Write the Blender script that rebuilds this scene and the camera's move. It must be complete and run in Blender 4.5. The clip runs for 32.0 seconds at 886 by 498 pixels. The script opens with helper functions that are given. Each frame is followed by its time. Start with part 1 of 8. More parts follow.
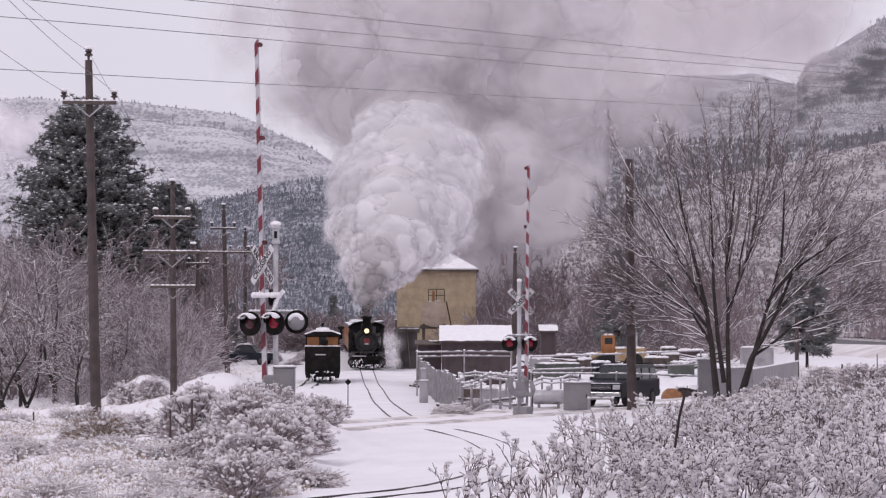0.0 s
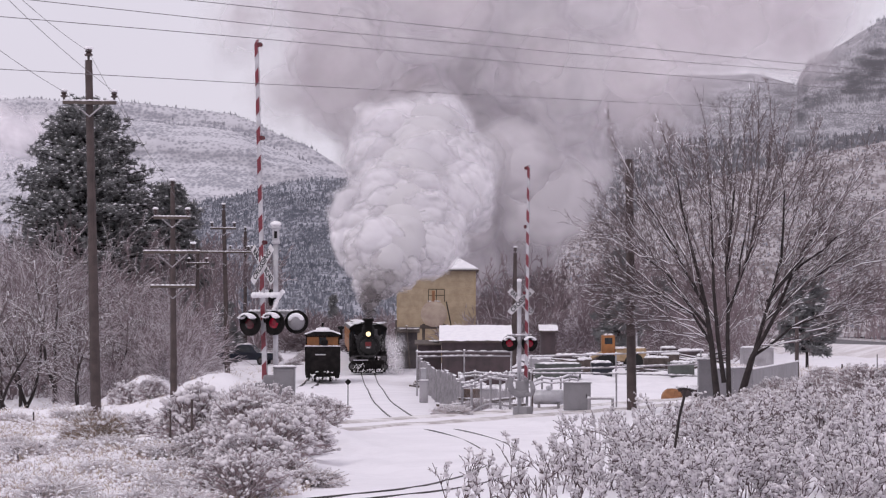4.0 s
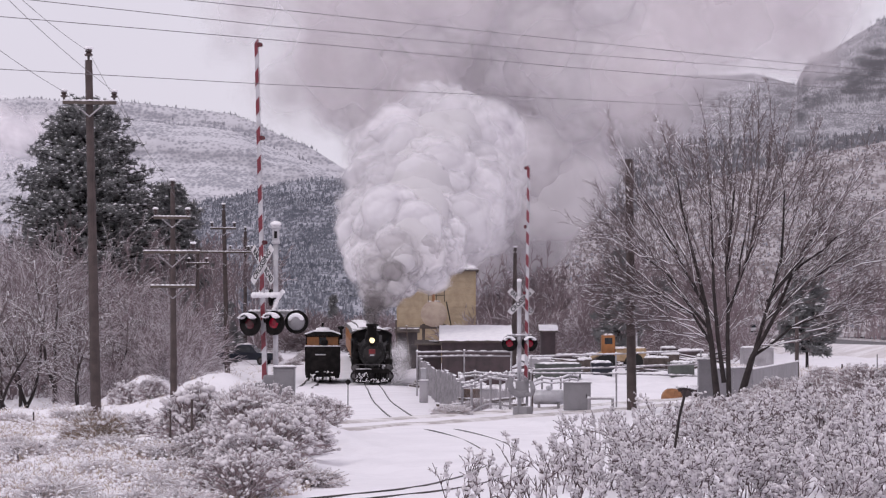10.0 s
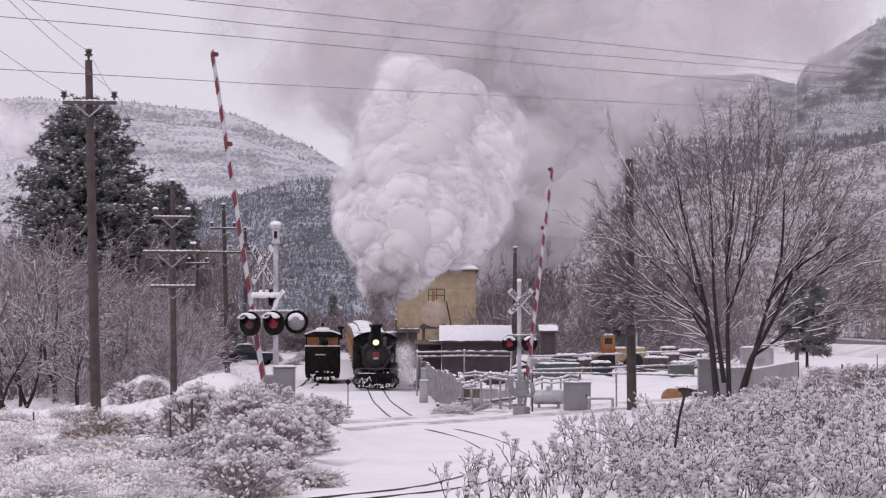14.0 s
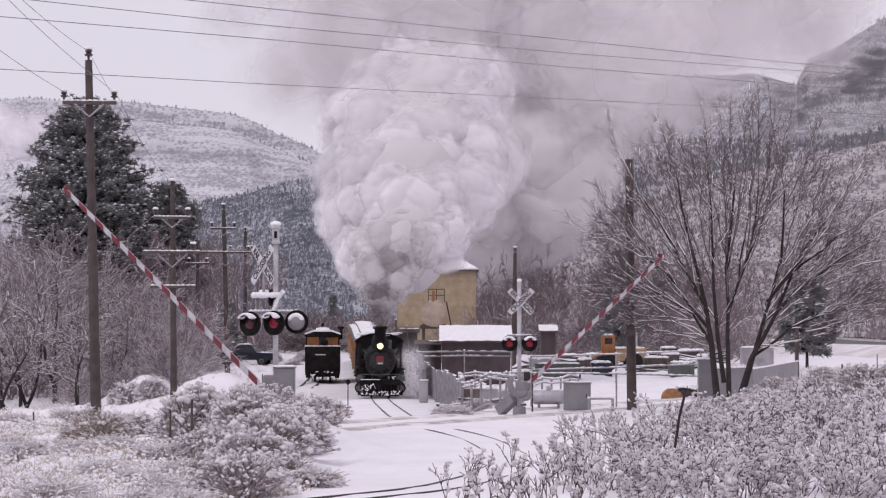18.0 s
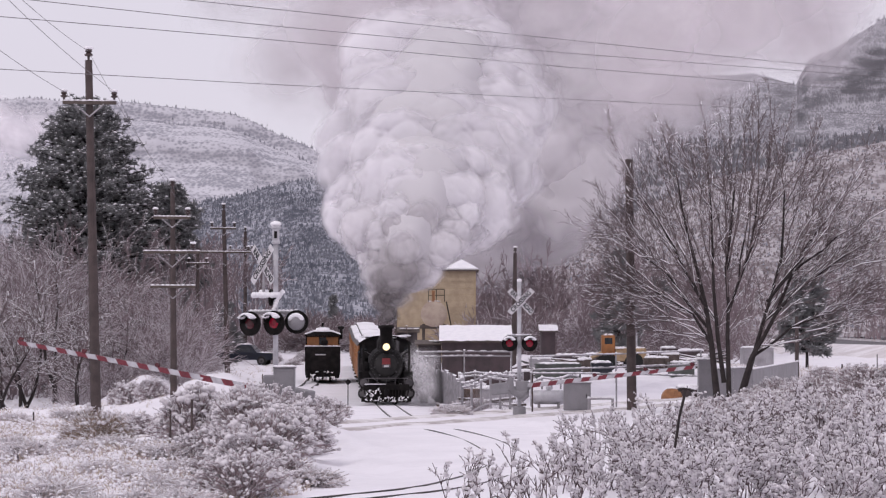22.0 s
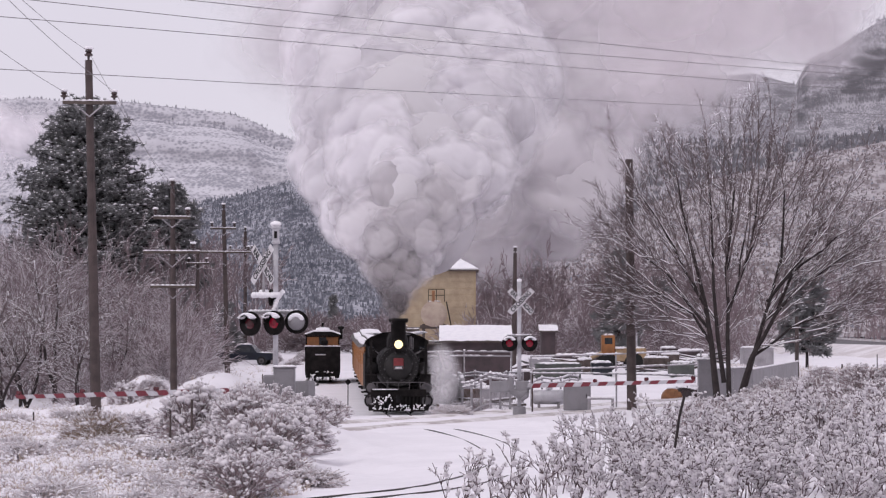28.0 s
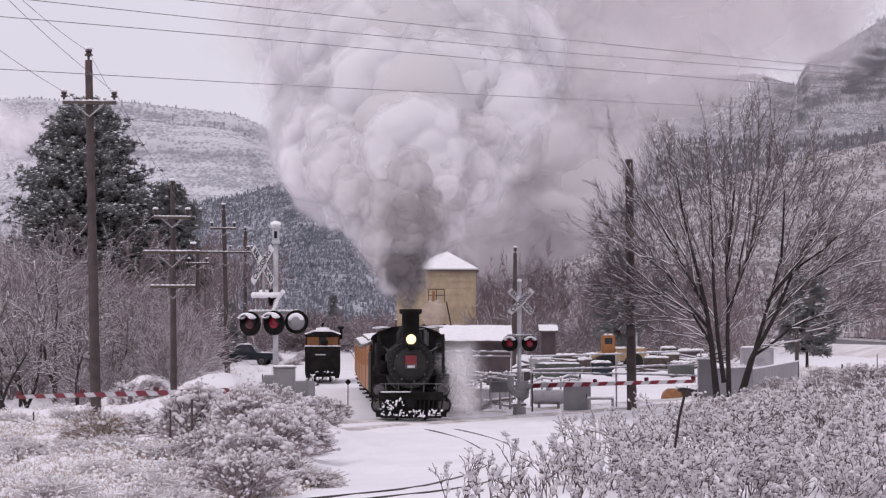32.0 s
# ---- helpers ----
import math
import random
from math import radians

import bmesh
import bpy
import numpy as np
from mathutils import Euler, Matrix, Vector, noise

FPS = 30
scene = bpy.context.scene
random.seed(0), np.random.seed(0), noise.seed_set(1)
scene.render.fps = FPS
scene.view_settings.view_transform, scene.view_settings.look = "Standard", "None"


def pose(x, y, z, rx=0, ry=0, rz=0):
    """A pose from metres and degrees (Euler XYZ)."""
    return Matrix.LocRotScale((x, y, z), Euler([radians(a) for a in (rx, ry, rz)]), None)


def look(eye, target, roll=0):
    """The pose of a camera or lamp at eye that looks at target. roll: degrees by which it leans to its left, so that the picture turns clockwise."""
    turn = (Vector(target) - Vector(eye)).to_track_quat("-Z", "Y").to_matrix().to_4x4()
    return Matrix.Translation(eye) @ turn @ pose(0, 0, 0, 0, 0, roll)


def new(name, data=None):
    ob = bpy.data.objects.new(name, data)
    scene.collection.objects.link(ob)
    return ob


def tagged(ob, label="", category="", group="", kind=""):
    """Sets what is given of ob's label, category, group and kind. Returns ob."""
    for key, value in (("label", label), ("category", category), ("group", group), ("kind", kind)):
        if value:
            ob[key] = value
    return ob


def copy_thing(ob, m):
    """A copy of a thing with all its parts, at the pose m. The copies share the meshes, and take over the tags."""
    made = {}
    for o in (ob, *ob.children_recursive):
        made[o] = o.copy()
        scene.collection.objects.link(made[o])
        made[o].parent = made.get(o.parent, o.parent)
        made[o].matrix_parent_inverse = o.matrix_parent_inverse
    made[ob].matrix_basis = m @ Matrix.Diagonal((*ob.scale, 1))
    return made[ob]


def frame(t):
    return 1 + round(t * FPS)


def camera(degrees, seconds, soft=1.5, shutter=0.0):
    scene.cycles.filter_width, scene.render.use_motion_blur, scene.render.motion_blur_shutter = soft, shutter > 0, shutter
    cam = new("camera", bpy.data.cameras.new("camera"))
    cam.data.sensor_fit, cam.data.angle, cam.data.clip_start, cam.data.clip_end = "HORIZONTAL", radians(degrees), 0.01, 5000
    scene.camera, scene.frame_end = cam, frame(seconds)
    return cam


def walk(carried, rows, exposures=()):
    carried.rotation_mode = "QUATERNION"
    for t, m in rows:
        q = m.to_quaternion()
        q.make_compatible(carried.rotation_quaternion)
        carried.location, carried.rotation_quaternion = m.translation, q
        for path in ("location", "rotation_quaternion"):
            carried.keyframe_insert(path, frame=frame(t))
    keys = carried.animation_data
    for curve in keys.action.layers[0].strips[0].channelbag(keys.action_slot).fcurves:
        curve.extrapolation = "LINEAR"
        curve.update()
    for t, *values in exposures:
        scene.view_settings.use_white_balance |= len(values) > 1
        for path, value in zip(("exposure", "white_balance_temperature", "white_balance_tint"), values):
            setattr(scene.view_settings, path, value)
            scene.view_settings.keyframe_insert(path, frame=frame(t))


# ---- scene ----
# camera on a bank beside the line, standing still
cam = camera(17.15, 32.0, soft=1.25, shutter=0.12)
EYE = (0.0, 0.0, 3.25)
STAND = look(EYE, (0.0, 1000.0, 29.4))
walk(cam, [(0.0, STAND), (32.0, STAND)])
scene.cycles.transparent_max_bounces = 32

# overcast winter daylight
world = bpy.data.worlds.new("overcast_sky")
scene.world = world
world.use_nodes = True
wn, wl = world.node_tree.nodes, world.node_tree.links
wn.clear()
sky = wn.new("ShaderNodeTexSky")
sky.sky_type = "NISHITA"
sky.sun_disc = False
sky.sun_elevation, sky.sun_rotation = radians(38), radians(150)
sky.dust_density = 4.0
sky_gain = wn.new("ShaderNodeVectorMath")
sky_gain.operation = "SCALE"
sky_gain.inputs["Scale"].default_value = 0.1
cloud_at = wn.new("ShaderNodeTexCoord")
cloud_noise = wn.new("ShaderNodeTexNoise")
cloud_noise.inputs["Scale"].default_value = 2.2
cloud_noise.inputs["Detail"].default_value = 5.0
cloud_ramp = wn.new("ShaderNodeValToRGB")
cloud_ramp.color_ramp.elements[0].position = 0.3
cloud_ramp.color_ramp.elements[0].color = (0.70, 0.656, 0.757, 1)
cloud_ramp.color_ramp.elements[1].position = 0.75
cloud_ramp.color_ramp.elements[1].color = (0.82, 0.772, 0.875, 1)
sky_mix = wn.new("ShaderNodeMix")
sky_mix.data_type = "RGBA"
sky_mix.inputs[0].default_value = 0.94
back = wn.new("ShaderNodeBackground")
back.inputs["Strength"].default_value = 1.05
out = wn.new("ShaderNodeOutputWorld")
wl.new(cloud_at.outputs["Generated"], cloud_noise.inputs["Vector"])
wl.new(cloud_noise.outputs["Fac"], cloud_ramp.inputs["Fac"])
wl.new(sky.outputs["Color"], sky_gain.inputs[0])
wl.new(sky_gain.outputs[0], sky_mix.inputs[6])
wl.new(cloud_ramp.outputs["Color"], sky_mix.inputs[7])
wl.new(sky_mix.outputs[2], back.inputs["Color"])
wl.new(back.outputs[0], out.inputs["Surface"])
sun = new("sun", bpy.data.lights.new("sun", "SUN"))
sun.data.energy, sun.data.angle, sun.data.color = 0.85, radians(22), (1.0, 0.95, 0.93)
sun.matrix_world = look((-40, -30, 60), (0, 0, 0))
tagged(sun, kind="structure")
scene.view_settings.exposure = 0.0


# ---- materials ----
def mat(name, col, col2=None, rough=0.7, metal=0.0, scale=3.0, fine=25.0, bump=0.15, mixat=(0.4, 0.65), alpha=1.0, emit=0.0, spread=0.0, spec=0.5):
    """Two tones mixed by coarse and fine noise, with a fine relief."""
    m = bpy.data.materials.new(name)
    m.use_nodes = True
    n, l = m.node_tree.nodes, m.node_tree.links
    b = n["Principled BSDF"]
    b.inputs["Roughness"].default_value = rough
    b.inputs["Metallic"].default_value = metal
    b.inputs["Specular IOR Level"].default_value = spec
    b.inputs["Alpha"].default_value = alpha
    if col2 is None:
        col2 = tuple(c * 0.72 for c in col)
    tc = n.new("ShaderNodeTexCoord")
    n1, n2 = n.new("ShaderNodeTexNoise"), n.new("ShaderNodeTexNoise")
    n1.inputs["Scale"].default_value, n2.inputs["Scale"].default_value = scale, fine
    n1.inputs["Detail"].default_value, n2.inputs["Detail"].default_value = 6.0, 3.0
    add = n.new("ShaderNodeMath")
    add.operation = "MULTIPLY_ADD"
    add.inputs[1].default_value, add.inputs[2].default_value = 0.4, -0.2
    tot = n.new("ShaderNodeMath")
    tot.operation = "ADD"
    ramp = n.new("ShaderNodeMapRange")
    ramp.inputs[1].default_value, ramp.inputs[2].default_value = mixat
    mix = n.new("ShaderNodeMix")
    mix.data_type = "RGBA"
    mix.inputs[6].default_value, mix.inputs[7].default_value = (*col, 1), (*col2, 1)
    l.new(tc.outputs["Object"], n1.inputs["Vector"])
    l.new(tc.outputs["Object"], n2.inputs["Vector"])
    l.new(n2.outputs["Fac"], add.inputs[0])
    l.new(n1.outputs["Fac"], tot.inputs[0])
    l.new(add.outputs[0], tot.inputs[1])
    l.new(tot.outputs[0], ramp.inputs[0])
    l.new(ramp.outputs[0], mix.inputs[0])
    colour = mix.outputs[2]
    if spread:
        info = n.new("ShaderNodeObjectInfo")
        hsv = n.new("ShaderNodeHueSaturation")
        mr = n.new("ShaderNodeMapRange")
        mr.inputs[3].default_value, mr.inputs[4].default_value = 1 - spread, 1 + spread
        l.new(info.outputs["Random"], mr.inputs[0])
        l.new(mr.outputs[0], hsv.inputs["Value"])
        l.new(colour, hsv.inputs["Color"])
        colour = hsv.outputs[0]
    l.new(colour, b.inputs["Base Color"])
    if bump:
        bp = n.new("ShaderNodeBump")
        bp.inputs["Strength"].default_value = bump
        bp.inputs["Distance"].default_value = 0.05
        l.new(tot.outputs[0], bp.inputs["Height"])
        l.new(bp.outputs[0], b.inputs["Normal"])
    if emit:
        b.inputs["Emission Color"].default_value = (*col, 1)
        b.inputs["Emission Strength"].default_value = emit
    return m


def smoke_mat(name, col, col2, alpha, scale=0.35, thin=0.0, rim=False, fade_at=(0.04, 0.74), through_light=0.2, sooty=0.0):
    """Smoke: pale scattering body, patchy where it is thin."""
    m = bpy.data.materials.new(name)
    m.use_nodes = True
    n, l = m.node_tree.nodes, m.node_tree.links
    n.clear()
    o = n.new("ShaderNodeOutputMaterial")
    tc = n.new("ShaderNodeTexCoord")
    nz = n.new("ShaderNodeTexNoise")
    nz.inputs["Scale"].default_value, nz.inputs["Detail"].default_value = scale, 5.0
    mix = n.new("ShaderNodeMix")
    mix.data_type = "RGBA"
    mix.inputs[6].default_value, mix.inputs[7].default_value = (*col, 1), (*col2, 1)
    rp = n.new("ShaderNodeMapRange")
    rp.inputs[1].default_value, rp.inputs[2].default_value = 0.35, 0.7
    d, tl, tr = n.new("ShaderNodeBsdfDiffuse"), n.new("ShaderNodeBsdfTranslucent"), n.new("ShaderNodeBsdfTransparent")
    ms, ma = n.new("ShaderNodeMixShader"), n.new("ShaderNodeMixShader")
    ms.inputs[0].default_value = through_light
    ar = n.new("ShaderNodeMapRange")
    ar.inputs[1].default_value, ar.inputs[2].default_value = 0.3, 0.7
    ar.inputs[3].default_value, ar.inputs[4].default_value = max(0.0, alpha - thin), min(1.0, alpha + thin)
    l.new(tc.outputs["Object"], nz.inputs["Vector"])
    l.new(nz.outputs["Fac"], rp.inputs[0])
    l.new(rp.outputs[0], mix.inputs[0])
    info = n.new("ShaderNodeObjectInfo")
    hsv = n.new("ShaderNodeHueSaturation")
    load = n.new("ShaderNodeMapRange")
    load.inputs[3].default_value, load.inputs[4].default_value = 1 - sooty, 1 + 0.4 * sooty
    l.new(info.outputs["Random"], load.inputs[0])
    l.new(load.outputs[0], hsv.inputs["Value"])
    l.new(mix.outputs[2], hsv.inputs["Color"])
    l.new(hsv.outputs[0], d.inputs["Color"])
    l.new(hsv.outputs[0], tl.inputs["Color"])
    l.new(d.outputs[0], ms.inputs[1])
    l.new(tl.outputs[0], ms.inputs[2])
    if alpha < 1.0:
        l.new(nz.outputs["Fac"], ar.inputs[0])
        cover = ar.outputs[0]
        if rim:
            # thins out away from the core of the drift
            flat = n.new("ShaderNodeVectorMath")
            flat.operation = "MULTIPLY"
            flat.inputs[1].default_value = (1.0, 0.0, 1.0)
            ln = n.new("ShaderNodeVectorMath")
            ln.operation = "LENGTH"
            fade = n.new("ShaderNodeMapRange")
            fade.interpolation_type = "SMOOTHSTEP"
            fade.inputs[1].default_value, fade.inputs[2].default_value = fade_at
            fade.inputs[3].default_value, fade.inputs[4].default_value = 1.0, 0.0
            times = n.new("ShaderNodeMath")
            times.operation = "MULTIPLY"
            l.new(tc.outputs["Object"], flat.inputs[0])
            l.new(flat.outputs[0], ln.inputs[0])
            ragged = n.new("ShaderNodeTexNoise")
            ragged.inputs["Scale"].default_value, ragged.inputs["Detail"].default_value = 2.0, 1.5
            uneven = n.new("ShaderNodeMath")
            uneven.operation = "MULTIPLY_ADD"
            uneven.inputs[1].default_value, uneven.inputs[2].default_value = 0.55, -0.275
            sway = n.new("ShaderNodeMath")
            sway.operation = "ADD"
            l.new(tc.outputs["Object"], ragged.inputs["Vector"])
            l.new(ragged.outputs["Fac"], uneven.inputs[0])
            l.new(uneven.outputs[0], sway.inputs[0])
            l.new(ln.outputs["Value"], sway.inputs[1])
            l.new(sway.outputs[0], fade.inputs[0])
            l.new(ar.outputs[0], times.inputs[0])
            l.new(fade.outputs[0], times.inputs[1])
            cover = times.outputs[0]
        l.new(cover, ma.inputs[0])
        l.new(tr.outputs[0], ma.inputs[1])
        l.new(ms.outputs[0], ma.inputs[2])
        l.new(ma.outputs[0], o.inputs["Surface"])
    else:
        l.new(ms.outputs[0], o.inputs["Surface"])
    return m


M_SNOWCAP = mat("snow_cap", (0.87, 0.85, 0.88), (0.80, 0.78, 0.82), rough=0.85, scale=3.0, fine=30.0, bump=0.3)
M_PLOUGHED = mat("dirty_ploughed_snow", (0.62, 0.575, 0.585), (0.80, 0.77, 0.795), rough=0.85, scale=0.35, fine=3.0, bump=0.8)
# Clinging snow greyer than the caps: shade among twigs put into its colour.
M_SHADESNOW = mat("shaded_clinging_snow", (0.73, 0.695, 0.725), (0.60, 0.565, 0.59), rough=0.8, scale=5.0, fine=40.0, bump=0.3)
M_POLE = mat("weathered_pole_wood", (0.08, 0.06, 0.058), (0.05, 0.038, 0.037), rough=0.9, scale=2.0, fine=40.0, bump=0.4)
M_ARM = mat("crossarm_wood", (0.10, 0.08, 0.07), rough=0.9, fine=40.0)
M_GLASSINS = mat("porcelain", (0.06, 0.04, 0.04), rough=0.3)
M_WIRE = mat("wire", (0.17, 0.158, 0.17), rough=0.6)
M_BLACK = mat("sooty_black_steel", (0.008, 0.007, 0.008), (0.02, 0.017, 0.017), rough=0.7, scale=2.0, fine=20, bump=0.1, spec=0.15)
M_BLACK2 = mat("worn_black_paint", (0.009, 0.008, 0.008), (0.02, 0.017, 0.017), rough=0.75, scale=3.0, fine=25, spec=0.1)
M_GRAPH = mat("graphite_smokebox", (0.010, 0.009, 0.0095), (0.02, 0.0175, 0.0175), rough=0.75, metal=0.0, scale=4.0, fine=30)
M_STEEL = mat("grey_steel", (0.11, 0.10, 0.105), (0.06, 0.055, 0.06), rough=0.5, metal=0.4, scale=4.0)
M_GALV = mat("galvanised_pipe", (0.36, 0.34, 0.36), (0.25, 0.24, 0.25), rough=0.5, metal=0.3, scale=3.0)
M_RAIL = mat("rail_steel", (0.06, 0.05, 0.05), (0.03, 0.025, 0.022), rough=0.5, metal=0.4, scale=6.0)
M_REDPLATE = mat("red_plate", (0.2, 0.02, 0.024), rough=0.5, scale=6.0)
M_LAMPON = mat("headlight_glow", (1.0, 0.80, 0.42), (1.0, 0.86, 0.55), emit=1.05, bump=0)
M_ORANGE = mat("yellow_orange_coach_paint", (0.35, 0.14, 0.04), (0.25, 0.10, 0.03), rough=0.5, scale=2.5)
M_ROOFGREY = mat("coach_roof", (0.10, 0.09, 0.09), rough=0.7)
M_GLASS = mat("dark_window_glass", (0.015, 0.017, 0.02), (0.03, 0.033, 0.04), rough=0.08, bump=0)
M_RED = mat("red_reflective_stripe", (0.17, 0.016, 0.03), (0.12, 0.012, 0.022), rough=0.4, scale=6.0)
M_WHITE = mat("white_reflective_paint", (0.62, 0.60, 0.62), (0.5, 0.48, 0.5), rough=0.5, scale=6.0)
M_MAST = mat("aluminium_mast_paint", (0.5, 0.49, 0.52), (0.38, 0.37, 0.4), rough=0.45, metal=0.2)
M_LETTER = mat("black_letter", (0.02, 0.02, 0.022), rough=0.6)
M_LENS = mat("red_signal_lens", (0.42, 0.006, 0.03), (0.17, 0.005, 0.018), rough=0.25, emit=0.035, bump=0)
M_DULLLENS = mat("red_signal_lens_unlit", (0.09, 0.012, 0.018), (0.06, 0.008, 0.012), rough=0.2, bump=0)
M_CABINET = mat("grey_cabinet_paint", (0.23, 0.22, 0.235), (0.19, 0.182, 0.195), rough=0.5, scale=2.0)
M_TAN = mat("tan_plywood_siding", (0.46, 0.36, 0.23), (0.37, 0.28, 0.18), rough=0.8, scale=1.2, fine=12)
M_TANK = mat("cream_tank_paint", (0.50, 0.41, 0.33), (0.38, 0.29, 0.24), rough=0.6, scale=1.5)
M_SHED = mat("dark_shed_siding", (0.085, 0.06, 0.066), (0.055, 0.042, 0.046), rough=0.8, scale=1.5)
M_TIMBER = mat("old_timber", (0.12, 0.095, 0.085), (0.07, 0.055, 0.05), rough=0.9, scale=3.0)
M_YELLOW = mat("machine_yellow", (0.40, 0.28, 0.16), (0.30, 0.20, 0.11), rough=0.5, scale=3.0)
M_RUST = mat("rust_orange", (0.35, 0.17, 0.08), (0.22, 0.1, 0.05), rough=0.8, scale=4.0)
M_CORR = mat("corrugated_sheet", (0.42, 0.40, 0.425), (0.31, 0.295, 0.31), rough=0.5, metal=0.3, scale=1.5)
M_GREENPAINT = mat("grey_green_machine_paint", (0.10, 0.11, 0.10), (0.065, 0.07, 0.066), rough=0.6, scale=2.0)
M_PALE = mat("pale_fence_sheet", (0.30, 0.288, 0.305), (0.25, 0.238, 0.25), rough=0.8, scale=1.2)
M_CONCRETE = mat("concrete", (0.27, 0.25, 0.26), (0.21, 0.2, 0.2), rough=0.9, scale=1.5)
M_ASPHALT = mat("wet_asphalt", (0.07, 0.065, 0.07), (0.11, 0.1, 0.11), rough=0.7, scale=0.8)
M_CARPAINT = mat("dark_blue_grey_car_paint", (0.008, 0.0075, 0.014), (0.012, 0.0115, 0.018), rough=0.3, scale=2.0, bump=0.02, spec=0.16)
M_BLUEPAINT = mat("dark_blue_car_paint", (0.012, 0.015, 0.026), rough=0.3, scale=2.0, bump=0.02)
M_TYRE = mat("tyre_rubber", (0.015, 0.015, 0.015), rough=0.9)
M_CHROME = mat("chrome", (0.5, 0.5, 0.5), (0.4, 0.4, 0.4), rough=0.2, metal=0.9)
M_BARK = mat("grey_brown_bark", (0.038, 0.029, 0.029), (0.022, 0.017, 0.017), rough=0.95, scale=4.0, fine=40)
M_TWIG = mat("twig_bark", (0.18, 0.14, 0.145), (0.115, 0.09, 0.093), rough=0.95, scale=2.0, bump=0)
M_WOODS = mat("far_bare_woods", (0.27, 0.21, 0.225), (0.185, 0.145, 0.155), rough=0.95, scale=0.08, fine=0.6, bump=0)
M_WOODSNOW = mat("frosted_twigs", (0.64, 0.595, 0.625), (0.48, 0.44, 0.465), rough=0.95, scale=0.2, bump=0)
M_NEEDLE = mat("pine_needles", (0.23, 0.23, 0.235), (0.145, 0.147, 0.153), rough=0.9, scale=0.8, fine=6, bump=0)
M_STEM = mat("shrub_stem", (0.46, 0.375, 0.385), (0.29, 0.23, 0.24), rough=0.95, scale=4.0, bump=0)
M_DRYGRASS = mat("dry_grass", (0.56, 0.47, 0.38), (0.42, 0.34, 0.27), rough=0.95, scale=2.0, bump=0)
M_SHOOT = mat("dark_shrub_shoot", (0.14, 0.10, 0.107), (0.085, 0.06, 0.064), rough=0.95, scale=4.0, bump=0)
M_TANSTEM = mat("tan_brush_stem", (0.44, 0.35, 0.29), (0.31, 0.245, 0.2), rough=0.95, scale=4.0, bump=0)
M_LEAF = mat("frosted_grass_stem", (0.70, 0.615, 0.61), (0.54, 0.455, 0.445), rough=0.9, scale=3.0, bump=0)
M_SMOKE = smoke_mat("white_coal_smoke", (0.74, 0.715, 0.74), (0.66, 0.635, 0.665), 1.0)
M_SMOKEGREY = smoke_mat("grey_coal_smoke", (0.62, 0.59, 0.615), (0.52, 0.49, 0.51), 1.0, scale=0.6)
M_SMOKEMID = smoke_mat("dark_grey_coal_smoke", (0.40, 0.375, 0.39), (0.30, 0.28, 0.29), 1.0, scale=0.7)
M_BILLOW = smoke_mat("white_coal_smoke_billow", (0.83, 0.805, 0.84), (0.755, 0.73, 0.765), 0.96, scale=1.8, thin=0.04, rim=True, fade_at=(0.57, 0.84), through_light=0.12, sooty=0.08)
M_BILLOWSOFT = smoke_mat("soft_white_coal_smoke", (0.81, 0.785, 0.82), (0.74, 0.715, 0.75), 0.9, scale=1.4, thin=0.08, rim=True, fade_at=(0.42, 0.84), through_light=0.2, sooty=0.08)
M_BILLOWPALE = smoke_mat("pale_grey_coal_smoke_billow", (0.78, 0.75, 0.78), (0.69, 0.66, 0.69), 0.9, scale=1.8, thin=0.08, rim=True, fade_at=(0.45, 0.84), through_light=0.1, sooty=0.08)
M_BILLOWGREY = smoke_mat("grey_coal_smoke_billow", (0.66, 0.63, 0.655), (0.57, 0.54, 0.56), 0.85, scale=1.8, thin=0.1, rim=True, fade_at=(0.25, 0.84), through_light=0.1, sooty=0.08)
M_SMOKEDARK = smoke_mat("dark_coal_smoke_billow", (0.45, 0.42, 0.435), (0.33, 0.305, 0.315), 0.8, scale=1.8, thin=0.14, rim=True, fade_at=(0.12, 0.84), through_light=0.1, sooty=0.1)
M_SOOT = smoke_mat("sooty_smoke", (0.25, 0.225, 0.23), (0.16, 0.145, 0.15), 0.8, scale=1.6, thin=0.14, rim=True, fade_at=(0.12, 0.84))
M_SPENT = smoke_mat("spent_coal_smoke", (0.79, 0.76, 0.79), (0.71, 0.68, 0.71), 0.94, scale=1.4, thin=0.08, rim=True, fade_at=(0.25, 0.84), through_light=0.2, sooty=0.1)
M_VEIL = smoke_mat("drifting_smoke_veil", (0.76, 0.71, 0.74), (0.62, 0.575, 0.60), 0.58, scale=1.3, thin=0.3, rim=True)
M_STEAM = smoke_mat("thin_steam", (0.92, 0.90, 0.92), (0.86, 0.84, 0.86), 0.26, scale=1.2, thin=0.18, rim=True)
M_MIST = smoke_mat("valley_mist", (0.92, 0.88, 0.92), (0.9, 0.86, 0.9), 0.6, scale=1.2, thin=0.35, rim=True)


# ---- mesh helpers ----
def link_mesh(name, me, material, parent=None, label="", smooth=False):
    for m in material if isinstance(material, (list, tuple)) else [material]:
        me.materials.append(m)
    if smooth:
        me.polygons.foreach_set("use_smooth", [True] * len(me.polygons))
    ob = new(name, me)
    if parent is not None:
        ob.parent = parent
    if label:
        ob["label"] = label
    return ob


def part(name, bm, material, parent, label="", smooth=False, stuff=False):
    """One bmesh as one mesh object under a thing or a part."""
    me = bpy.data.meshes.new(name)
    bm.to_mesh(me)
    bm.free()
    ob = link_mesh(name, me, material, parent, label, smooth)
    if stuff:
        ob["kind"] = "stuff"
    return ob


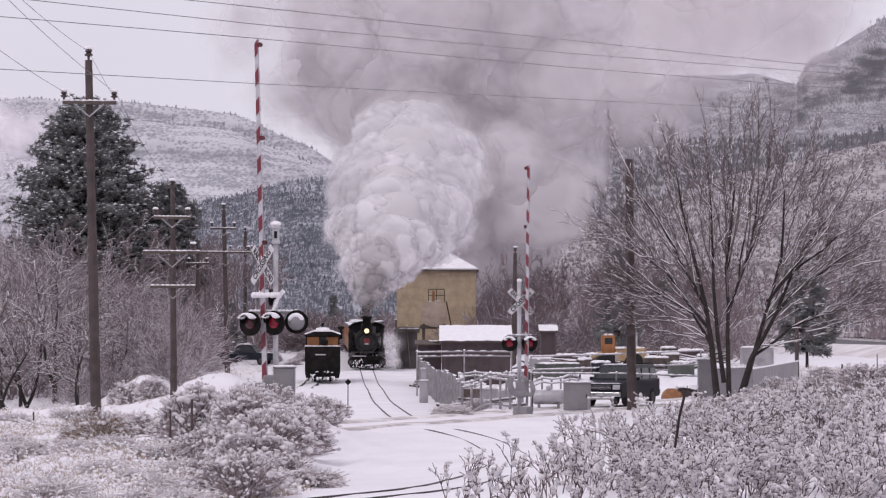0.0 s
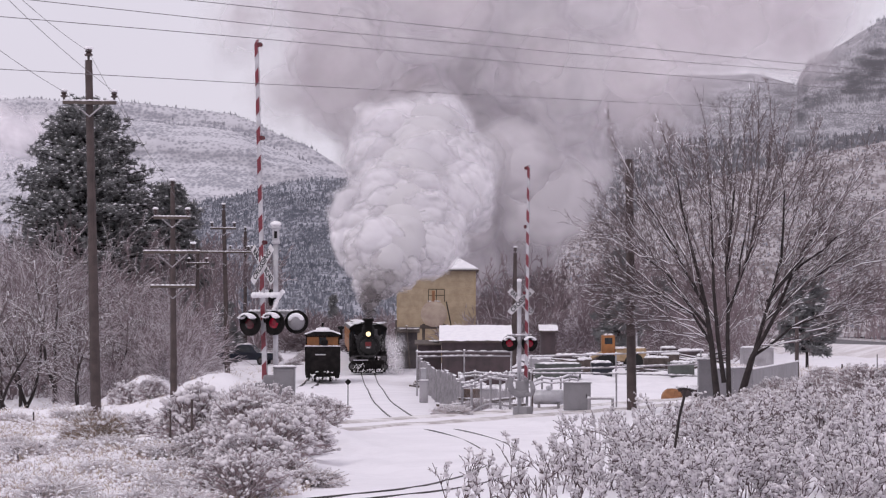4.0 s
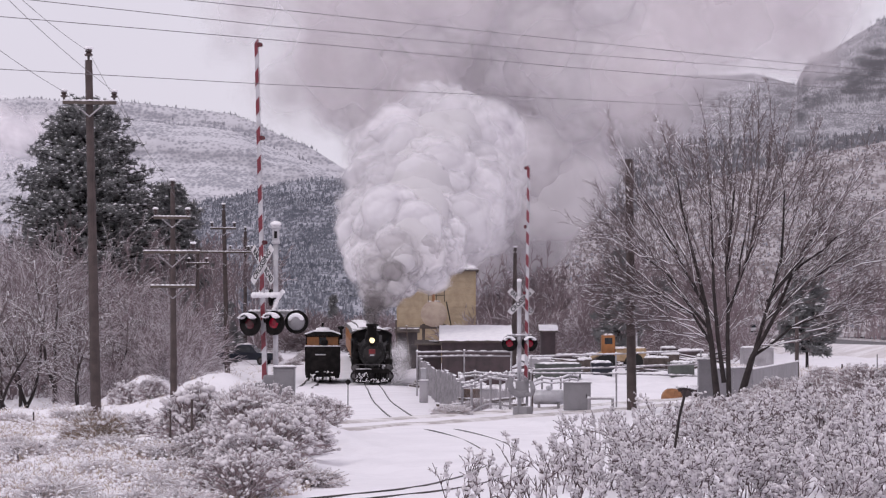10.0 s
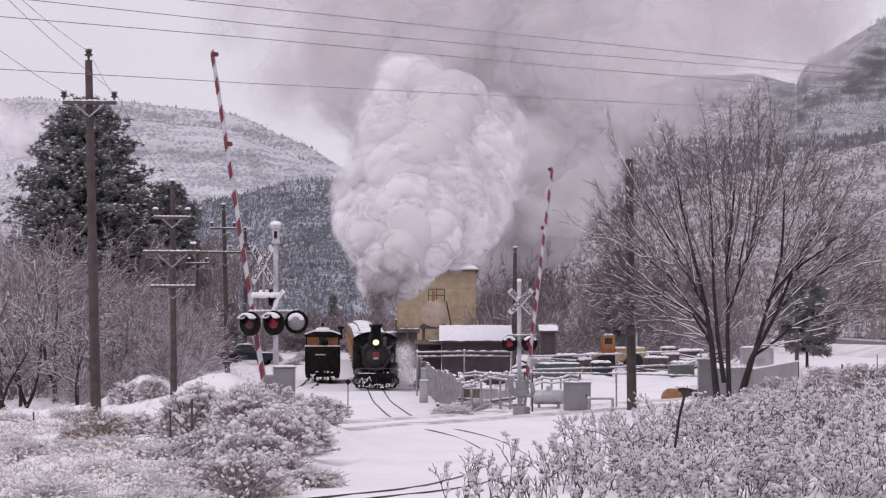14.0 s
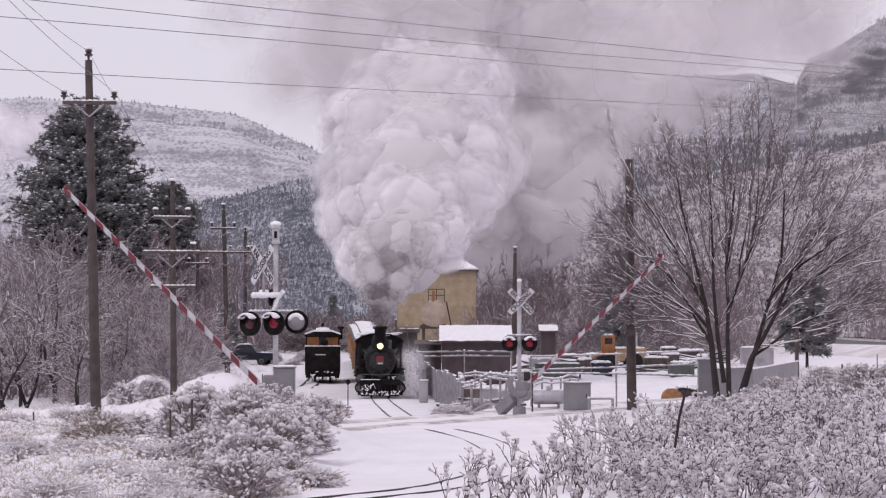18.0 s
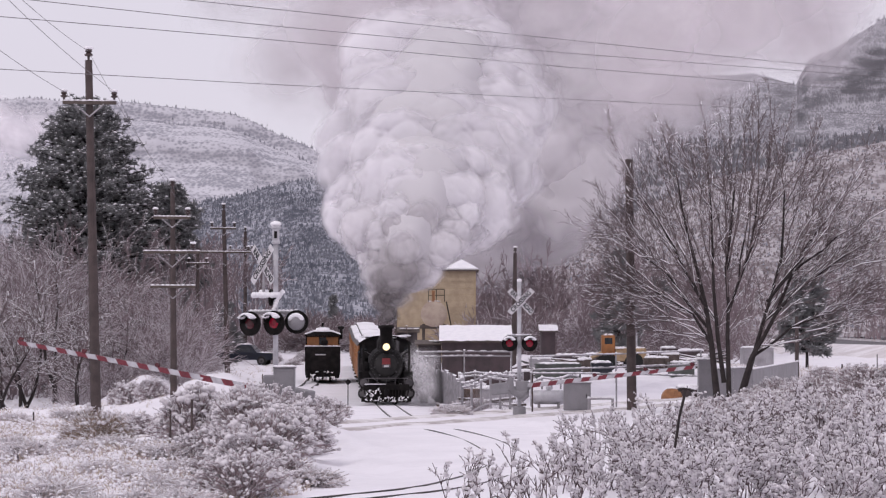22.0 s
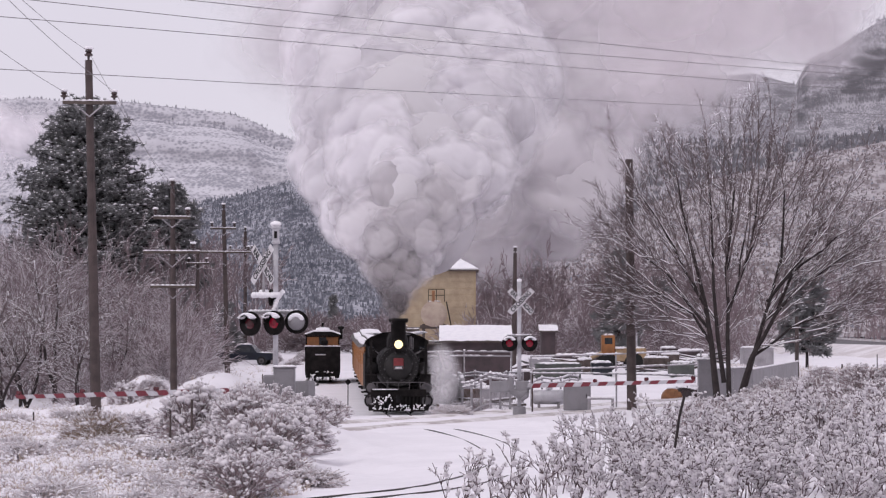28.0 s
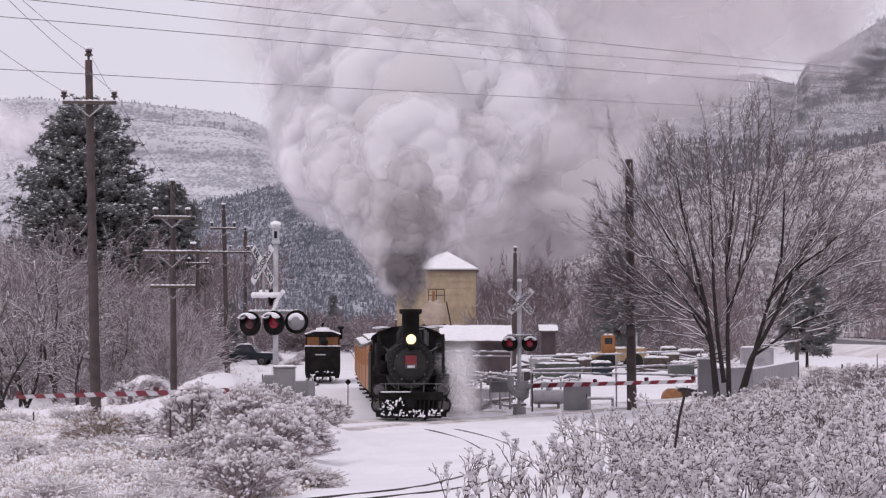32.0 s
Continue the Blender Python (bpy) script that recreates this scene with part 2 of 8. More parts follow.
def np_mesh(name, v, f, material, parent=None, label="", smooth=False, midx=None, stuff=False):
    """A mesh from arrays of vertices and of triangles or quads."""
    v, f = np.asarray(v, np.float32), np.asarray(f, np.int32)
    me = bpy.data.meshes.new(name)
    me.vertices.add(len(v))
    me.vertices.foreach_set("co", v.ravel())
    k = f.shape[1]
    me.loops.add(f.size)
    me.loops.foreach_set("vertex_index", f.ravel())
    me.polygons.add(len(f))
    me.polygons.foreach_set("loop_start", np.arange(0, f.size, k, dtype=np.int32))
    me.update(calc_edges=True)
    ob = link_mesh(name, me, material, parent, label, smooth)
    if stuff:
        ob["kind"] = "stuff"
    if midx is not None:
        me.polygons.foreach_set("material_index", np.asarray(midx, np.int32))
    return ob


def thing(name, m, label, category, group="", kind=""):
    ob = new(name)
    ob.empty_display_size = 0.2
    ob.matrix_basis = m
    return tagged(ob, label, category, group, kind)


def box(bm, c, s, rz=0.0, bevel=0.0, taper=1.0):
    """A box by centre and size, its top drawn in by taper, its edges rounded by bevel."""
    r = bmesh.ops.create_cube(bm, size=1.0)
    cz, sz = math.cos(radians(rz)), math.sin(radians(rz))
    for v in r["verts"]:
        t = taper if v.co.z > 0 else 1.0
        x, y, z = v.co.x * s[0] * t, v.co.y * s[1] * t, v.co.z * s[2]
        v.co = (c[0] + x * cz - y * sz, c[1] + x * sz + y * cz, c[2] + z)
    if bevel:
        es = list({e for v in r["verts"] for e in v.link_edges})
        bmesh.ops.bevel(bm, geom=es, offset=bevel, segments=2, affect="EDGES", profile=0.5)
    return bm


def cyl(bm, a, b, r0, r1=None, n=12, caps=True):
    """A tapered round bar from a to b."""
    a, b = Vector(a), Vector(b)
    r1 = r0 if r1 is None else r1
    d = (b - a).normalized()
    u = d.orthogonal().normalized()
    w = d.cross(u)
    ra = [bm.verts.new(a + (u * math.cos(t) + w * math.sin(t)) * r0) for t in (i * math.tau / n for i in range(n))]
    rb = [bm.verts.new(b + (u * math.cos(t) + w * math.sin(t)) * r1) for t in (i * math.tau / n for i in range(n))]
    for i in range(n):
        bm.faces.new((ra[i], ra[(i + 1) % n], rb[(i + 1) % n], rb[i]))
    if caps:
        bm.faces.new(ra[::-1])
        bm.faces.new(rb)
    return bm


def tube(bm, pts, r, n=6):
    """One bent bar of even thickness through the points."""
    pts = [Vector(p) for p in pts]
    rings = []
    for i, p in enumerate(pts):
        d = (pts[min(i + 1, len(pts) - 1)] - pts[max(i - 1, 0)]).normalized()
        u = d.cross(Vector((0, 0, 1)) if abs(d.z) < 0.95 else Vector((1, 0, 0))).normalized()
        w = d.cross(u)
        rings.append([bm.verts.new(p + (u * math.cos(k * math.tau / n) + w * math.sin(k * math.tau / n)) * r) for k in range(n)])
    for a, b in zip(rings, rings[1:]):
        for k in range(n):
            bm.faces.new((a[k], a[(k + 1) % n], b[(k + 1) % n], b[k]))
    bm.faces.new(rings[0][::-1])
    bm.faces.new(rings[-1])
    return bm


def lathe(bm, rows, c=(0, 0, 0), axis="z", n=24):
    """Rings of (height, radius) turned round an axis through c."""
    rings = []
    for h, r in rows:
        ring = []
        for i in range(n):
            t = i * math.tau / n
            p, q = r * math.cos(t), r * math.sin(t)
            co = (p, q, h) if axis == "z" else (p, h, -q) if axis == "y" else (h, p, q)
            ring.append(bm.verts.new((c[0] + co[0], c[1] + co[1], c[2] + co[2])))
        rings.append(ring)
    for a, b in zip(rings, rings[1:]):
        for i in range(n):
            bm.faces.new((a[i], a[(i + 1) % n], b[(i + 1) % n], b[i]))
    bm.faces.new(rings[0][::-1])
    bm.faces.new(rings[-1])
    return bm


def slab(bm, pts, y0, y1):
    """A profile of (x, z) points drawn from y0 to y1."""
    a = [bm.verts.new((x, y0, z)) for x, z in pts]
    b = [bm.verts.new((x, y1, z)) for x, z in pts]
    n = len(pts)
    for i in range(n):
        bm.faces.new((a[i], a[(i + 1) % n], b[(i + 1) % n], b[i]))
    bm.faces.new(a[::-1])
    bm.faces.new(b)
    bmesh.ops.recalc_face_normals(bm, faces=bm.faces)
    return bm


def blob(bm, c, s, sub=1, rough=0.15, rng=random):
    r = bmesh.ops.create_icosphere(bm, subdivisions=sub, radius=1.0)
    for v in r["verts"]:
        k = 1 + rng.uniform(-rough, rough)
        v.co = (c[0] + v.co.x * s[0] * k, c[1] + v.co.y * s[1] * k, c[2] + v.co.z * s[2] * k)
    return bm


def B():
    return bmesh.new()


# ---- the lie of the land ----
RAIL_Y = [40, 70, 92, 104, 122, 142, 160, 182, 197, 206, 220, 260, 400]
RAIL_Z = [0.1, 0.05, 0.0, -0.12, -0.42, -0.65, -0.8, -0.65, -0.6, -0.4, -0.05, 0.3, 0.6]
LINE_Y = [40, 45, 50, 55.4, 57.3, 61.9, 67.3, 72, 77.5, 86.7, 92, 98, 104, 115, 130, 150, 175, 200, 220, 320, 520]
LINE_X = [-12.5, -8.0, -4.4, -1.4, -0.45, 0.75, 1.45, 1.6, 1.42, 0.72, 0.1, -0.6, -1.12, -1.56, -2.15, -2.94, -3.93, -4.92, -5.71, -9.65, -17.5]


def glide(t, xs, ys):
    """Smooth interpolation through the points of a table."""
    xs, ys = np.asarray(xs, float), np.asarray(ys, float)
    m = np.gradient(ys, xs)
    i = np.clip(np.searchsorted(xs, t) - 1, 0, len(xs) - 2)
    h = xs[i + 1] - xs[i]
    s = np.clip((t - xs[i]) / h, 0, 1)
    return (2 * s**3 - 3 * s**2 + 1) * ys[i] + (s**3 - 2 * s**2 + s) * h * m[i] + (-2 * s**3 + 3 * s**2) * ys[i + 1] + (s**3 - s**2) * h * m[i + 1]


def rail_z(y):
    return glide(np.asarray(y, float), RAIL_Y, RAIL_Z)


def line_x(y):
    return glide(np.asarray(y, float), LINE_Y, LINE_X)


def bump2(x, y, cx, cy, rx, ry, h, rot=0.0):
    c, s = math.cos(radians(rot)), math.sin(radians(rot))
    u, v = (x - cx) * c + (y - cy) * s, -(x - cx) * s + (y - cy) * c
    return h * np.exp(-((u / rx) ** 2) - (v / ry) ** 2)


ROAD_A, ROAD_B = (-11.6, 80.5), (9.0, 127.4)


def road_away(x, y):
    """Signed distance from the middle of the road that crosses the line."""
    dx, dy = ROAD_B[0] - ROAD_A[0], ROAD_B[1] - ROAD_A[1]
    n = math.hypot(dx, dy)
    return (-(x - ROAD_A[0]) * dy + (y - ROAD_A[1]) * dx) / n


def ease(s):
    s = np.clip(s, 0, 1)
    return s * s * (3 - 2 * s)


def ground_z(x, y):
    x, y = np.asarray(x, float), np.asarray(y, float)
    off = np.abs(x - line_x(np.clip(y, 40, 520)))
    base = rail_z(np.clip(y, 40, 400)) + np.clip(y - 400, 0, 500) * 0.002 - 0.035 - 0.07 * np.clip((off - 0.8) / 1.5, 0, 1)
    wild = np.clip((off - 1.6) / 2.0, 0, 1)
    road = np.clip(1 - (np.abs(road_away(x, y)) - 2.6) / 2.0, 0, 1) * ((y > 60) & (y < 150))
    rough = 0.10 * np.sin(x * 1.3 + 0.6 * np.sin(y * 0.31)) * np.sin(y * 0.47 + 1) + 0.05 * np.sin(x * 3.1 + y * 0.9) + 0.04 * np.sin(x * 5.7 - y * 1.7)
    z = base + wild * (1 - road) * rough
    z = z * (1 - road) + road * np.maximum(base, -0.14)
    z = z + bump2(x, y, -5.0, 83.5, 3.0, 3.5, 0.65)
    z = z + bump2(x, y, -10.9, 142, 2.9, 4, 1.65) + bump2(x, y, -16.563, 165, 1.8, 9, 1.5)
    z = z + bump2(x, y, -9.0, 72, 5.0, 7, 0.3)
    z = z + bump2(x, y, 14.0, 72, 7.0, 16, 0.9) + bump2(x, y, 18.114, 112, 5, 9, 1.8) + bump2(x, y, 26.162, 190, 9, 20, 1.0)
    z = z - bump2(x, y, -24.65, 170, 6, 25, 0.7)
    z = z + ease((x - 19) / 5) * ease((y - 112) / 15) * (1 - ease((y - 215) / 20)) * (0.16 * np.sin(x * 1.9 + 1.3 * np.sin(y * 0.21)) * np.sin(y * 0.37 + x * 0.3) + 0.07 * np.sin(x * 4.3 + y * 0.8))
    # snow half burying the near rails, and a ploughed ridge beside the road
    z = z + ease((80 - y) / 6) * (1 - wild) * (0.004 + 0.006 * np.sin(y * 2.3 + x) + 0.005 * np.sin(y * 5.1))
    z = z + 0.26 * np.exp(-(((road_away(x, y) - 3.7) / 0.9) ** 2)) * ease((x - 0.9) / 1.4) * (1 - ease((y - 124) / 8)) * (1 + 0.3 * np.sin(x * 3.3) + 0.25 * np.sin(x * 8.1 + y * 2.0) + 0.2 * np.sin(x * 14.0 - y * 3.0))
    # the back of the yard lies on a low terrace
    z = z + 0.95 * ease((y - 138) / 46) * ease((x - 3.6) / 2.6) * (1 - ease((x - 18) / 5)) * (1 - ease((y - 225) / 40))
    return z


def sheet(name, ys, us, fn, material, label, smooth=True):
    """A fan-shaped sheet of ground; us are slopes sideways, ys distances."""
    yy, uu = np.meshgrid(ys, us, indexing="ij")
    xx = uu * yy
    zz = fn(xx, yy)
    v = np.stack([xx, yy, zz], -1).reshape(-1, 3)
    n, m = yy.shape
    i = (np.arange(n - 1)[:, None] * m + np.arange(m - 1)).ravel()
    f = np.stack([i, i + 1, i + m + 1, i + m], -1)
    return tagged(np_mesh(name, v, f, material, smooth=smooth), label, "ground", kind="structure")


M_GROUND = mat("snowy_ground", (0.83, 0.803, 0.845), (0.765, 0.74, 0.78), rough=0.85, scale=0.35, fine=6.0, bump=0.5)
_ys = np.concatenate([np.linspace(-60, 30, 10), np.arange(32, 130, 0.45), np.arange(130, 260, 1.5), np.geomspace(262, 4500, 50)])
_us = np.concatenate([np.linspace(-3.2, -0.28, 16), np.linspace(-0.26, 0.26, 200), np.linspace(0.28, 3.2, 16)])


def ground_flat(x, y):
    return ground_z(x, np.clip(y, 32, 4500))


def ground_sheet():
    yy, uu = np.meshgrid(_ys, _us, indexing="ij")
    xx = uu * np.maximum(np.abs(yy), 40)
    zz = ground_flat(xx, yy)
    v = np.stack([xx, yy, zz], -1).reshape(-1, 3)
    n, m = yy.shape
    i = (np.arange(n - 1)[:, None] * m + np.arange(m - 1)).ravel()
    f = np.stack([i, i + 1, i + m + 1, i + m], -1)
    tagged(np_mesh("ground", v, f, M_GROUND, smooth=True), "fresh uneven snow over the valley floor", "ground", kind="structure")


ground_sheet()


# ---- mountains ----
def hill_mat(name, tree, snow, cover, scale, rock=None, stretch=(1.0, 0.35, 0.45), wide=(1.0, 1.0, 1.0), steep=(0.35, 0.5)):
    """Slopes with dark conifers, snow between them and bare rock where they are steep."""
    m = bpy.data.materials.new(name)
    m.use_nodes = True
    n, l = m.node_tree.nodes, m.node_tree.links
    b = n["Principled BSDF"]
    b.inputs["Roughness"].default_value = 0.95
    geo = n.new("ShaderNodeNewGeometry")
    big, small = n.new("ShaderNodeTexNoise"), n.new("ShaderNodeTexVoronoi")
    big.inputs["Scale"].default_value, big.inputs["Detail"].default_value = scale * 0.08, 8.0
    small.inputs["Scale"].default_value = scale
    wv = n.new("ShaderNodeVectorMath")
    wv.operation = "MULTIPLY"
    wv.inputs[1].default_value = stretch
    l.new(geo.outputs["Position"], wv.inputs[0])
    l.new(wv.outputs[0], small.inputs["Vector"])
    wb = n.new("ShaderNodeVectorMath")
    wb.operation = "MULTIPLY"
    wb.inputs[1].default_value = wide
    l.new(geo.outputs["Position"], wb.inputs[0])
    l.new(wb.outputs[0], big.inputs["Vector"])
    mul = n.new("ShaderNodeMath")
    mul.operation = "MULTIPLY_ADD"
    mul.inputs[1].default_value = 0.55
    l.new(small.outputs["Distance"], mul.inputs[0])
    l.new(big.outputs["Fac"], mul.inputs[2])
    rp = n.new("ShaderNodeMapRange")
    rp.inputs[1].default_value, rp.inputs[2].default_value = cover - 0.12, cover + 0.16
    l.new(mul.outputs[0], rp.inputs[0])
    mix = n.new("ShaderNodeMix")
    mix.data_type = "RGBA"
    mix.inputs[6].default_value, mix.inputs[7].default_value = (*tree, 1), (*snow, 1)
    l.new(rp.outputs[0], mix.inputs[0])
    colour = mix.outputs[2]
    if rock:
        sep = n.new("ShaderNodeSeparateXYZ")
        l.new(geo.outputs["Normal"], sep.inputs[0])
        st = n.new("ShaderNodeMapRange")
        st.inputs[1].default_value, st.inputs[2].default_value = steep
        st.inputs[3].default_value, st.inputs[4].default_value = 1.0, 0.0
        l.new(sep.outputs["Z"], st.inputs[0])
        mx = n.new("ShaderNodeMix")
        mx.data_type = "RGBA"
        mx.inputs[7].default_value = (*rock, 1)
        ledge = n.new("ShaderNodeMapRange")
        ledge.inputs[1].default_value, ledge.inputs[2].default_value = 0.62, 0.42
        ledge.inputs[3].default_value = 0.25
        bare = n.new("ShaderNodeMath")
        bare.operation = "MULTIPLY"
        l.new(big.outputs["Fac"], ledge.inputs[0])
        l.new(st.outputs[0], bare.inputs[0])
        l.new(ledge.outputs[0], bare.inputs[1])
        l.new(bare.outputs[0], mx.inputs[0])
        l.new(colour, mx.inputs[6])
        colour = mx.outputs[2]
    l.new(colour, b.inputs["Base Color"])
    return m


def ridge(name, d0, d1, crest, foot, material, label, nx=300, ny=60, rough=1.0, steps=None, seed=1, cap=None):
    """A mountainside that rises from its foot at d0 to its crest at d1; crest rows are (x, z)."""
    cx, cz = [c[0] for c in crest], [c[1] for c in crest]
    xs = np.linspace(cx[0], cx[-1], nx)
    top = np.interp(xs, cx, cz)
    rows = []
    for j in range(ny + 8):
        s = j / ny
        prof = s if s <= 1 else 1.0
        if steps is not None:
            prof = float(np.interp(s, [p[0] for p in steps], [p[1] for p in steps]))
        y = d0 + (d1 - d0) * s
        row = []
        for i, x in enumerate(xs):
            k = y / d1
            p = Vector((x / 90.0 + seed, y / 90.0, seed * 3.1))
            q = noise.fractal(p, 0.9, 2.2, 5)
            g = abs(noise.noise(Vector((x / 45.0, y / 260.0, seed))))
            damp = min(1.0, s * 3) * (1.0 if s < 0.9 else max(0.0, (1.0 - s) / 0.1) * 0.8 + 0.2)
            if steps is not None:
                damp = min(1.0, s * 3) * max(0.12, min(1.0, (0.9 - s) / 0.15))
            z = foot + (top[i] - foot) * prof + rough * damp * (q * 0.07 - g * 0.09) * max(top[i] - foot, 8)
            if cap is not None:
                z += float(np.interp(x, [c[0] for c in cap], [c[1] for c in cap])) * float(np.clip((s - 0.80 - 0.01 * noise.noise(Vector((x / 12.0, 0.0, seed)))) / 0.022, 0, 1))
            if s > 1:
                z -= (s - 1) * (top[i] - foot) * 0.5
            row.append((x * k if k < 1 else x, y, z))
        rows.append(row)
    v = np.array(rows).reshape(-1, 3)
    n = ny + 8
    i = (np.arange(n - 1)[:, None] * nx + np.arange(nx - 1)).ravel()
    f = np.stack([i, i + 1, i + nx + 1, i + nx], -1)
    return tagged(np_mesh(name, v, f, material, smooth=True), label, "mountain", kind="structure")


# Aerial haze is put into the mesa and cliff colours: paler, bluer, flatter.
M_HILLFAR = hill_mat("hazed_mesa_slope", (0.30, 0.295, 0.335), (0.58, 0.565, 0.61), 0.74, 0.5, rock=(0.25, 0.24, 0.27), stretch=(0.7, 0.2, 1.0), wide=(0.5, 0.3, 4.0), steep=(0.5, 0.82))
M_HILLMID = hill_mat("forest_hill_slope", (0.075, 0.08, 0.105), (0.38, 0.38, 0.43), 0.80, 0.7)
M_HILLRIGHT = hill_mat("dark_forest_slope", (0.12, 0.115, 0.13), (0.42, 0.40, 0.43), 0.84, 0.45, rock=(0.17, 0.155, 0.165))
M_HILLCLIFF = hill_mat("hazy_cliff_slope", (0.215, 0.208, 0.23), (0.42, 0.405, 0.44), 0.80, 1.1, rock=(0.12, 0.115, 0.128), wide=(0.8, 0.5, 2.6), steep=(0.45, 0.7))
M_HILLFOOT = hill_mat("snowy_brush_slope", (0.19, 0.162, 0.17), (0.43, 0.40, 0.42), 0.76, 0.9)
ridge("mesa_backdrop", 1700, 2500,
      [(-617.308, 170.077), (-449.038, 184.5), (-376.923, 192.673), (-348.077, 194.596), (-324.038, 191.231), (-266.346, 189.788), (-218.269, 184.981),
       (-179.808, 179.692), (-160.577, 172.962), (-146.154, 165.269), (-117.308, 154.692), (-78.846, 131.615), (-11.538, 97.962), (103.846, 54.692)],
      3, M_HILLFAR, "far snow-covered mesa paled by haze, with a cliff band", rough=0.65, steps=[(0, 0), (0.3, 0.33), (0.308, 0.37), (0.45, 0.47), (0.457, 0.52), (0.68, 0.70), (0.69, 0.80), (0.88, 0.90), (0.89, 0.985), (1.2, 1.0)], seed=2, ny=120)
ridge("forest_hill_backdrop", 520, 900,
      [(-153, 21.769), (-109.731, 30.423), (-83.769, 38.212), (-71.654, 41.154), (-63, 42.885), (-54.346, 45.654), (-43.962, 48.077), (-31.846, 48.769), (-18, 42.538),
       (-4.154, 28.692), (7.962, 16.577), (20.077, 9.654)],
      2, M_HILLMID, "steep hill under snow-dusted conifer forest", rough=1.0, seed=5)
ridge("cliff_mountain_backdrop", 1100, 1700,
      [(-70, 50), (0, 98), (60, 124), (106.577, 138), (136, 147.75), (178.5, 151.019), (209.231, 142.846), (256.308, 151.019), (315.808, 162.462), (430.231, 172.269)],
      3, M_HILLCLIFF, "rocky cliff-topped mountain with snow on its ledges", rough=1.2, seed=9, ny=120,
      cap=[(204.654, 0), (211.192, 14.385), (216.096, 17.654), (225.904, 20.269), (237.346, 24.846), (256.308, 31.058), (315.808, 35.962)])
ridge("wooded_ridge_backdrop", 660, 900,
      [(-11.077, 9.654), (7.962, 30.423), (27, 51.192), (37.385, 58.981), (54.692, 60.712), (80.654, 60.192), (106.615, 58.981), (135.692, 64.173), (193.154, 77.154)],
      2, M_HILLRIGHT, "dark wooded ridge dusted with snow", rough=1.0, seed=13)
ridge("brush_slope_backdrop", 480, 680,
      [(9.938, 10.704), (19.092, 22.473), (28.246, 26.919), (41.323, 28.358), (60.938, 36.858), (80.554, 41.435), (102.523, 46.012), (145.938, 52.55)],
      1.5, M_HILLFOOT, "snowy foot slope with scattered brush", rough=1.0, seed=17)


# ---- track ----
def track(name, fx, y0, y1, label, lift=0.0, step=1.5, buried=None):
    t = thing(name, pose(0, 0, 0), label, "railway track", kind="structure")
    ys = np.arange(y0, y1, step)
    xs, zs = fx(ys), rail_z(ys) + lift
    if buried:
        zs = zs - 0.09 * np.exp(-(((ys - buried[0]) / buried[1]) ** 4))
    dx = np.gradient(xs, ys)
    nx, ny = 1 / np.hypot(1, dx), -dx / np.hypot(1, dx)
    for side in (-1, 1):
        bm = B()
        prev = None
        for i in range(len(ys)):
            cx, cy = xs[i] + side * 0.47 * nx[i], ys[i] + side * 0.47 * ny[i]
            ring = [bm.verts.new((cx + a * nx[i], cy + a * ny[i], zs[i] + h)) for a, h in ((-0.06, -0.14), (0.06, -0.14), (0.024, -0.03), (0.024, 0.0), (-0.024, 0.0), (-0.024, -0.03))]
            if prev:
                for k in range(6):
                    bm.faces.new((prev[k], prev[(k + 1) % 6], ring[(k + 1) % 6], ring[k]))
            prev = ring
        part("rail", bm, M_RAIL, t)
    return t


track("main_track", line_x, 44, 330, "narrow gauge rails showing through fresh snow", lift=0.0, step=0.6, buried=(99.5, 5.5))
track("siding_track", lambda y: line_x(y) - 4.3 - np.clip((190 - y) * 0.03, -2, 3), 186, 330, "snowed-in siding rails", lift=0.0)


# ---- steam train ----
TRAIN_T = [0, 3, 6, 9, 13, 17, 19, 23, 28, 32]
TRAIN_Y = [220, 213.8, 206.5, 197.3, 182.5, 168.0, 160.5, 143.0, 122.0, 104.0]


def train_rows(back, yaw=1.0):
    rows = []
    for i in range(33):
        y = float(glide(np.array(float(i)), TRAIN_T, TRAIN_Y)) + back
        x, z = float(line_x(y)), float(rail_z(y))
        sx = float(line_x(y + 10) - line_x(y + 1)) / 9
        sz = float(rail_z(y + 10) - rail_z(y + 1)) / 9
        rows.append((float(i), pose(x, y, z, math.degrees(math.atan(sz)), 0, -math.degrees(math.atan(sx)) * yaw)))
    return rows


DRIVERS = []


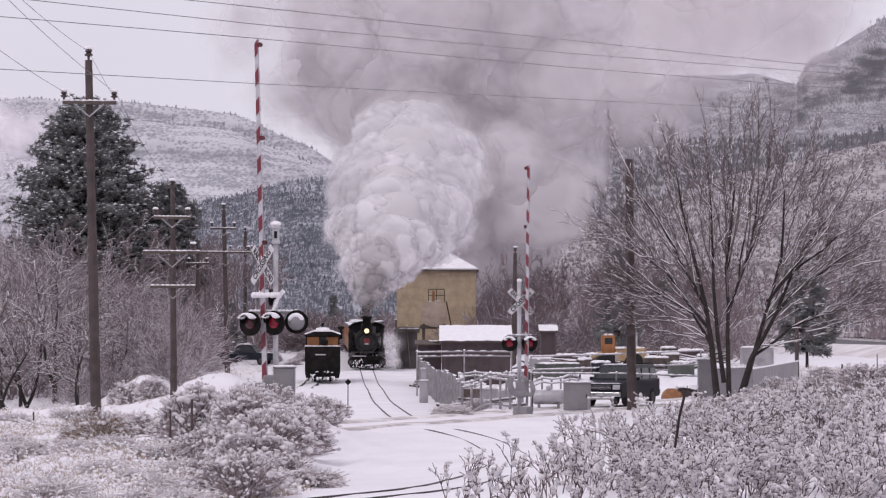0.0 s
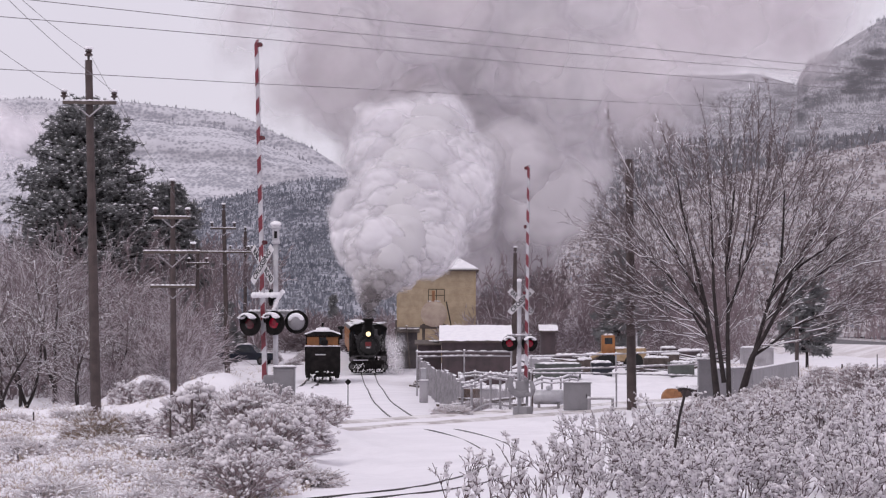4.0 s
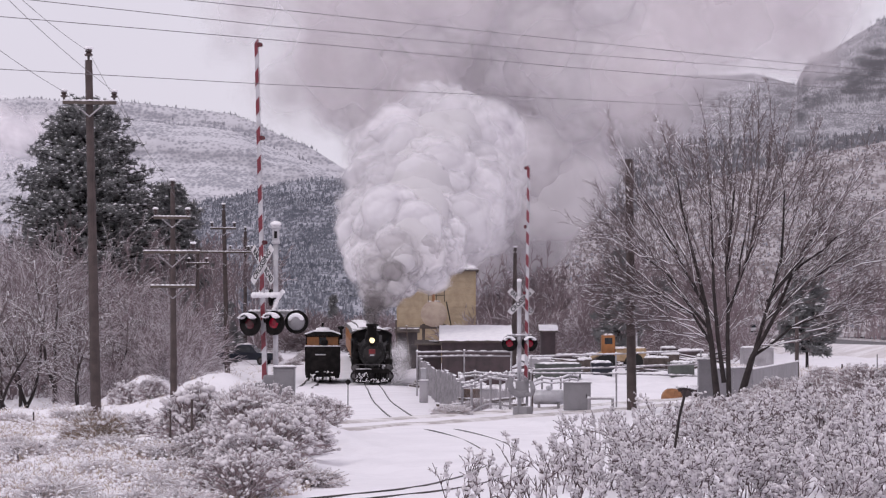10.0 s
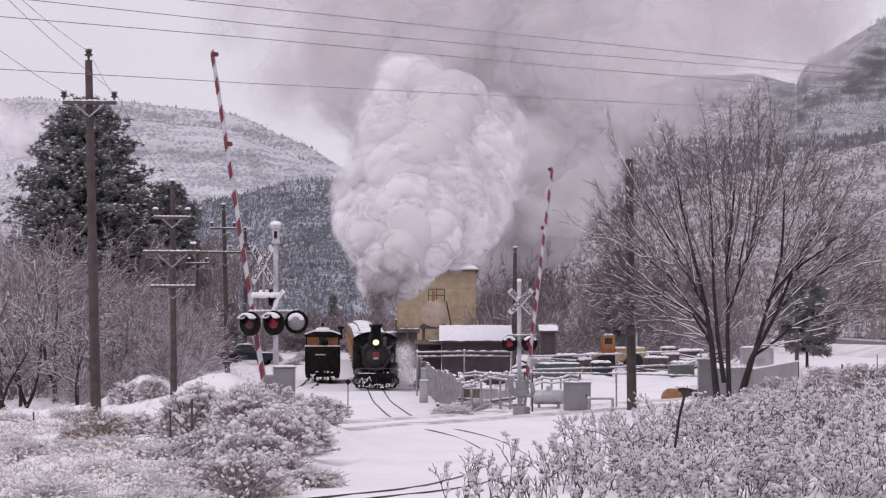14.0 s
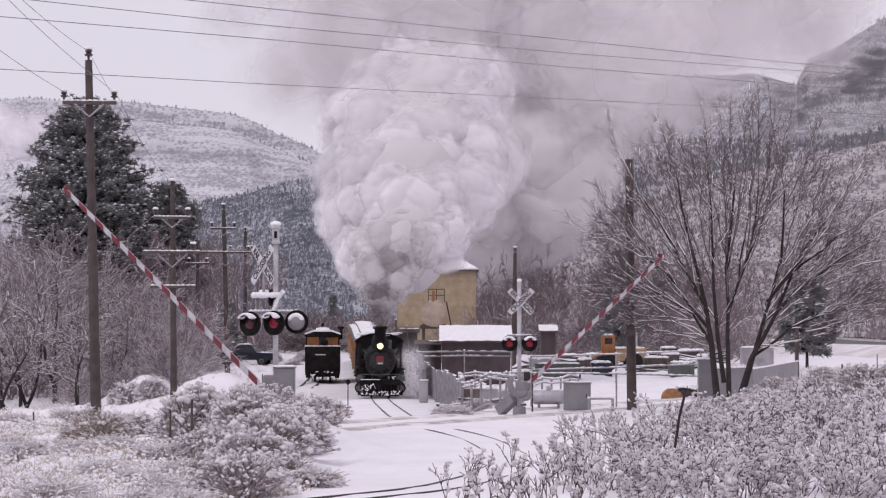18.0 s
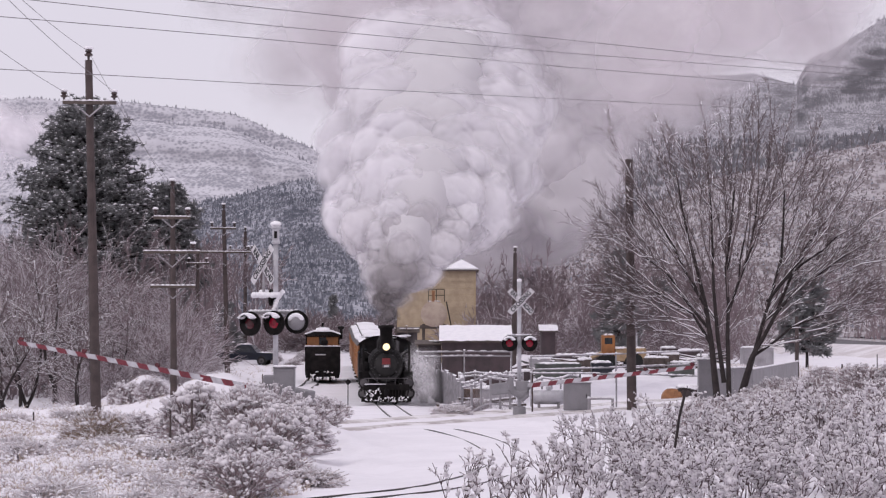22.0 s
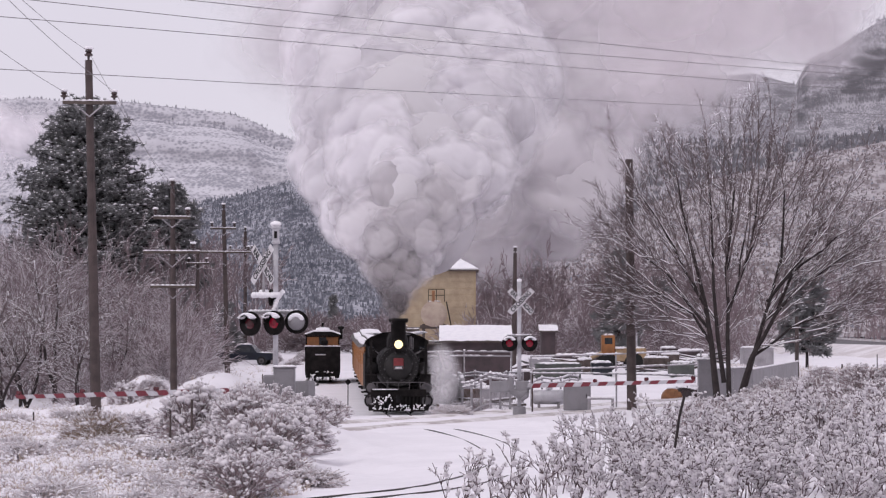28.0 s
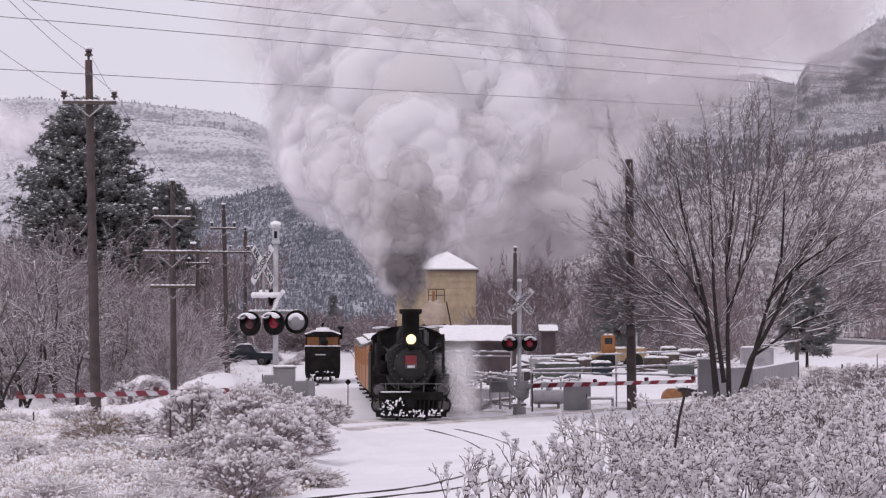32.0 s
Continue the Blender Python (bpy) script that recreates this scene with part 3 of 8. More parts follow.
def steam_locomotive():
    t = thing("steam_locomotive", pose(0, 0, 0), "black narrow gauge steam locomotive with snow on its pilot", "steam locomotive")
    # boiler and smokebox, drawn along +y behind the front
    bm = B()
    lathe(bm, [(1.05, 0.80), (1.2, 0.84), (3.0, 0.84), (3.05, 0.87), (7.4, 0.95), (9.2, 1.0)], (0, 0, 1.98), "y", 40)
    part("boiler", bm, M_BLACK, t, smooth=True)
    bm = B()
    lathe(bm, [(1.0, 0.80), (0.96, 0.83), (1.06, 0.85), (1.14, 0.83)], (0, 0, 1.98), "y", 48)
    ring = part("smokebox_ring", bm, M_GRAPH, t, "dull grey bolted ring", True)
    bm = B()
    cyl(bm, (0, 0.045, 0), (0, 0, 0), 0.022, n=6)
    bolt = part("ring_bolt", bm, M_STEEL, ring)
    for i in range(28):
        a = i * math.tau / 28
        one = bolt if i == 0 else bolt.copy()
        if i:
            scene.collection.objects.link(one)
        one.matrix_basis = pose(0.76 * math.cos(a), 0.93, 1.98 + 0.76 * math.sin(a))
    bm = B()
    lathe(bm, [(0.86, 0.02), (0.87, 0.30), (0.90, 0.5), (0.95, 0.60), (0.99, 0.62)], (0, 0, 1.98), "y", 40)
    door = part("smokebox_door", bm, M_GRAPH, t, smooth=True)
    for i in range(8):
        bm = B()
        a = i * math.tau / 8 + 0.2
        box(bm, (0.60 * math.cos(a), 0.93, 1.98 + 0.60 * math.sin(a)), (0.07, 0.06, 0.07), bevel=0.01)
        part("door_dog", bm, M_STEEL, door)
    bm = B()
    box(bm, (0, 0.84, 2.10), (0.42, 0.04, 0.46), bevel=0.03)
    plate = part("front_plate", bm, M_REDPLATE, t, "red enamel plate")
    bm = B()
    box(bm, (0, 0.815, 1.93), (0.40, 0.02, 0.17), bevel=0.008)
    part("plate_border", bm, M_STEEL, plate)
    bm = B()
    box(bm, (0, 0.80, 1.93), (0.26, 0.02, 0.08), bevel=0.005)
    part("plate_bar", bm, M_WHITE, plate, "pale bar on the plate")
    # headlight
    bm = B()
    lathe(bm, [(0.62, 0.24), (0.60, 0.26), (0.66, 0.26), (1.0, 0.25), (1.05, 0.1)], (0, 0, 2.90), "y", 28)
    box(bm, (0, 0.84, 2.62), (0.26, 0.3, 0.12))
    hl = part("headlight_case", bm, M_BLACK2, t, smooth=False)
    bm = B()
    lathe(bm, [(0.57, 0.08), (0.585, 0.15), (0.61, 0.175)], (0, 0, 2.90), "y", 28)
    part("headlight_lens", bm, M_LAMPON, hl, "glowing warm headlight")
    # stack
    bm = B()
    lathe(bm, [(2.75, 0.44), (2.86, 0.36), (3.0, 0.315), (3.82, 0.315), (3.84, 0.40), (3.97, 0.42), (4.0, 0.40)], (0, 1.75, 0), "z", 28)
    part("smokestack", bm, M_BLACK2, t, smooth=True)
    # domes and bell
    bm = B()
    lathe(bm, [(2.7, 0.46), (3.15, 0.44), (3.35, 0.34), (3.42, 0.1)], (0, 3.9, 0), "z", 24)
    part("sand_dome", bm, M_BLACK, t, smooth=True)
    bm = B()
    lathe(bm, [(2.7, 0.48), (3.2, 0.46), (3.42, 0.36), (3.5, 0.1)], (0, 6.2, 0), "z", 24)
    part("steam_dome", bm, M_BLACK, t, smooth=True)
    bm = B()
    lathe(bm, [(2.98, 0.19), (3.05, 0.14), (3.25, 0.11), (3.3, 0.03)], (0.0, 2.8, 0), "z", 18)
    part("bell", bm, M_TANK, t, "dull brass bell", True)
    bm = B()
    cyl(bm, (0.52, 1.6, 2.75), (0.52, 1.6, 3.25), 0.07, 0.05, 10)
    part("generator", bm, M_STEEL, t)
    bm = B()
    cyl(bm, (0.62, 3.0, 2.7), (0.62, 3.0, 3.2), 0.05, 0.05, 8)
    part("whistle", bm, M_STEEL, t)
    # cab with an arched roof
    bm = B()
    arch = [(-1.36, 1.15), (1.36, 1.15), (1.36, 2.95), (1.30, 3.08), (1.05, 3.25), (0.6, 3.42), (0, 3.48), (-0.6, 3.42), (-1.05, 3.25), (-1.30, 3.08), (-1.36, 2.95)]
    slab(bm, arch, 9.0, 11.6)
    cab = part("cab", bm, M_BLACK, t)
    bm = B()
    slab(bm, [(x * 1.06, z + 0.06) for x, z in arch[2:]] + [(x * 1.0, z) for x, z in arch[2:][::-1]], 8.85, 12.0)
    part("cab_roof", bm, M_BLACK2, cab)
    for sx in (-1, 1):
        bm = B()
        box(bm, (sx * 1.14, 8.98, 2.62), (0.30, 0.05, 0.5), bevel=0.02)
        part("cab_front_window", bm, M_GLASS, cab)
    bm = B()
    for sx in (-1, 1):
        for k in range(6):
            blob(bm, (sx * random.uniform(0.2, 1.1), random.uniform(9.2, 11.4), 3.52 - 0.12 * abs(sx) * random.random()), (0.35, 0.5, 0.06), 2, 0.1)
    part("cab_roof_snow", bm, M_SNOWCAP, cab, "melting snow on the cab roof")
    # running boards, handrails, pumps
    for sx in (-1, 1):
        bm = B()
        box(bm, (sx * 1.14, 5.0, 1.62), (0.46, 8.2, 0.05))
        part("running_board", bm, M_BLACK2, t)
        bm = B()
        box(bm, (sx * 1.12, 1.0, 1.42), (0.46, 0.12, 0.5), bevel=0.02)
        box(bm, (sx * 1.15, 0.98, 2.3), (0.10, 0.10, 1.6), bevel=0.02)
        part("front_step", bm, M_BLACK2, t)
        bm = B()
        cyl(bm, (sx * 0.95, 1.0, 2.62), (sx * 1.02, 9.0, 2.66), 0.022, n=6)
        for k in range(6):
            cyl(bm, (sx * 0.75, 1.2 + k * 1.5, 2.5), (sx * 0.97, 1.2 + k * 1.5, 2.63), 0.018, n=6)
        part("handrail", bm, M_STEEL, t)
        bm = B()
        cyl(bm, (sx * 1.05, 1.2, 2.50), (sx * 1.05, 1.9, 2.52), 0.17, n=14)
        cyl(bm, (sx * 1.10, 2.2, 1.2), (sx * 1.10, 2.2, 2.35), 0.19, n=14)
        cyl(bm, (sx * 1.10, 2.2, 2.4), (sx * 1.10, 2.2, 2.75), 0.15, n=14)
        part("air_pump", bm, M_BLACK2, t, smooth=False)
        bm = B()
        lathe(bm, [(1.18, 0.08), (1.2, 0.24), (1.26, 0.28), (4.4, 0.28), (4.46, 0.2)], (sx * 1.06, 0, 1.88), "y", 20)
        part("air_reservoir", bm, M_BLACK, t, smooth=True)
        bm = B()
        lathe(bm, [(0.55, 0.12), (0.56, 0.22), (0.6, 0.25), (1.7, 0.25), (1.74, 0.1)], (sx * 1.14, 0, 1.10), "y", 24)
        valve = part("valve_chest", bm, M_BLACK2, t)
        bm = B()
        lathe(bm, [(0.53, 0.05), (0.53, 0.17), (0.55, 0.2)], (sx * 1.14, 0, 1.10), "y", 24)
        part("valve_cover", bm, M_STEEL, valve, "worn bare steel cover")
        bm = B()
        lathe(bm, [(0.47, 0.12), (0.48, 0.27), (0.52, 0.31), (1.75, 0.31), (1.8, 0.1)], (sx * 1.12, 0, 0.56), "y", 24)
        box(bm, (sx * 1.05, 1.1, 0.85), (0.5, 1.1, 0.6), bevel=0.05)
        cy = part("cylinder", bm, M_BLACK2, t)
        bm = B()
        lathe(bm, [(0.44, 0.05), (0.45, 0.2), (0.47, 0.24)], (sx * 1.12, 0, 0.56), "y", 24)
        part("cylinder_cover", bm, M_STEEL, cy, "worn bare steel cover")
        bm = B()
        cyl(bm, (sx * 1.2, 1.8, 0.56), (sx * 1.2, 6.0, 0.56), 0.05, n=8)
        box(bm, (sx * 1.22, 5.4, 0.56), (0.08, 4.4, 0.14), bevel=0.02)
        part("side_rod", bm, M_STEEL, t)
        for k in range(4):
            bm = B()
            lathe(bm, [(-0.06, 0.52), (0.0, 0.56), (0.06, 0.52)], (0, 0, 0), "x", 24)
            box(bm, (sx * 0.05, 0.0, 0.3), (0.05, 0.3, 0.2), bevel=0.02)
            dw = part("driving_wheel", bm, M_BLACK2, t)
            dw.matrix_basis = pose(sx * 0.62, 3.6 + k * 1.2, 0.56)
            DRIVERS.append((dw, (sx * 0.62, 3.6 + k * 1.2, 0.56)))
        bm = B()
        lathe(bm, [(-0.05, 0.33), (0.0, 0.36), (0.05, 0.33)], (sx * 0.5, 0.9, 0.36), "x", 20)
        part("pilot_wheel", bm, M_BLACK2, t)
    # frame, pilot beam, pilot and coupler
    bm = B()
    box(bm, (0, 5.5, 0.85), (0.9, 9.6, 0.5))
    part("frame", bm, M_BLACK, t)
    bm = B()
    box(bm, (0, 0.45, 0.88), (2.3, 0.22, 0.30), bevel=0.02)
    beam = part("pilot_beam", bm, M_BLACK2, t)
    bm = B()
    box(bm, (0, 0.5, 0.45), (2.5, 0.10, 0.62), taper=1.04)
    pilot = part("pilot", bm, M_BLACK2, t)
    bm = B()
    box(bm, (0, 0.05, 0.15), (2.15, 0.16, 0.09), bevel=0.02)
    part("pilot_shoe", bm, M_BLACK2, pilot)
    for k in range(15):
        x = -1.12 + k * 0.16
        bm = B()
        cyl(bm, (x, 0.42, 0.78), (x * 0.92, -0.12 + 0.25 * abs(x), 0.17), 0.035, 0.03, 6)
        part("pilot_bar", bm, M_BLACK2, pilot)
    bm = B()
    box(bm, (0, 0.0, 0.62), (0.24, 0.55, 0.26), bevel=0.04)
    cyl(bm, (0, -0.25, 0.47), (0, -0.25, 0.78), 0.10, n=10)
    part("coupler", bm, M_BLACK, t)
    rng = random.Random(4)
    bm = B()
    for k in range(95):
        x = rng.choice((rng.uniform(-1.1, -0.25), rng.uniform(-1.1, -0.25), rng.uniform(-0.2, 0.5), rng.uniform(0.5, 1.1)))
        z = rng.uniform(0.16, 0.78 if x < -0.2 else 0.4)
        blob(bm, (x, 0.12 - 0.42 * (0.9 - z) + 0.25 * abs(x), z), (rng.uniform(0.015, 0.065), 0.03, rng.uniform(0.015, 0.06)), 1, 0.3, rng)
    for k in range(14):
        blob(bm, (-1.05 + k * 0.075, 0.33, 1.03), (0.06, 0.10, 0.03), 1, 0.2, rng)
    part("packed_snow", bm, M_SNOWCAP, t, "packed snow clinging to the pilot", stuff=True)
    bm = B()
    for k in range(5):
        x = -0.9 + k * 0.45
        cyl(bm, (x, 0.42, 0.95), (x, 0.42, 1.35), 0.02, n=6)
    cyl(bm, (-1.1, 0.42, 1.32), (1.1, 0.42, 1.32), 0.022, n=6)
    part("pilot_rail", bm, M_STEEL, t)
    return t


def tender():
    t = thing("tender", pose(0, 0, 0), "black coal tender heaped with snow-dusted coal", "tender")
    bm = B()
    box(bm, (0, 3.4, 1.75), (2.5, 6.4, 1.7), bevel=0.06)
    part("tank", bm, M_BLACK, t)
    bm = B()
    box(bm, (0, 3.0, 2.75), (2.1, 4.6, 0.4), taper=0.8, bevel=0.05)
    part("coal_bunker", bm, M_BLACK2, t)
    bm = B()
    for k in range(40):
        blob(bm, (random.uniform(-0.8, 0.8), random.uniform(1.0, 5.0), 2.98), (0.2, 0.25, 0.12), 1, 0.25)
    part("coal_snow", bm, M_SNOWCAP, t, "snow on the coal", stuff=True)
    for y in (1.4, 5.4):
        bm = B()
        box(bm, (0, y, 0.55), (1.5, 1.9, 0.4), bevel=0.05)
        for sx in (-1, 1):
            for dy in (-0.6, 0.6):
                lathe(bm, [(-0.05, 0.36), (0.05, 0.38)], (sx * 0.5, y + dy, 0.38), "x", 18)
        part("truck", bm, M_BLACK2, t)
    return t


def coach():
    t = thing("coach", pose(0, 0, 0), "yellow-orange wooden passenger coach with snow on its roof", "railway coach", group="train coaches")
    L = 12.6
    bm = B()
    box(bm, (0, L / 2, 1.50), (2.4, L - 1.6, 1.1), bevel=0.02)
    body = part("body", bm, M_ORANGE, t)
    bm = B()
    box(bm, (0, L / 2, 2.80), (2.4, L - 1.6, 0.24), bevel=0.02)
    part("letter_board", bm, M_ORANGE, t)
    bm = B()
    box(bm, (0, L / 2, 2.37), (2.32, L - 1.7, 0.68))
    part("window_band", bm, M_GLASS, t)
    for sx in (-1, 1):
        for k in range(15):
            bm = B()
            box(bm, (sx * 1.185, 1.0 + k * (L - 2.0) / 14, 2.37), (0.05, 0.22, 0.70), bevel=0.01)
            part("window_post", bm, M_ORANGE, body)
    bm = B()
    roof = [(-1.3, 2.9), (1.3, 2.9), (1.15, 3.04), (0.7, 3.14), (0.67, 3.3), (0, 3.37), (-0.67, 3.3), (-0.7, 3.14), (-1.15, 3.04)]
    slab(bm, roof, 0.0, L)
    part("roof", bm, M_ROOFGREY, t)
    bm = B()
    slab(bm, [(x * 0.97, z + 0.07) for x, z in roof[2:]] + [(x * 0.97, z + 0.01) for x, z in roof[2:][::-1]], 0.05, L - 0.05)
    part("roof_snow", bm, M_SNOWCAP, t, "snow on the clerestory roof")
    for y in (0.45, L - 0.45):
        bm = B()
        box(bm, (0, y, 0.95), (2.3, 0.8, 0.16), bevel=0.02)
        for sx in (-1, 1):
            cyl(bm, (sx * 1.1, y, 1.0), (sx * 1.1, y, 2.9), 0.03, n=6)
            box(bm, (sx * 1.0, y, 0.55), (0.35, 0.6, 0.05))
            box(bm, (sx * 1.05, y, 0.75), (0.3, 0.6, 0.05))
        part("platform", bm, M_BLACK2, t)
    for y in (2.3, L - 2.3):
        bm = B()
        box(bm, (0, y, 0.55), (1.6, 2.0, 0.35), bevel=0.05)
        for sx in (-1, 1):
            for dy in (-0.65, 0.65):
                lathe(bm, [(-0.05, 0.36), (0.05, 0.38)], (sx * 0.5, y + dy, 0.38), "x", 18)
        part("truck", bm, M_BLACK2, t)
    bm = B()
    box(bm, (0, L / 2, 0.92), (2.3, L - 2, 0.12))
    part("sill", bm, M_BLACK2, t)
    return t


LOCO, TENDER = steam_locomotive(), tender()
COACHES = [coach()]
for _i in range(4):
    COACHES.append(copy_thing(COACHES[0], pose(0, 0, 0)))


# ---- smoke ----
def swell(p, o, cells):
    """How far a lump stands out at p: rounded cells with creases between them."""
    w = noise.noise_vector(p * 1.2 + o) * 0.3
    f = 0.0
    for k, a in cells:
        d = noise.voronoi((p + w) * k + o)[0]
        f += a * math.sqrt(max(0.0, 1.0 - min(1.0, d[0] * 1.05) ** 2))
    return f


def core_mesh(name, seed):
    """A rounded closed lump for the inside of the plume."""
    bm = B()
    bmesh.ops.create_icosphere(bm, subdivisions=4, radius=1.0)
    o = Vector((seed * 7.3, seed * 3.1, seed * 1.7))
    for v in bm.verts:
        v.co *= 0.74 + swell(v.co, o, ((1.3, 0.2), (3.0, 0.1)))
    me = bpy.data.meshes.new(name)
    bm.to_mesh(me)
    bm.free()
    me.polygons.foreach_set("use_smooth", [True] * len(me.polygons))
    return me


def billow_mesh(name, seed, cells, deep=0.75):
    """The near half of a cauliflower billow, swollen into rounded cells at several sizes."""
    bm = B()
    bmesh.ops.create_icosphere(bm, subdivisions=6, radius=1.0)
    bmesh.ops.delete(bm, geom=[v for v in bm.verts if v.co.y > 0.02], context="VERTS")
    o = Vector((seed * 7.3, seed * 3.1, seed * 1.7))
    for v in bm.verts:
        p = v.co.copy()
        f = 0.62 + swell(p, o, cells)
        v.co = Vector((p.x, p.y * deep * (1.0 + 2.0 * (f - 1.0)), p.z))
    me = bpy.data.meshes.new(name)
    bm.to_mesh(me)
    bm.free()
    me.polygons.foreach_set("use_smooth", [True] * len(me.polygons))
    return me


CORES = [core_mesh("smoke_core", s) for s in range(3)]
BILLOWS = [billow_mesh("smoke_billow", s, ((1.15, 0.34), (2.5, 0.13), (5.2, 0.03))) for s in range(6)]
SOFT_BILLOWS = [billow_mesh("soft_smoke_billow", s + 9, ((1.1, 0.30), (2.3, 0.11), (5.0, 0.025)), 0.55) for s in range(4)]


def drift_mesh(name, seed):
    """The near half of a soft rounded drift of smoke."""
    bm = B()
    bmesh.ops.create_icosphere(bm, subdivisions=4, radius=1.0)
    bmesh.ops.delete(bm, geom=[v for v in bm.verts if v.co.y > 0.05 or math.hypot(v.co.x, v.co.z) > 0.86], context="VERTS")
    o = Vector((seed * 5.3, seed * 2.1, seed * 1.3))
    for v in bm.verts:
        f = 0.92 + 0.16 * noise.noise(v.co * 1.6 + o) + 0.07 * noise.noise(v.co * 4.0 + o)
        v.co = Vector((v.co.x, v.co.y * f * 0.7, v.co.z))
    me = bpy.data.meshes.new(name)
    bm.to_mesh(me)
    bm.free()
    me.polygons.foreach_set("use_smooth", [True] * len(me.polygons))
    return me


DRIFTS = [drift_mesh("smoke_drift", s) for s in range(4)]


def puff_object(name, me, material, parent, m):
    ob = new(name, me)
    if not me.materials:
        me.materials.append(material)
    ob.material_slots[0].link = "OBJECT"
    ob.material_slots[0].material = material
    ob.parent = parent
    ob.matrix_basis = m
    return ob


# radius and drift of the plume by height over the stack
PL_H = [0, 1.0, 2.0, 3.0, 4.0, 5.0, 7.0, 10.0, 13.0, 16.0]
PL_R = [0.28, 0.70, 1.3, 2.2, 3.3, 4.4, 5.4, 5.6, 4.8, 3.4]
PL_X = [0, 0.08, 0.28, 0.65, 1.05, 1.4, 1.8, 2.2, 2.8, 3.2]
PL_Y = [0, 0.2, 0.6, 1.2, 2.0, 3.0, 5.0, 8.0, 12.0, 16.0]
PLUME = thing("smoke_plume", pose(0, 0, 0), "billowing white and grey coal smoke above the stack", "smoke")
PUFF_ROWS = []


def plume_at(h, a, k):
    r = float(np.interp(h, PL_H, PL_R)) * k
    return (float(np.interp(h, PL_H, PL_X)) + r * math.cos(a), float(np.interp(h, PL_H, PL_Y)) + r * math.sin(a) * 0.8, h)


def smoke_core():
    """The dense inside of the plume, which turns slowly."""
    rng = random.Random(5)
    for i in range(15):
        h = 0.9 + 13.5 * (i / 14) ** 1.15
        r = float(np.interp(h, PL_H, PL_R)) * 0.74
        x, y, z = plume_at(h, 0, 0)
        ob = puff_object("smoke_core", CORES[i % 3], M_SMOKEMID if h < 1.6 else M_SMOKEGREY if h < 3.2 else M_SMOKE, PLUME, pose(x, y, z))
        ob.scale = (r, r * 0.8, r * 0.85)
        sp, ph = rng.uniform(-3, 3), rng.uniform(0, 6.28)
        PUFF_ROWS.append((ob, [(float(t), pose(x, y, z + 0.12 * r * math.sin(ph + 0.6 * t), 0, sp * t + 40 * i, 25 * i)) for t in range(33)]))


smoke_core()


def smoke_plume():
    rng = random.Random(11)
    # every billow rises along the near skin of the plume, then turns in and sinks through its core
    bands = [(0.0, 1.6, 0.5, 18), (0.8, 2.6, 0.82, 28), (1.9, 4.0, 1.05, 32), (3.2, 5.8, 1.5, 36), (4.8, 7.8, 1.95, 36), (6.4, 10.0, 2.3, 36), (8.6, 12.6, 2.7, 30), (11.0, 15.5, 3.1, 22)]
    for h0, h1, size, count in bands:
        for i in range(count):
            a0 = math.pi * (0.9 + 1.2 * ((i * 0.618034 + 0.11 * rng.random()) % 1.0))
            ph0 = rng.random()
            period = rng.uniform(7.0, 10.0)
            sz = size * rng.choice((0.6, 0.8, 1.0, 1.15, 1.35))
            spin = rng.uniform(-7, 7)
            r0 = rng.uniform(0, 360)
            front = -math.sin(a0)
            material = M_BILLOW
            if h0 < 0.5:
                material = M_SOOT
            elif h0 < 1.5:
                material = M_SOOT if front > 0.85 else M_SMOKEDARK if front > 0.3 else M_BILLOWGREY
            elif h0 < 2.0:
                material = M_SMOKEDARK if front > 0.88 else M_BILLOWGREY if front > 0.35 else M_BILLOWPALE
            elif h0 < 3.5:
                material = M_BILLOWGREY if front > 0.9 else M_BILLOWPALE if front > 0.3 else M_BILLOW
            elif h0 > 6.0 and i % 3:
                material = M_BILLOWSOFT
            ob = puff_object("smoke_puff", rng.choice(BILLOWS), material, PLUME, pose(0, 0, 0))
            ob.scale = (sz, sz * 0.5, sz)
            rows = []
            for k in range(65):
                t = k * 0.5
                ph = (ph0 + t / period) % 1.0
                if ph < 0.75:
                    s = ph / 0.75
                    h, q = h0 + (h1 - h0) * s, 0.70
                    q *= min(1.0, 0.35 + s * 4, 0.35 + (1 - s) * 4)
                else:
                    s = (ph - 0.75) / 0.25
                    h, q = h1 + (h0 - h1) * s, 0.2
                x, y, z = plume_at(h, a0, q)
                rows.append((t, pose(x, y, z, 0, r0 + spin * t, 0)))
            PUFF_ROWS.append((ob, rows))


smoke_plume()
VEILS = []
DRIFTING = thing("drifting_smoke", pose(0, 0, 0), "thin grey smoke drifting over the valley behind the train", "smoke", group="drifting smoke")
BANK = thing("drifting_smoke", pose(0, 0, 0), "older grey smoke hanging before the mountain", "smoke", group="drifting smoke")
SPENT = thing("spent_smoke", pose(0, 0, 0), "tall soft mass of pale grey smoke left over the line", "smoke", group="drifting smoke")


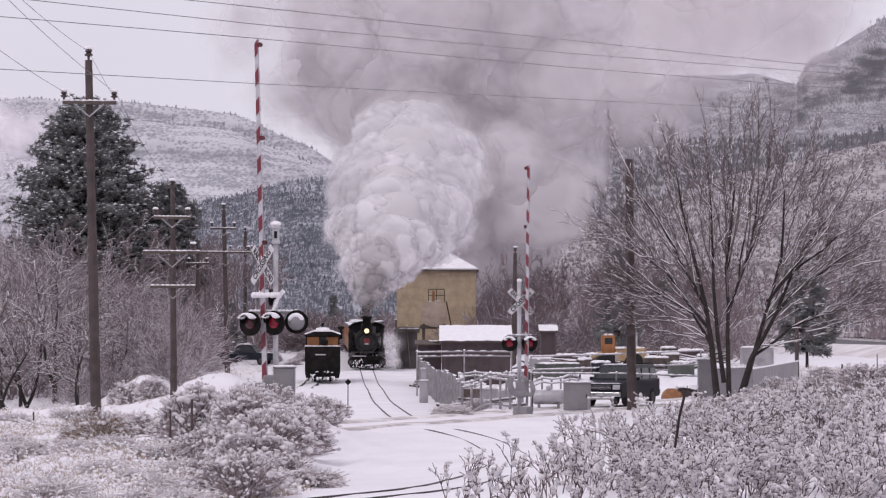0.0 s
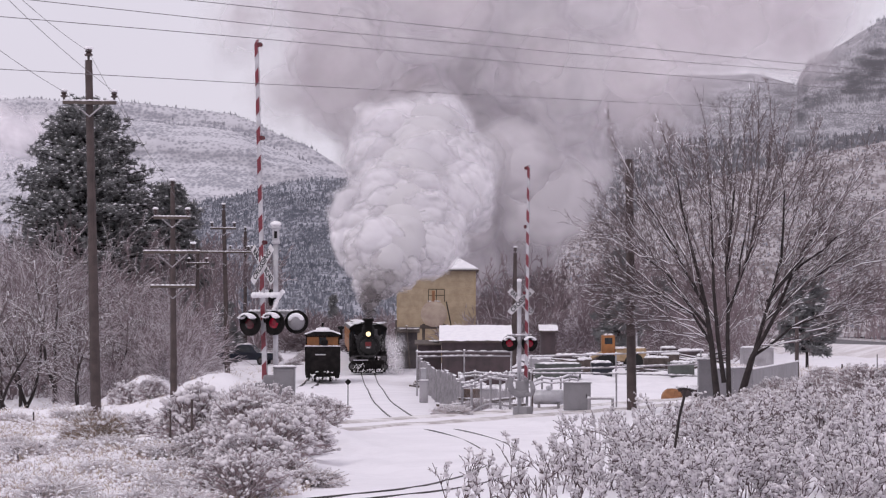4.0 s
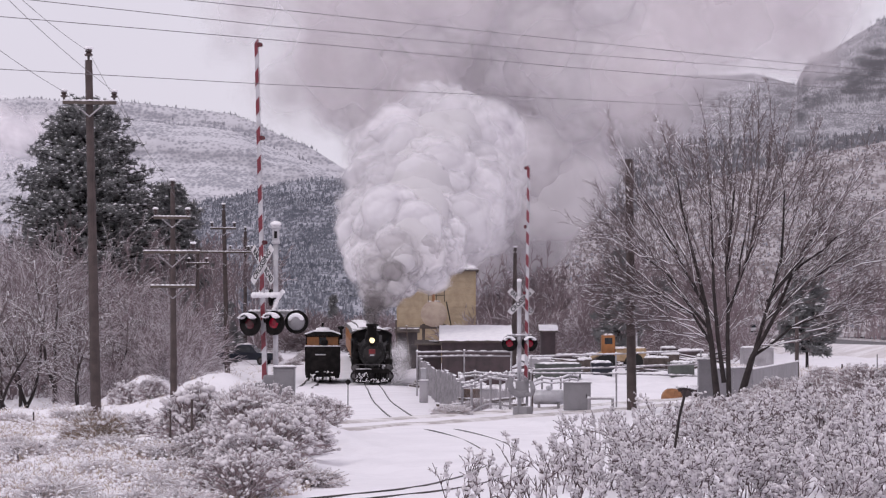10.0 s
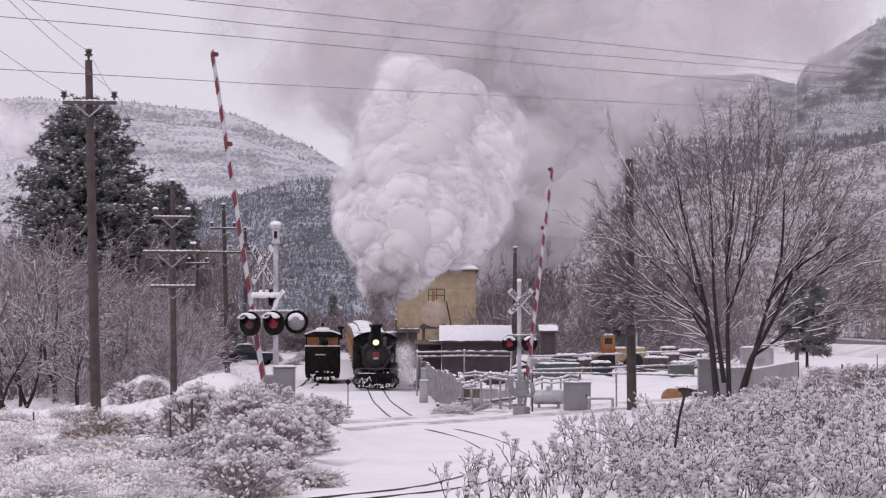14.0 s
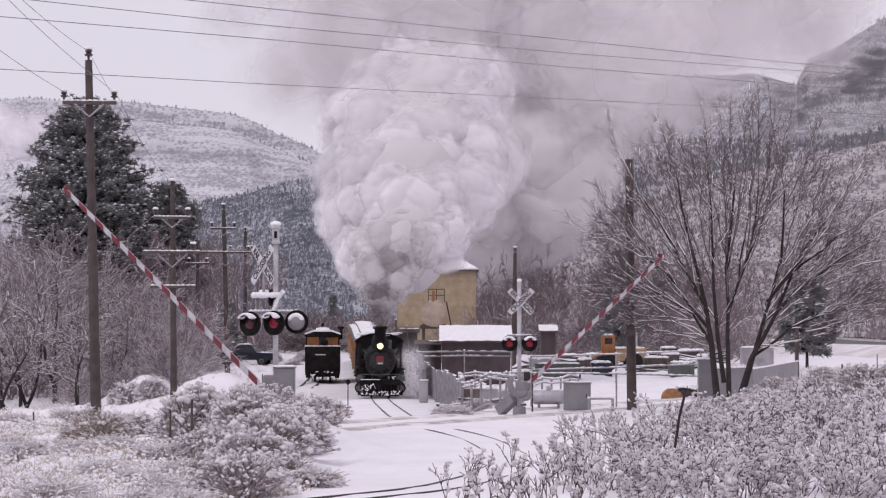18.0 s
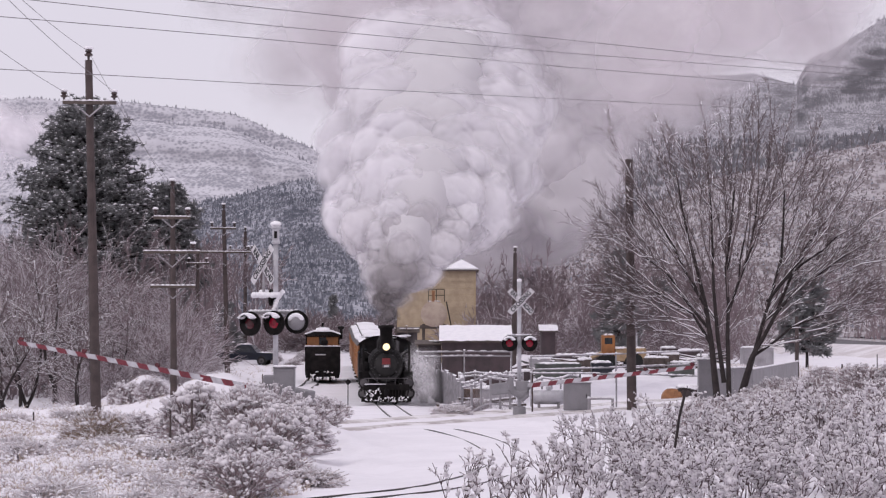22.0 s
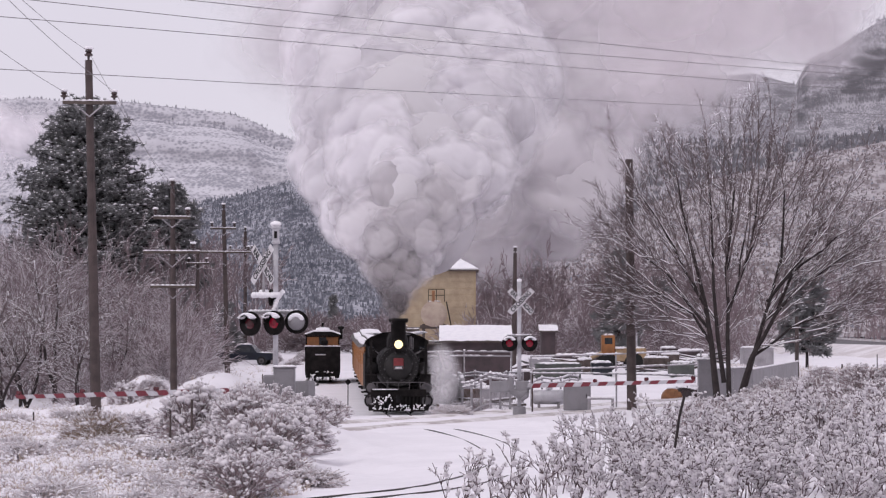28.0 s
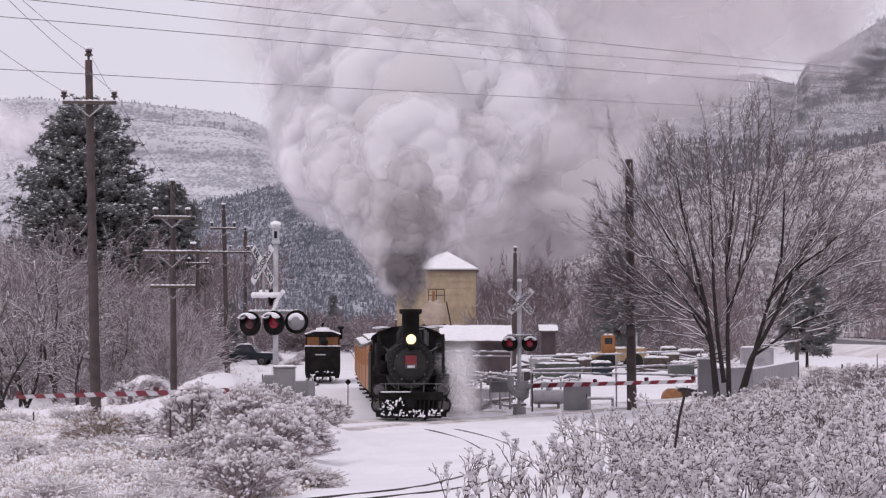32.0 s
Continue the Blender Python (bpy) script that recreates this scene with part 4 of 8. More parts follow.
def spent_smoke():
    """Smoke that stays over the line where the train stood before, and slowly rises."""
    rng = random.Random(53)
    for i in range(150):
        y = rng.uniform(268, 296)
        r = rng.uniform(4.2, 7.6)
        z = 11.0 + 25.0 * ((i * 0.618034) % 1.0) ** 1.15
        # slopes to the side between which the mass stands, by height
        lo = float(np.interp(z, [11, 15, 20, 27, 36], [-0.004, -0.014, -0.028, -0.050, -0.060])) * y + r * 0.5
        hi = float(np.interp(z, [11, 14, 18, 24, 36], [0.030, 0.048, 0.058, 0.058, 0.070])) * y - r * 0.5
        x = rng.uniform(lo, hi)
        ob = puff_object("smoke_puff", rng.choice(SOFT_BILLOWS), M_SPENT, SPENT, pose(x, y, z))
        ob.scale = (r, r * 0.45, r)
        sp, ph = rng.uniform(-2, 2), rng.uniform(0, 360)
        VEILS.append((ob, [(float(t), pose(x + 0.12 * t - 1.2, y, z - 1.0 + 0.06 * t, 0, ph + sp * t, 0)) for t in range(0, 33, 4)]))


spent_smoke()


def smoke_veil():
    """Old smoke that hangs and drifts above and behind the train."""
    rng = random.Random(23)
    for i in range(24):
        s = i / 23
        bx = -0.062 + 0.155 * ((i * 0.381966) % 1.0)
        back = 26 + 60 * s + rng.uniform(-4, 4)
        z0 = 24 + 18 * rng.random()
        r = rng.uniform(6.5, 10.5)
        th = puff_object("smoke_veil", rng.choice(DRIFTS), M_VEIL, DRIFTING, pose(0, 0, 0))
        th.scale = (r * 1.15, r, r)
        az, sp = rng.uniform(0, 360), rng.uniform(-1.2, 1.2)
        rows = []
        for t in range(0, 33, 2):
            y = float(glide(np.array(float(t)), TRAIN_T, TRAIN_Y)) + back
            rows.append((float(t), pose(bx * (y + 40) + 0.03 * t, y, z0 - 0.16 * t, 0, az + sp * t, 0)))
        VEILS.append((th, rows))


smoke_veil()


def smoke_bank():
    """Older smoke that lies against the mountainside."""
    rng = random.Random(37)
    for x, z, y, r in ((13.7, 32.3, 330, 17), (22.6, 38.0, 350, 19), (31.7, 41.0, 370, 17), (41.0, 47.0, 390, 17), (7.4, 36.1, 330, 18), (49.4, 50.0, 400, 15), (-9.4, 38.4, 340, 14), (-1.6, 40.7, 350, 16), (34.0, 43.0, 385, 16), (44.0, 43.0, 405, 15), (27.0, 44.0, 380, 17), (50.0, 44.0, 410, 13)):
        th = puff_object("smoke_bank", rng.choice(DRIFTS), M_VEIL, BANK, pose(x, y, z))
        th.scale = (r * 1.2, r, r)
        az, sp = rng.uniform(0, 360), rng.uniform(-0.5, 0.5)
        VEILS.append((th, [(float(t), pose(x + 0.09 * t, y, z + 0.03 * t, 0, az + sp * t, 0)) for t in range(0, 33, 4)]))


smoke_bank()


def valley_mist():
    """Low cloud on the flank of the mesa."""
    rng = random.Random(47)
    for x, z, y, r in ((-232, 105.404, 1600, 26), (-250.462, 94.635, 1600, 26), (-218.154, 111.558, 1600, 18), (-238.154, 114.635, 1600, 20)):
        th = puff_object("valley_mist", rng.choice(DRIFTS), M_MIST, None, pose(x, y, z, 0, rng.uniform(0, 360), 0))
        th.scale = (r * 1.3, r, r)
        tagged(th, "white mist hanging on the mesa slope", "mist", group="valley mist", kind="structure")


valley_mist()


def cylinder_steam():
    rng = random.Random(29)
    t = thing("cylinder_steam", pose(0, 0, 0), "white steam drifting from the cylinder cocks", "steam")
    for i in range(24):
        r = rng.uniform(0.8, 1.3)
        x, y, z = 1.55 + 0.55 * rng.random(), 1.0 + 3.5 * rng.random(), 0.5 + 1.7 * rng.random()
        ob = puff_object("steam_puff", rng.choice(DRIFTS), M_STEAM, t, pose(x, y, z))
        ob.scale = (r, r, r * 1.2)
        ph = rng.uniform(0, 6.28)
        PUFF_ROWS.append((ob, [(float(k) * 0.5, pose(x + 0.25 * math.sin(ph + k * 0.7), y, z + 0.3 * math.sin(ph * 2 + k * 0.5), 0, 12 * math.sin(ph + k * 0.3), 0)) for k in range(65)]))
    return t


STEAM = cylinder_steam()


def motions():
    walk(LOCO, train_rows(0.0, 0.66))
    for dw, c in DRIVERS:
        rows = []
        for k in range(193):
            t = k / 6
            run = TRAIN_Y[0] - float(glide(np.array(t), TRAIN_T, TRAIN_Y))
            rows.append((t, pose(*c) @ pose(0, 0, 0, math.degrees(run / 0.56), 0, 0)))
        walk(dw, rows)
    walk(TENDER, train_rows(12.3))
    for i, c in enumerate(COACHES):
        walk(c, train_rows(19.4 + i * 13.2))
    rows = []
    for t, m in train_rows(0.0):
        p = m @ Vector((0, 1.75, 4.2))
        lean = float(np.interp(t, [0, 5, 9, 13, 17, 20, 24, 28, 32], [3, 7, 11, 9, -1, 0, 2, -8, -14]))
        rows.append((t, pose(p.x, p.y, p.z, 0, lean, 0)))
    walk(PLUME, rows)
    walk(STEAM, train_rows(0.0))
    for ob, rows in PUFF_ROWS + VEILS:
        walk(ob, rows)
    walk(ARM_L, gate_rows(PIV_L, 180 - 37, LIFT_L))
    walk(ARM_R, gate_rows(PIV_R, -45, LIFT_R))
    suv = [(0, 7.5, 124), (0.4, 3.15, 113.8), (0.8, -1.25, 104), (1.2, -5.5, 94.5), (1.5, -8.6, 87.4), (1.7, -10.7, 82.8), (1.9, -12.8, 78), (2.4, -18, 66), (3.0, -24.5, 52), (4.0, -33, 33), (6.0, -42, 12), (32.0, -42.5, 11)]
    rows = []
    for t, x, y in suv:
        rows.append((t, pose(x, y, max(float(ground_z(x, y)), -0.12) + 0.02, 0, 0, -23.8)))
    walk(SUV, rows)
    for ob, start, lag in ((WAGON, 43.353, 0.0), (VAN, 43.353, -1.35)):
        path = [(0.0, 118, 170), (3.0, 75, 236), (6.3, 43.353, 285), (7.0, 42.75, 300), (8.0, 43.312, 325), (9.0, 44.203, 352), (10.0, 44.885, 382), (13.0, 44.956, 462), (32.0, 45.166, 466)]
        rows = []
        for (t, x, y), (t2, x2, y2) in zip(path, path[1:] + [(40.0, 46.154, 480)]):
            turn = math.degrees(math.atan2(y2 - y, x2 - x)) + 90
            rows.append((max(0.0, t + lag) if t < 32 else 32.0, pose(x, y, float(highway_z(x, y)) + 0.03, 0, 0, turn)))
        walk(ob, rows)


# ---- poles and wires ----
def insulator(bm_d, bm_s, c, s=1.0):
    lathe(bm_d, [(0, 0.03 * s), (0.1 * s, 0.04 * s), (0.12 * s, 0.11 * s), (0.17 * s, 0.12 * s), (0.2 * s, 0.06 * s), (0.24 * s, 0.10 * s), (0.3 * s, 0.09 * s), (0.32 * s, 0.03 * s)], c, "z", 12)
    blob(bm_s, (c[0], c[1], c[2] + 0.34 * s), (0.13 * s, 0.13 * s, 0.06 * s), 2, 0.08)


def utility_pole(x, y, top, arms, r0=0.19, r1=0.13, lean=0.0, label="dark weathered wooden utility pole with snowy crossarms", tip=True, turn=8):
    g = float(ground_z(x, y)) - 0.1
    t = thing("utility_pole", pose(x, y, g), label, "utility pole", group="utility poles")
    h = top - g
    bm = B()
    cyl(bm, (0, 0, 0), (lean, 0, h), r0, r1, 14)
    part("pole_shaft", bm, M_POLE, t, smooth=False)
    if tip:
        d, s = B(), B()
        insulator(d, s, (lean, 0, h), 1.3)
        ins = part("insulator", d, M_GLASSINS, t)
        part("snow_cap", s, M_SNOWCAP, ins, "small snow cap")
    cz, sz = math.cos(radians(turn)), math.sin(radians(turn))
    for z, xl, xr, pins in arms:
        lz, la = z - g, lean * (z - g) / h
        arm_c, arm_l = (xl + xr) / 2, xr - xl
        bm = B()
        box(bm, (la + arm_c * cz, -r1 - 0.06 + arm_c * sz, lz), (arm_l, 0.11, 0.13), rz=turn, bevel=0.01)
        arm = part("crossarm", bm, M_ARM, t)
        bm = B()
        for k in range(9):
            u = xl + arm_l * (k + 0.5) / 9
            blob(bm, (la + u * cz, -r1 - 0.06 + u * sz, lz + 0.075), (arm_l / 14, 0.07, 0.045), 1, 0.12)
        part("arm_snow", bm, M_SNOWCAP, arm, "line of snow along the arm", stuff=True)
        if arm_l > 1.2:
            for sx in (xl * 0.55, xr * 0.55):
                bm = B()
                cyl(bm, (la + sx * cz, -r1 - 0.1 + sx * sz, lz - 0.05), (la, -r1 - 0.02, lz - abs(sx) * 0.95), 0.028, n=6)
                part("brace", bm, M_GALV, t)
        for u in pins:
            d, s = B(), B()
            insulator(d, s, (la + u * cz, -r1 - 0.06 + u * sz, lz + 0.06), 1.1)
            ins = part("insulator", d, M_GLASSINS, t)
            part("snow_cap", s, M_SNOWCAP, ins, "small snow cap")
    return t


utility_pole(-12.614, 107, 12.942, [(11.378, -0.95, 1.0, (-0.9, 0.92))], lean=-0.32, r0=0.2, r1=0.135)
utility_pole(-12.541, 137, 9.626, [(8.282, -0.88, 0.84, (-0.78, 0.72)), (6.675, -1.35, 1.28, (0.95,)), (5.068, -1.05, 1.05, ())], lean=-0.08, r0=0.17, r1=0.11)
utility_pole(-15.313, 209, 11.489, [(10.163, -0.95, 0.85, (-0.85, 0.75)), (8.475, -1.7, 1.9, (1.7,))], lean=-0.3, r0=0.2, r1=0.13)
utility_pole(-20.192, 300, 12.885, [(10.981, -1.7, 0.9, (-1.5, 0.7))], r0=0.22, r1=0.16)
utility_pole(7.579, 118, 9.944, [], r0=0.2, r1=0.15, lean=-0.1, tip=False, label="bare weathered wooden pole beside the yard")
utility_pole(5.168, 215, 8.584, [], r0=0.2, r1=0.13, lean=0.12, label="thin dark wooden pole behind the yard")
utility_pole(19.262, 160, 3.773, [], r0=0.12, r1=0.1, tip=False, label="short wooden fence pole near the bank")
utility_pole(-30.098, 235, 8.989, [(8.266, -1.4, 1.6, (0.0,))], r0=0.16, r1=0.12, tip=False, label="wooden pole among the bare trees")
utility_pole(-19.613, 235, 9.441, [(8.221, -0.9, 0.9, (-0.7, 0.7))], r0=0.18, r1=0.12, tip=False, label="wooden pole among the bare trees")


def wire(pts, r, label, sag=0.0):
    bm = B()
    pts = [Vector(p) for p in pts]
    fine = []
    for a, b in zip(pts, pts[1:]):
        for k in range(12):
            s = k / 12
            p = a.lerp(b, s)
            p.z -= sag * 4 * s * (1 - s)
            fine.append(p)
    fine.append(pts[-1])
    tube(bm, fine, r, 5)
    me = bpy.data.meshes.new("overhead_wire")
    bm.to_mesh(me)
    bm.free()
    return tagged(link_mesh("overhead_wire", me, M_WIRE), label, "wire", group="overhead wires")


WL = "thin dark overhead power line"
wire([(-10.892, 60, 9.735), (-4.498, 68, 9.932), (3.323, 80, 10.312), (11.429, 92, 10.769), (21.462, 100, 10.808)], 0.0085, WL)
wire([(-10.892, 60, 10.162), (-8.608, 62, 10.13), (-4.106, 68, 10.22), (3.323, 80, 10.696), (11.429, 92, 11.229), (21.462, 100, 11.269)], 0.0085, WL)
wire([(-7.629, 58, 9.976), (-5.294, 62, 10.13), (0, 72, 10.588), (9.578, 88, 11.221), (21.462, 100, 11.346)], 0.0085, WL)
wire([(-10.892, 60, 8.581), (-9.348, 62, 8.675), (-4.631, 70, 9.038), (4.782, 84, 9.679), (12.943, 94, 10.065), (21.462, 100, 10.154)], 0.008, WL)
P1 = [(-12.943, 107, 13.271), (-13.745, 107, 11.748), (-11.935, 107, 11.748)]
P2 = [(-12.672, 137, 9.889), (-13.41, 137, 8.493), (-11.882, 137, 8.493)]
P3 = [(-15.755, 209, 11.731), (-16.479, 209, 10.444), (-14.952, 209, 10.444)]
P0 = [(-11.157, 66, 12.223), (-12.489, 66, 11.462), (-11.474, 66, 12.287)]
for _a, _b, _c, _d in zip(P0, P1, P2, P3):
    wire([_a, _b], 0.009, WL, 0.2)
    wire([_b, _c], 0.008, WL, 0.3)
    wire([_c, _d], 0.008, WL, 0.4)


# ---- level crossing ----
def lettering(text, size, material, parent, m, name="lettering"):
    cu = bpy.data.curves.new(name, "FONT")
    cu.body, cu.size, cu.extrude, cu.offset = text, size, 0.004, 0.006
    cu.align_x, cu.align_y = "CENTER", "CENTER"
    tmp = bpy.data.objects.new(name, cu)
    scene.collection.objects.link(tmp)
    bpy.context.view_layer.update()
    me = bpy.data.meshes.new_from_object(tmp.evaluated_get(bpy.context.evaluated_depsgraph_get()))
    bpy.data.objects.remove(tmp)
    ob = link_mesh(name, me, material, parent)
    ob.matrix_basis = m
    return ob


def lamp_unit(t, c, yaw, r, lit, hood=True, back=False):
    """A signal lamp: round dark backboard, hood with a line of snow, red lens."""
    def put(ob):
        ob.matrix_basis = pose(c[0], c[1], c[2], 0, 0, yaw)
        return ob
    bm = B()
    lathe(bm, [(-0.03, r * 0.98), (-0.05, r), (0.0, r), (0.01, r * 0.96)], (0, 0, 0), "y", 32)
    board = put(part("lamp_backboard", bm, M_BLACK2, t))
    bm = B()
    lathe(bm, [(0.0, r * 0.72), (0.16, r * 0.66), (0.24, r * 0.35), (0.26, 0.04)], (0, 0, 0), "y", 24)
    part("lamp_housing", bm, M_CABINET if back else M_BLACK2, board, "pale grey lamp housing" if back else "", True)
    if back:
        bm = B()
        for k in range(7):
            a = math.pi * (0.15 + 0.7 * k / 6)
            blob(bm, (r * 0.5 * math.cos(a), 0.16, r * 0.5 * math.sin(a) + 0.02), (0.08, 0.09, 0.07), 2, 0.1)
        part("housing_snow", bm, M_SNOWCAP, board, "snow on the lamp housing", stuff=True)
    bm = B()
    lathe(bm, [(-0.09, 0.03), (-0.08, r * 0.28), (-0.05, r * 0.44)], (0, 0, 0), "y", 24)
    part("red_lens", bm, M_LENS if lit else M_DULLLENS, board, "red signal lens")
    if hood:
        bm = B()
        n = 14
        for k in range(n):
            a0, a1 = math.pi * k / n, math.pi * (k + 1) / n
            rr = r * 0.62
            d0, d1 = 0.34 * (0.45 + 0.55 * math.sin(a0)), 0.34 * (0.45 + 0.55 * math.sin(a1))
            q = [(rr * math.cos(a0), -0.04, rr * math.sin(a0)), (rr * math.cos(a1), -0.04, rr * math.sin(a1)), (rr * math.cos(a1), -0.04 - d1, rr * math.sin(a1)), (rr * math.cos(a0), -0.04 - d0, rr * math.sin(a0))]
            o = [(x * 1.06, y, z * 1.06) for x, y, z in q]
            vi, vo = [bm.verts.new(p) for p in q], [bm.verts.new(p) for p in o]
            bm.faces.new(vi)
            bm.faces.new(vo[::-1])
            bm.faces.new((vi[2], vo[2], vo[3], vi[3]))
        part("lamp_hood", bm, M_BLACK2, board)
        bm = B()
        for k in range(7):
            a = math.pi * (0.22 + 0.56 * k / 6)
            blob(bm, (r * 0.68 * math.cos(a), -0.2, r * 0.70 * math.sin(a) + 0.02), (0.085, 0.17, 0.05), 2, 0.08)
        part("hood_snow", bm, M_SNOWCAP, board, "snow lying on the lamp hood", stuff=True)
    return board


def crossbuck(t, c, yaw, blade, width):
    bm = B()
    box(bm, (0, 0, 0), (0.05, 0.03, 0.05))
    hub = part("crossbuck", bm, M_GALV, t)
    hub.matrix_basis = pose(c[0], c[1], c[2], 0, 0, yaw)
    for text, ang, off in (("RAILROAD", 45, -0.03), ("CROSSING", -45, -0.05)):
        bm = B()
        box(bm, (0, 0, 0), (blade, 0.012, width), bevel=0.004)
        b = part("crossbuck_blade", bm, M_WHITE, hub, "white blade with black lettering")
        b.matrix_basis = pose(0, off, 0, 0, ang, 0)
        if text == "RAILROAD":
            # the crossing blade hides the middle of the other word
            for word, cx in (("RAIL", -0.335 * blade), ("ROAD", 0.335 * blade)):
                lettering(word, width * 1.05, M_LETTER, b, pose(cx * 0.90, -0.012, 0, 90, 0, 0)).scale = (0.66, 1, 1)
        else:
            lettering(text, width * 1.05, M_LETTER, b, pose(0, -0.012, 0, 90, 0, 0)).scale = (0.88, 1, 1)
    return hub


def gate_arm(t, length, stripe, name="gate_arm"):
    """A tapering striped arm along +x from its pivot, with lamps on top."""
    bm = B()
    slab(bm, [(0, -0.085), (length, -0.06), (length, 0.06), (0, 0.085)], -0.018, 0.018)
    arm = part(name, bm, M_MAST, t, "red and white striped barrier arm")
    u = 0.35
    while u < length - 0.1:
        e = min(u + stripe, length - 0.02)
        bm = B()
        h0, h1 = 0.176 - 0.05 * u / length, 0.176 - 0.05 * e / length
        sl = 0.07
        for yy in (-0.020, 0.020):
            q = [(u - sl, yy, -h0 / 2), (e - sl, yy, -h1 / 2), (e + sl, yy, h1 / 2), (u + sl, yy, h0 / 2)]
            f = bm.faces.new([bm.verts.new(p) for p in q])
            r = bmesh.ops.extrude_face_region(bm, geom=[f])
            for v in r["geom"]:
                if isinstance(v, bmesh.types.BMVert):
                    v.co.y += 0.004 if yy > 0 else -0.004
        part("red_stripe", bm, M_RED, arm)
        u += stripe * 2
    for u in (length - 0.12, length * 0.72, length * 0.42):
        bm = B()
        cyl(bm, (u, -0.05, 0.12), (u, 0.05, 0.12), 0.07, n=12)
        box(bm, (u, 0, 0.07), (0.03, 0.04, 0.06))
        part("arm_lamp", bm, M_DULLLENS, arm, "small red lamp on the arm")
    bm = B()
    tube(bm, [(0.1, 0.05, 0), (-0.75, 0.05, 0.0)], 0.05, 8)
    box(bm, (-1.25, 0, 0.0), (0.95, 0.34, 0.44), bevel=0.04)
    part("counterweight", bm, M_CABINET, arm, "grey counterweight box")
    bm = B()
    tube(bm, [(0.25, -0.12, -0.05), (0.15, -0.12, -0.38), (-0.1, -0.12, -0.5), (-0.3, -0.12, -0.42), (-0.32, -0.12, -0.15)], 0.085, 8)
    part("arm_bracket", bm, M_CABINET, arm, "grey curved arm bracket")
    return arm


def left_crossing_signal():
    x, y = -4.782, 84.0
    g = float(ground_z(x, y)) - 0.05
    t = thing("crossing_signal", pose(x, y, g), "grey crossing signal with crossbuck, red lamps and striped gate", "crossing signal", group="crossing signals")
    up = lambda py_z: py_z - g
    bm = B()
    cyl(bm, (0, 0, 0), (0, 0, up(5.592)), 0.075, n=16)
    part("mast", bm, M_MAST, t, smooth=True)
    bm = B()
    lathe(bm, [(0, 0.2), (0.05, 0.24), (0.3, 0.2), (0.34, 0.09)], (0, 0, 0), "z", 16)
    part("mast_base", bm, M_CABINET, t)
    zb = up(5.592)
    bm = B()
    lathe(bm, [(0, 0.12), (0.06, 0.13), (0.1, 0.10), (0.42, 0.10), (0.46, 0.15), (0.5, 0.15), (0.52, 0.05)], (0, 0, zb), "z", 18)
    bell = part("bell", bm, M_MAST, t, "pale crossing bell on the mast top")
    bm = B()
    box(bm, (0, -0.1, zb + 0.26), (0.09, 0.02, 0.2))
    part("bell_slot", bm, M_BLACK, bell)
    bm = B()
    blob(bm, (0, 0, zb + 0.57), (0.16, 0.16, 0.09), 2, 0.06)
    part("snow_cap", bm, M_SNOWCAP, bell, "snow cap")
    crossbuck(t, (-0.34, -0.10, up(4.995)), -52, 1.42, 0.25)
    bm = B()
    cyl(bm, (-0.34, -0.03, up(4.995)), (0, 0, up(4.995)), 0.035, n=8)
    cyl(bm, (-0.34, -0.03, up(5.463)), (-0.34, -0.03, up(4.09)), 0.04, n=8)
    for k in range(4):
        box(bm, (0.02, 0, up(5.108) - k * 0.17), (0.3, 0.1, 0.03))
    part("sign_bracket", bm, M_GALV, t)
    lz = up(3.331)
    bm = B()
    cyl(bm, (-0.75, 0, lz + 0.30), (0.65, 0, lz + 0.30), 0.035, n=8)
    for u in (-0.7, 0.0, 0.6):
        cyl(bm, (u, 0, lz + 0.3), (u, 0, lz), 0.03, n=8)
    part("lamp_crossbar", bm, M_GALV, t)
    bm = B()
    for k in range(12):
        blob(bm, (-0.7 + k * 0.115, 0, lz + 0.35), (0.08, 0.06, 0.04), 1, 0.15)
    part("crossbar_snow", bm, M_SNOWCAP, t, "snow on the lamp bar", stuff=True)
    lamp_unit(t, (-0.70, -0.2, lz - 0.02), -30, 0.35, False)
    lamp_unit(t, (-0.02, -0.2, lz), -30, 0.35, True)
    lamp_unit(t, (0.60, -0.1, lz + 0.03), 178, 0.34, False, hood=False, back=True)
    side = lamp_unit(t, (-0.12, 0.1, up(4.058)), -100, 0.24, False, hood=True)
    bm = B()
    for k in range(9):
        blob(bm, (-0.62 + k * 0.085, -0.05, up(4.106) + 0.02), (0.09, 0.14, 0.09), 2, 0.1)
    part("lamp_snow", bm, M_SNOWCAP, t, "thick snow on the side lamp")
    bm = B()
    for k in range(9):
        s = k / 8
        blob(bm, (-0.05 + 0.25 * s, -0.05, up(3.718) + 0.75 * s - 0.25 * s * s), (0.07, 0.07, 0.08), 1, 0.1)
    part("bracket_snow", bm, M_SNOWCAP, t, "snow-covered lamp bracket")
    # gate mechanism with its curved bracket
    bm = B()
    box(bm, (-0.12, -0.3, 1.1), (0.42, 0.36, 0.55), bevel=0.05)
    part("gate_mechanism", bm, M_CABINET, t)
    arm = gate_arm(t, 10.0, 0.42)
    bm = B()
    box(bm, (0, 0, 0.15), (0.9, 0.9, 0.3), bevel=0.05)
    part("footing", bm, M_CONCRETE, t)
    return t, arm, (-0.29, -0.12, up(1.425))


